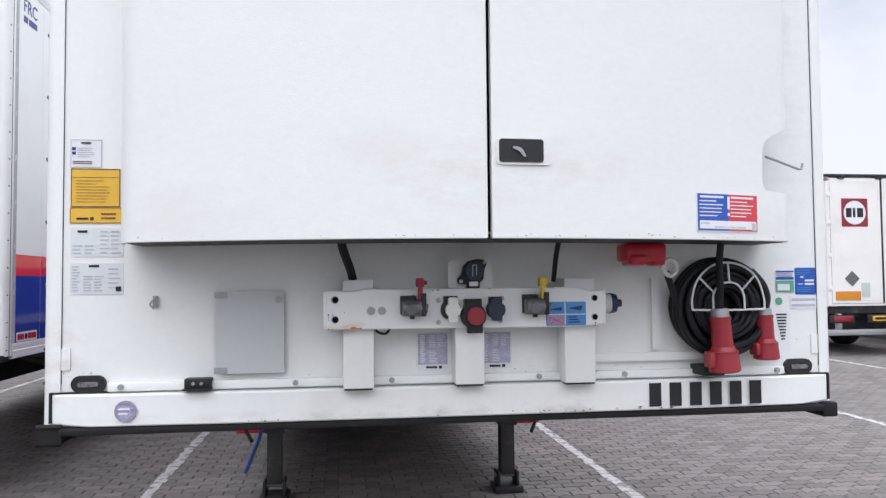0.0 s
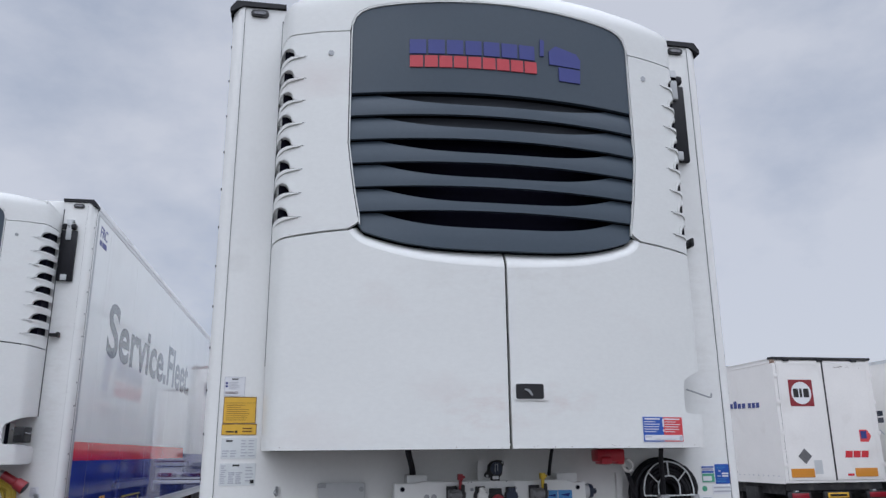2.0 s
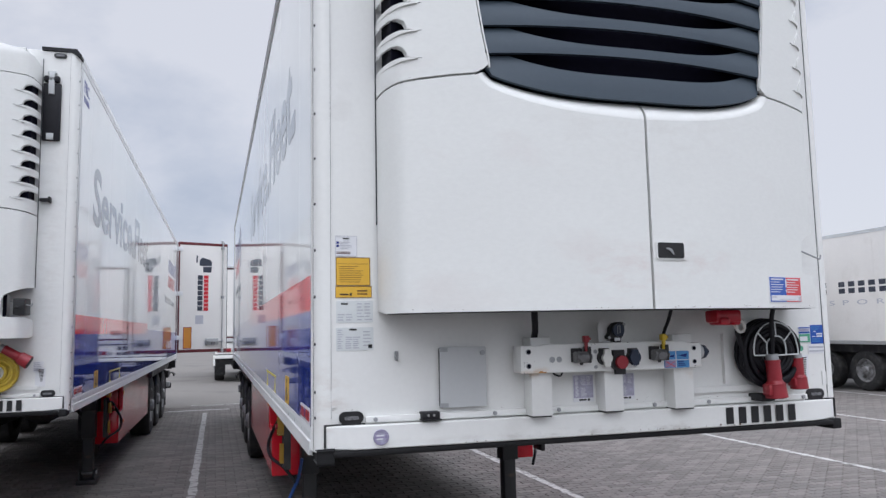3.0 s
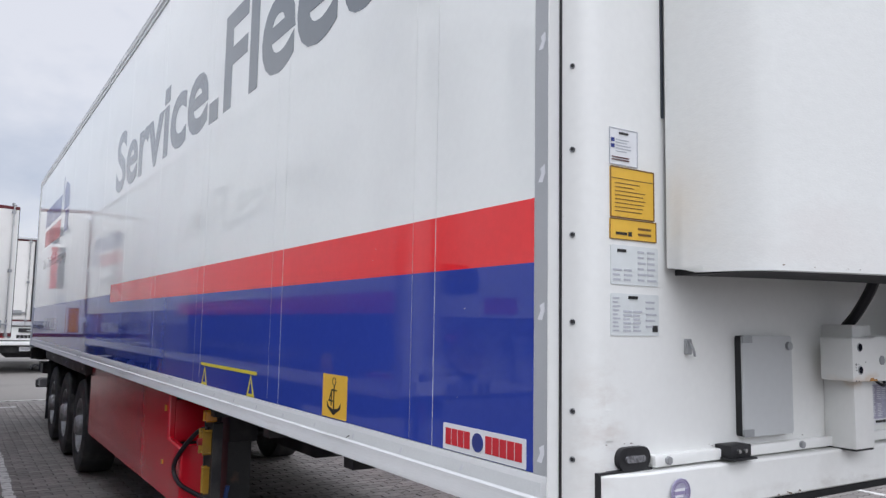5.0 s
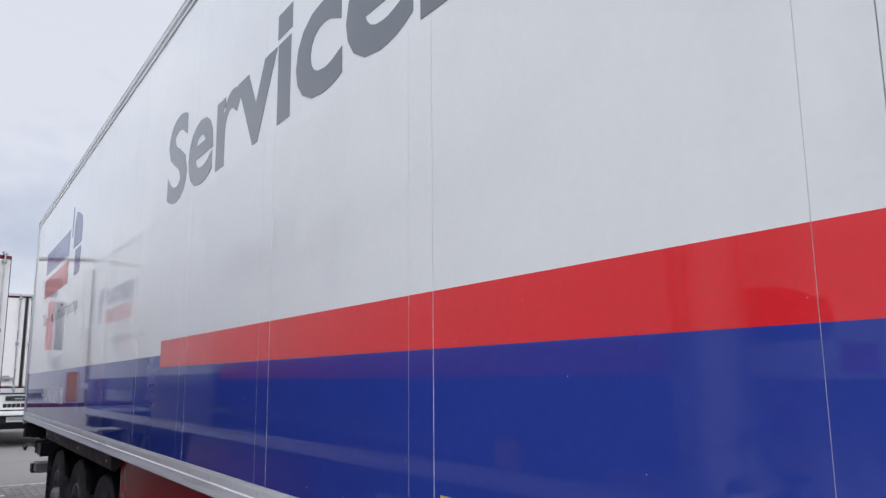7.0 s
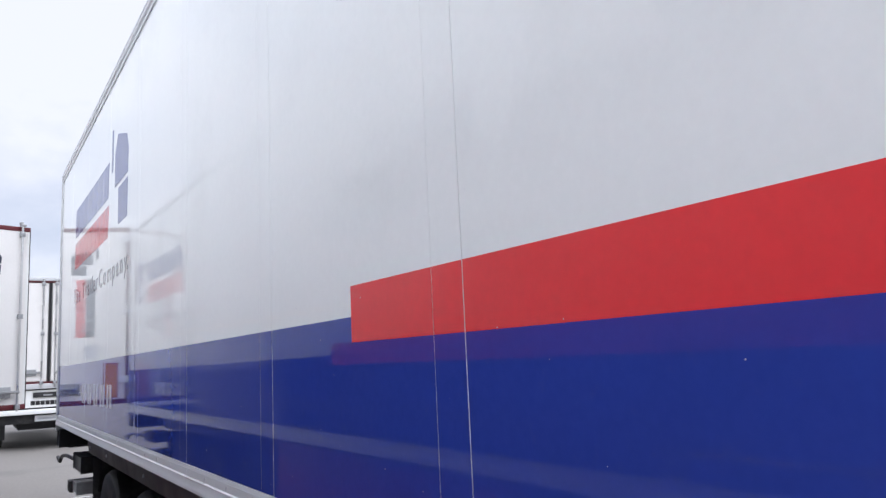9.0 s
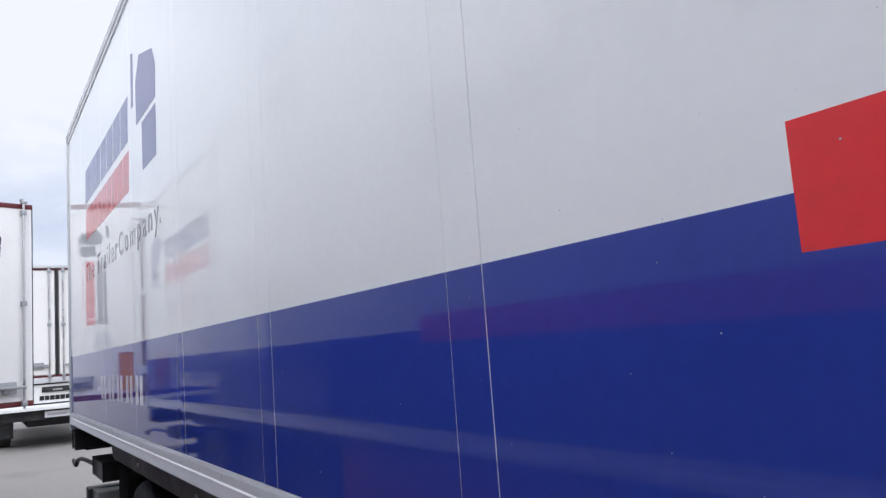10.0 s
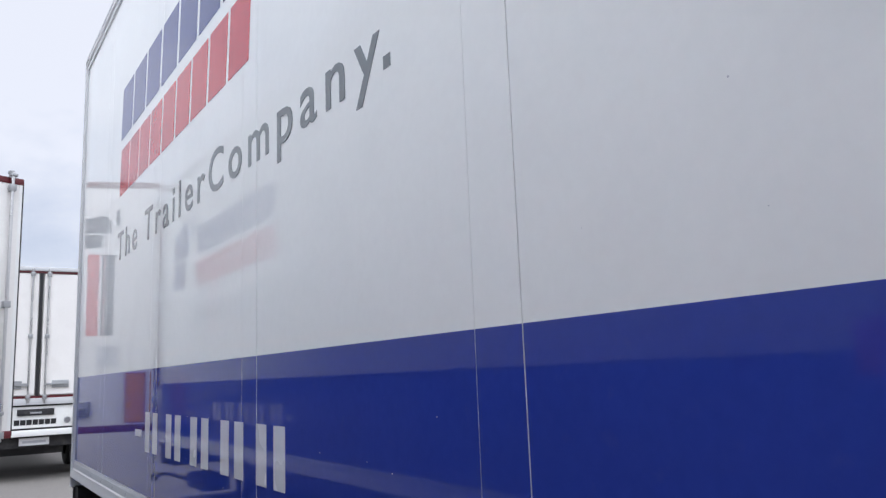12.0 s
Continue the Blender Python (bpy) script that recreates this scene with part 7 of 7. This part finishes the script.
def haulier_trailer():
    """The white trailer further on, whose left flank is in view."""
    t = new("haulage_trailer")
    tagged(t, "white haulage trailer with dark slate company blocks on its flank", "trailer", group="parked trailers")
    x0, y0, y1, z0, z1 = 13.70, 7.6, 21.2, 1.18, 3.95
    fs = wall_frame((x0, 0, 0), (-1, 0, 0))
    part("body", boxes((x0 + 0.008, x0 + 2.54, y0, y1, z0, z1), bevel=0.02), "old_white", t, "white box body")
    part("side_rail", boxes((x0 - 0.008, x0 + 0.02, y0, y1, z0 - 0.03, z0 + 0.06), (x0 - 0.006, x0 + 0.03, y0, y1, z1 - 0.06, z1 + 0.025)), "alu", t, "aluminium edge rails")
    for k in range(7):
        part("side_panel", boxes((x0, x0 + 0.0075, y0 + 0.02 + 1.94 * k, y0 + 0.02 + 1.94 * k + 1.936, z0 + 0.062, z1 - 0.062)), "old_white", t)
    blocks = []
    for a, n in ((13.95, 3), (12.62, 6)):
        for k in range(n):
            u = -a + 0.40 * k * (0.78 if n > 3 else 0.9)
            blocks.append(rect(u, 2.43, u + 0.20, 2.56))
            blocks.append(rect(u, 2.60, u + 0.20, 2.73))
    blocks_of("company_block", fs, blocks, 0.0, 0.003, "print_slate", t, "dark slate company name block")
    spell("trade_letter", "T R A N S P O R T", 4.30, 0.12, fs, (-15.05, 2.14), 0.0, 0.003, "print_grey", t, "small spaced grey letter on the flank", gap=1.25)
    part("underframe", boxes((x0 + 0.12, x0 + 2.4, y0 + 0.2, y1, 0.95, z0), (x0 + 0.7, x0 + 1.8, y0 + 0.5, y1, 0.5, 0.95)), "frame", t)
    part("under_flank", boxes((x0 + 0.35, x0 + 0.40, y0 + 0.4, y1, 0.25, 1.0)), "black", t)
    for xw, s in ((x0 + 0.10, -1), (x0 + 2.45, 1)):
        for yw in (10.75, 12.06, 13.37):
            wheel("wheel", t, xw, yw, 0.502, s, WHEELS)
    part("under_tag", boxes((x0 + 0.30, x0 + 0.348, 9.55, 9.75, 0.62, 0.75)), "label_white", t)
    return t


def warehouse(x0, x1, y0, y1, height, label):
    """A plain metal hall on the edge of the yard."""
    t = new("warehouse")
    tagged(t, label, "building")
    part("wall", boxes((x0, x1, y0, y1, -0.01, height - 0.5)), "warehouse", t, "grey clad wall")
    part("roof", boxes((x0 - 0.3, x1 + 0.3, y0 - 0.3, y1 + 0.3, height - 0.5, height), bevel=0.05), "frame_grey", t, "flat dark grey roof edge")
    return t


worn_box_trailer()
haulier_trailer()
warehouse(28.0, 58.0, 70.0, 95.0, 10.45, "low grey metal warehouse far behind the parked trailers")
# unseen hall, added to block low western sky and darken reflections
warehouse(-52.0, -27.0, -45.0, 70.0, 8.5, "unseen long grey hall added to block low light from the west")

# ---- ground ----
bm = bmesh.new()
size = 600.0
xs = [-size, -30, -9, 20, 32, size]
ys = [-size, -12, 16.2, 40, size]
grid = [[bm.verts.new((x, y, -0.012)) for x in xs] for y in ys]
for j in range(len(ys) - 1):
    for i in range(len(xs) - 1):
        f = bm.faces.new((grid[j][i], grid[j][i + 1], grid[j + 1][i + 1], grid[j + 1][i]))
        f.material_index = 1 if ys[j] >= 16.2 else 0
tagged(part("ground", bm, "joint", None, "sandy ground of the yard, concrete towards the rear", smooth=False, extra=("concrete",)), category="ground", kind="structure")


def bay_line(x, y0, y1, lean=0.0, width=0.092):
    """A painted line, broken where the paver joints cross it."""
    bm = bmesh.new()
    y, k = y0, 0
    rng = random.Random(int(x * 10))
    while y < y1:
        h = 0.107
        a = x + lean * (y - y0)
        z = 0.0042
        w0, w1 = width / 2 + rng.uniform(-0.012, 0.01), width / 2 + rng.uniform(-0.012, 0.01)
        pts = [(a - w0, y), (a, y + 0.018), (a + w1, y), (a + w1, y + h - 0.006), (a, y + h + 0.012), (a - w0, y + h - 0.006)]
        lo = [bm.verts.new((p[0], p[1], 0.0005)) for p in pts]
        hi = [bm.verts.new((p[0], p[1], z)) for p in pts]
        bm.faces.new(hi)
        for i in range(6):
            bm.faces.new((lo[i], lo[(i + 1) % 6], hi[(i + 1) % 6], hi[i]))
        y += 0.1125
        k += 1
    bmesh.ops.recalc_face_normals(bm, faces=bm.faces)
    return tagged(part("bay_line", bm, "paint_line", None, "worn white painted parking line", smooth=False), category="road marking", kind="structure")


for x in (-9.45, -5.70, -1.93, 1.82, 5.66, 9.4, 13.1):
    bay_line(x, -0.4, 14.4, lean=0.004)


def cross_line(x0, x1, y, lean, width=0.13):
    bm = boxes((x0, x1, -width / 2, width / 2, -0.0115, 0.003))
    bmesh.ops.transform(bm, matrix=Matrix.Translation((0, y, 0)) @ Matrix.Rotation(lean, 4, "Z"), verts=bm.verts)
    return tagged(part("yard_line", bm, "paint_line", None, "worn white painted line across the yard", smooth=False), category="road marking", kind="structure")


cross_line(-3.2, -1.35, 15.2, 0.03)
cross_line(-2.2, -0.6, 16.4, 0.02, 0.09)

# pavers: zigzag blocks in running bond
PL, PW, ZZ = 0.225, 0.1125, 0.029
WAVE = [(0.0, 0.0), (0.25, ZZ), (0.5, 0.0), (0.75, ZZ), (1.0, 0.0)]


def paver_pts():
    g = 0.0046
    low = [(g + (PL - 2 * g) * a, g + b) for a, b in WAVE]
    top = [(g + (PL - 2 * g) * a, PW - g + b) for a, b in WAVE[::-1]]
    return low + top


def paver_mesh_data(cells, rng):
    base = np.array(paver_pts())
    cx, cy = base[:, 0].mean(), base[:, 1].mean()
    inner = (base - (cx, cy)) * (0.965, 0.93) + (cx, cy)
    n = len(base)
    verts, faces = [], []
    for x, y in cells:
        dz = rng.uniform(-0.0022, 0.0)
        tx, ty = rng.uniform(-0.006, 0.006), rng.uniform(-0.008, 0.008)
        k = len(verts)
        verts += [(x + p[0], y + p[1], -0.0125) for p in base]
        verts += [(x + p[0], y + p[1], -0.004 + dz) for p in base]
        verts += [(x + p[0], y + p[1], dz + tx * (p[0] - cx) + ty * (p[1] - cy)) for p in inner]
        for r in (0, 1):
            for i in range(n):
                j = (i + 1) % n
                faces.append((k + r * n + i, k + r * n + j, k + (r + 1) * n + j, k + (r + 1) * n + i))
        faces.append(tuple(range(k + 2 * n, k + 3 * n)))
    return verts, faces


NEAR = (1.98, 4.05, 2.75, 6.05)
rng = random.Random(11)
field, near = [], []
row = 0
y = -5.025
while y < 16.1:
    x = -7.4 + (PL / 2 if row % 2 else 0.0)
    while x < 19.2:
        if NEAR[0] <= x < NEAR[1] and NEAR[2] <= y < NEAR[3]:
            near.append((x, y))
        elif x < 12.9 or y < 12.5:
            field.append((x, y))
        x += PL
    y += PW
    row += 1
pavement = new("pavement")
tagged(pavement, "grey zigzag concrete block paving of the lorry park", "pavement", kind="structure")
v, f = paver_mesh_data(field, rng)
me = bpy.data.meshes.new("pavers")
me.from_pydata(v, [], f)
me.materials.append(M["paver"])
ob = new("pavers", me)
ob.parent = pavement
tagged(ob, "field of grey paving blocks", kind="stuff")
v, f = paver_mesh_data([(-PL / 2, -PW / 2)], rng)
me = bpy.data.meshes.new("paver")
me.from_pydata(v, [], f)
me.materials.append(M["paver_single"])
for x, y in near:
    ob = shared("paver", me, pavement, (x + PL / 2, y + PW / 2, rng.uniform(-0.001, 0.0005)))
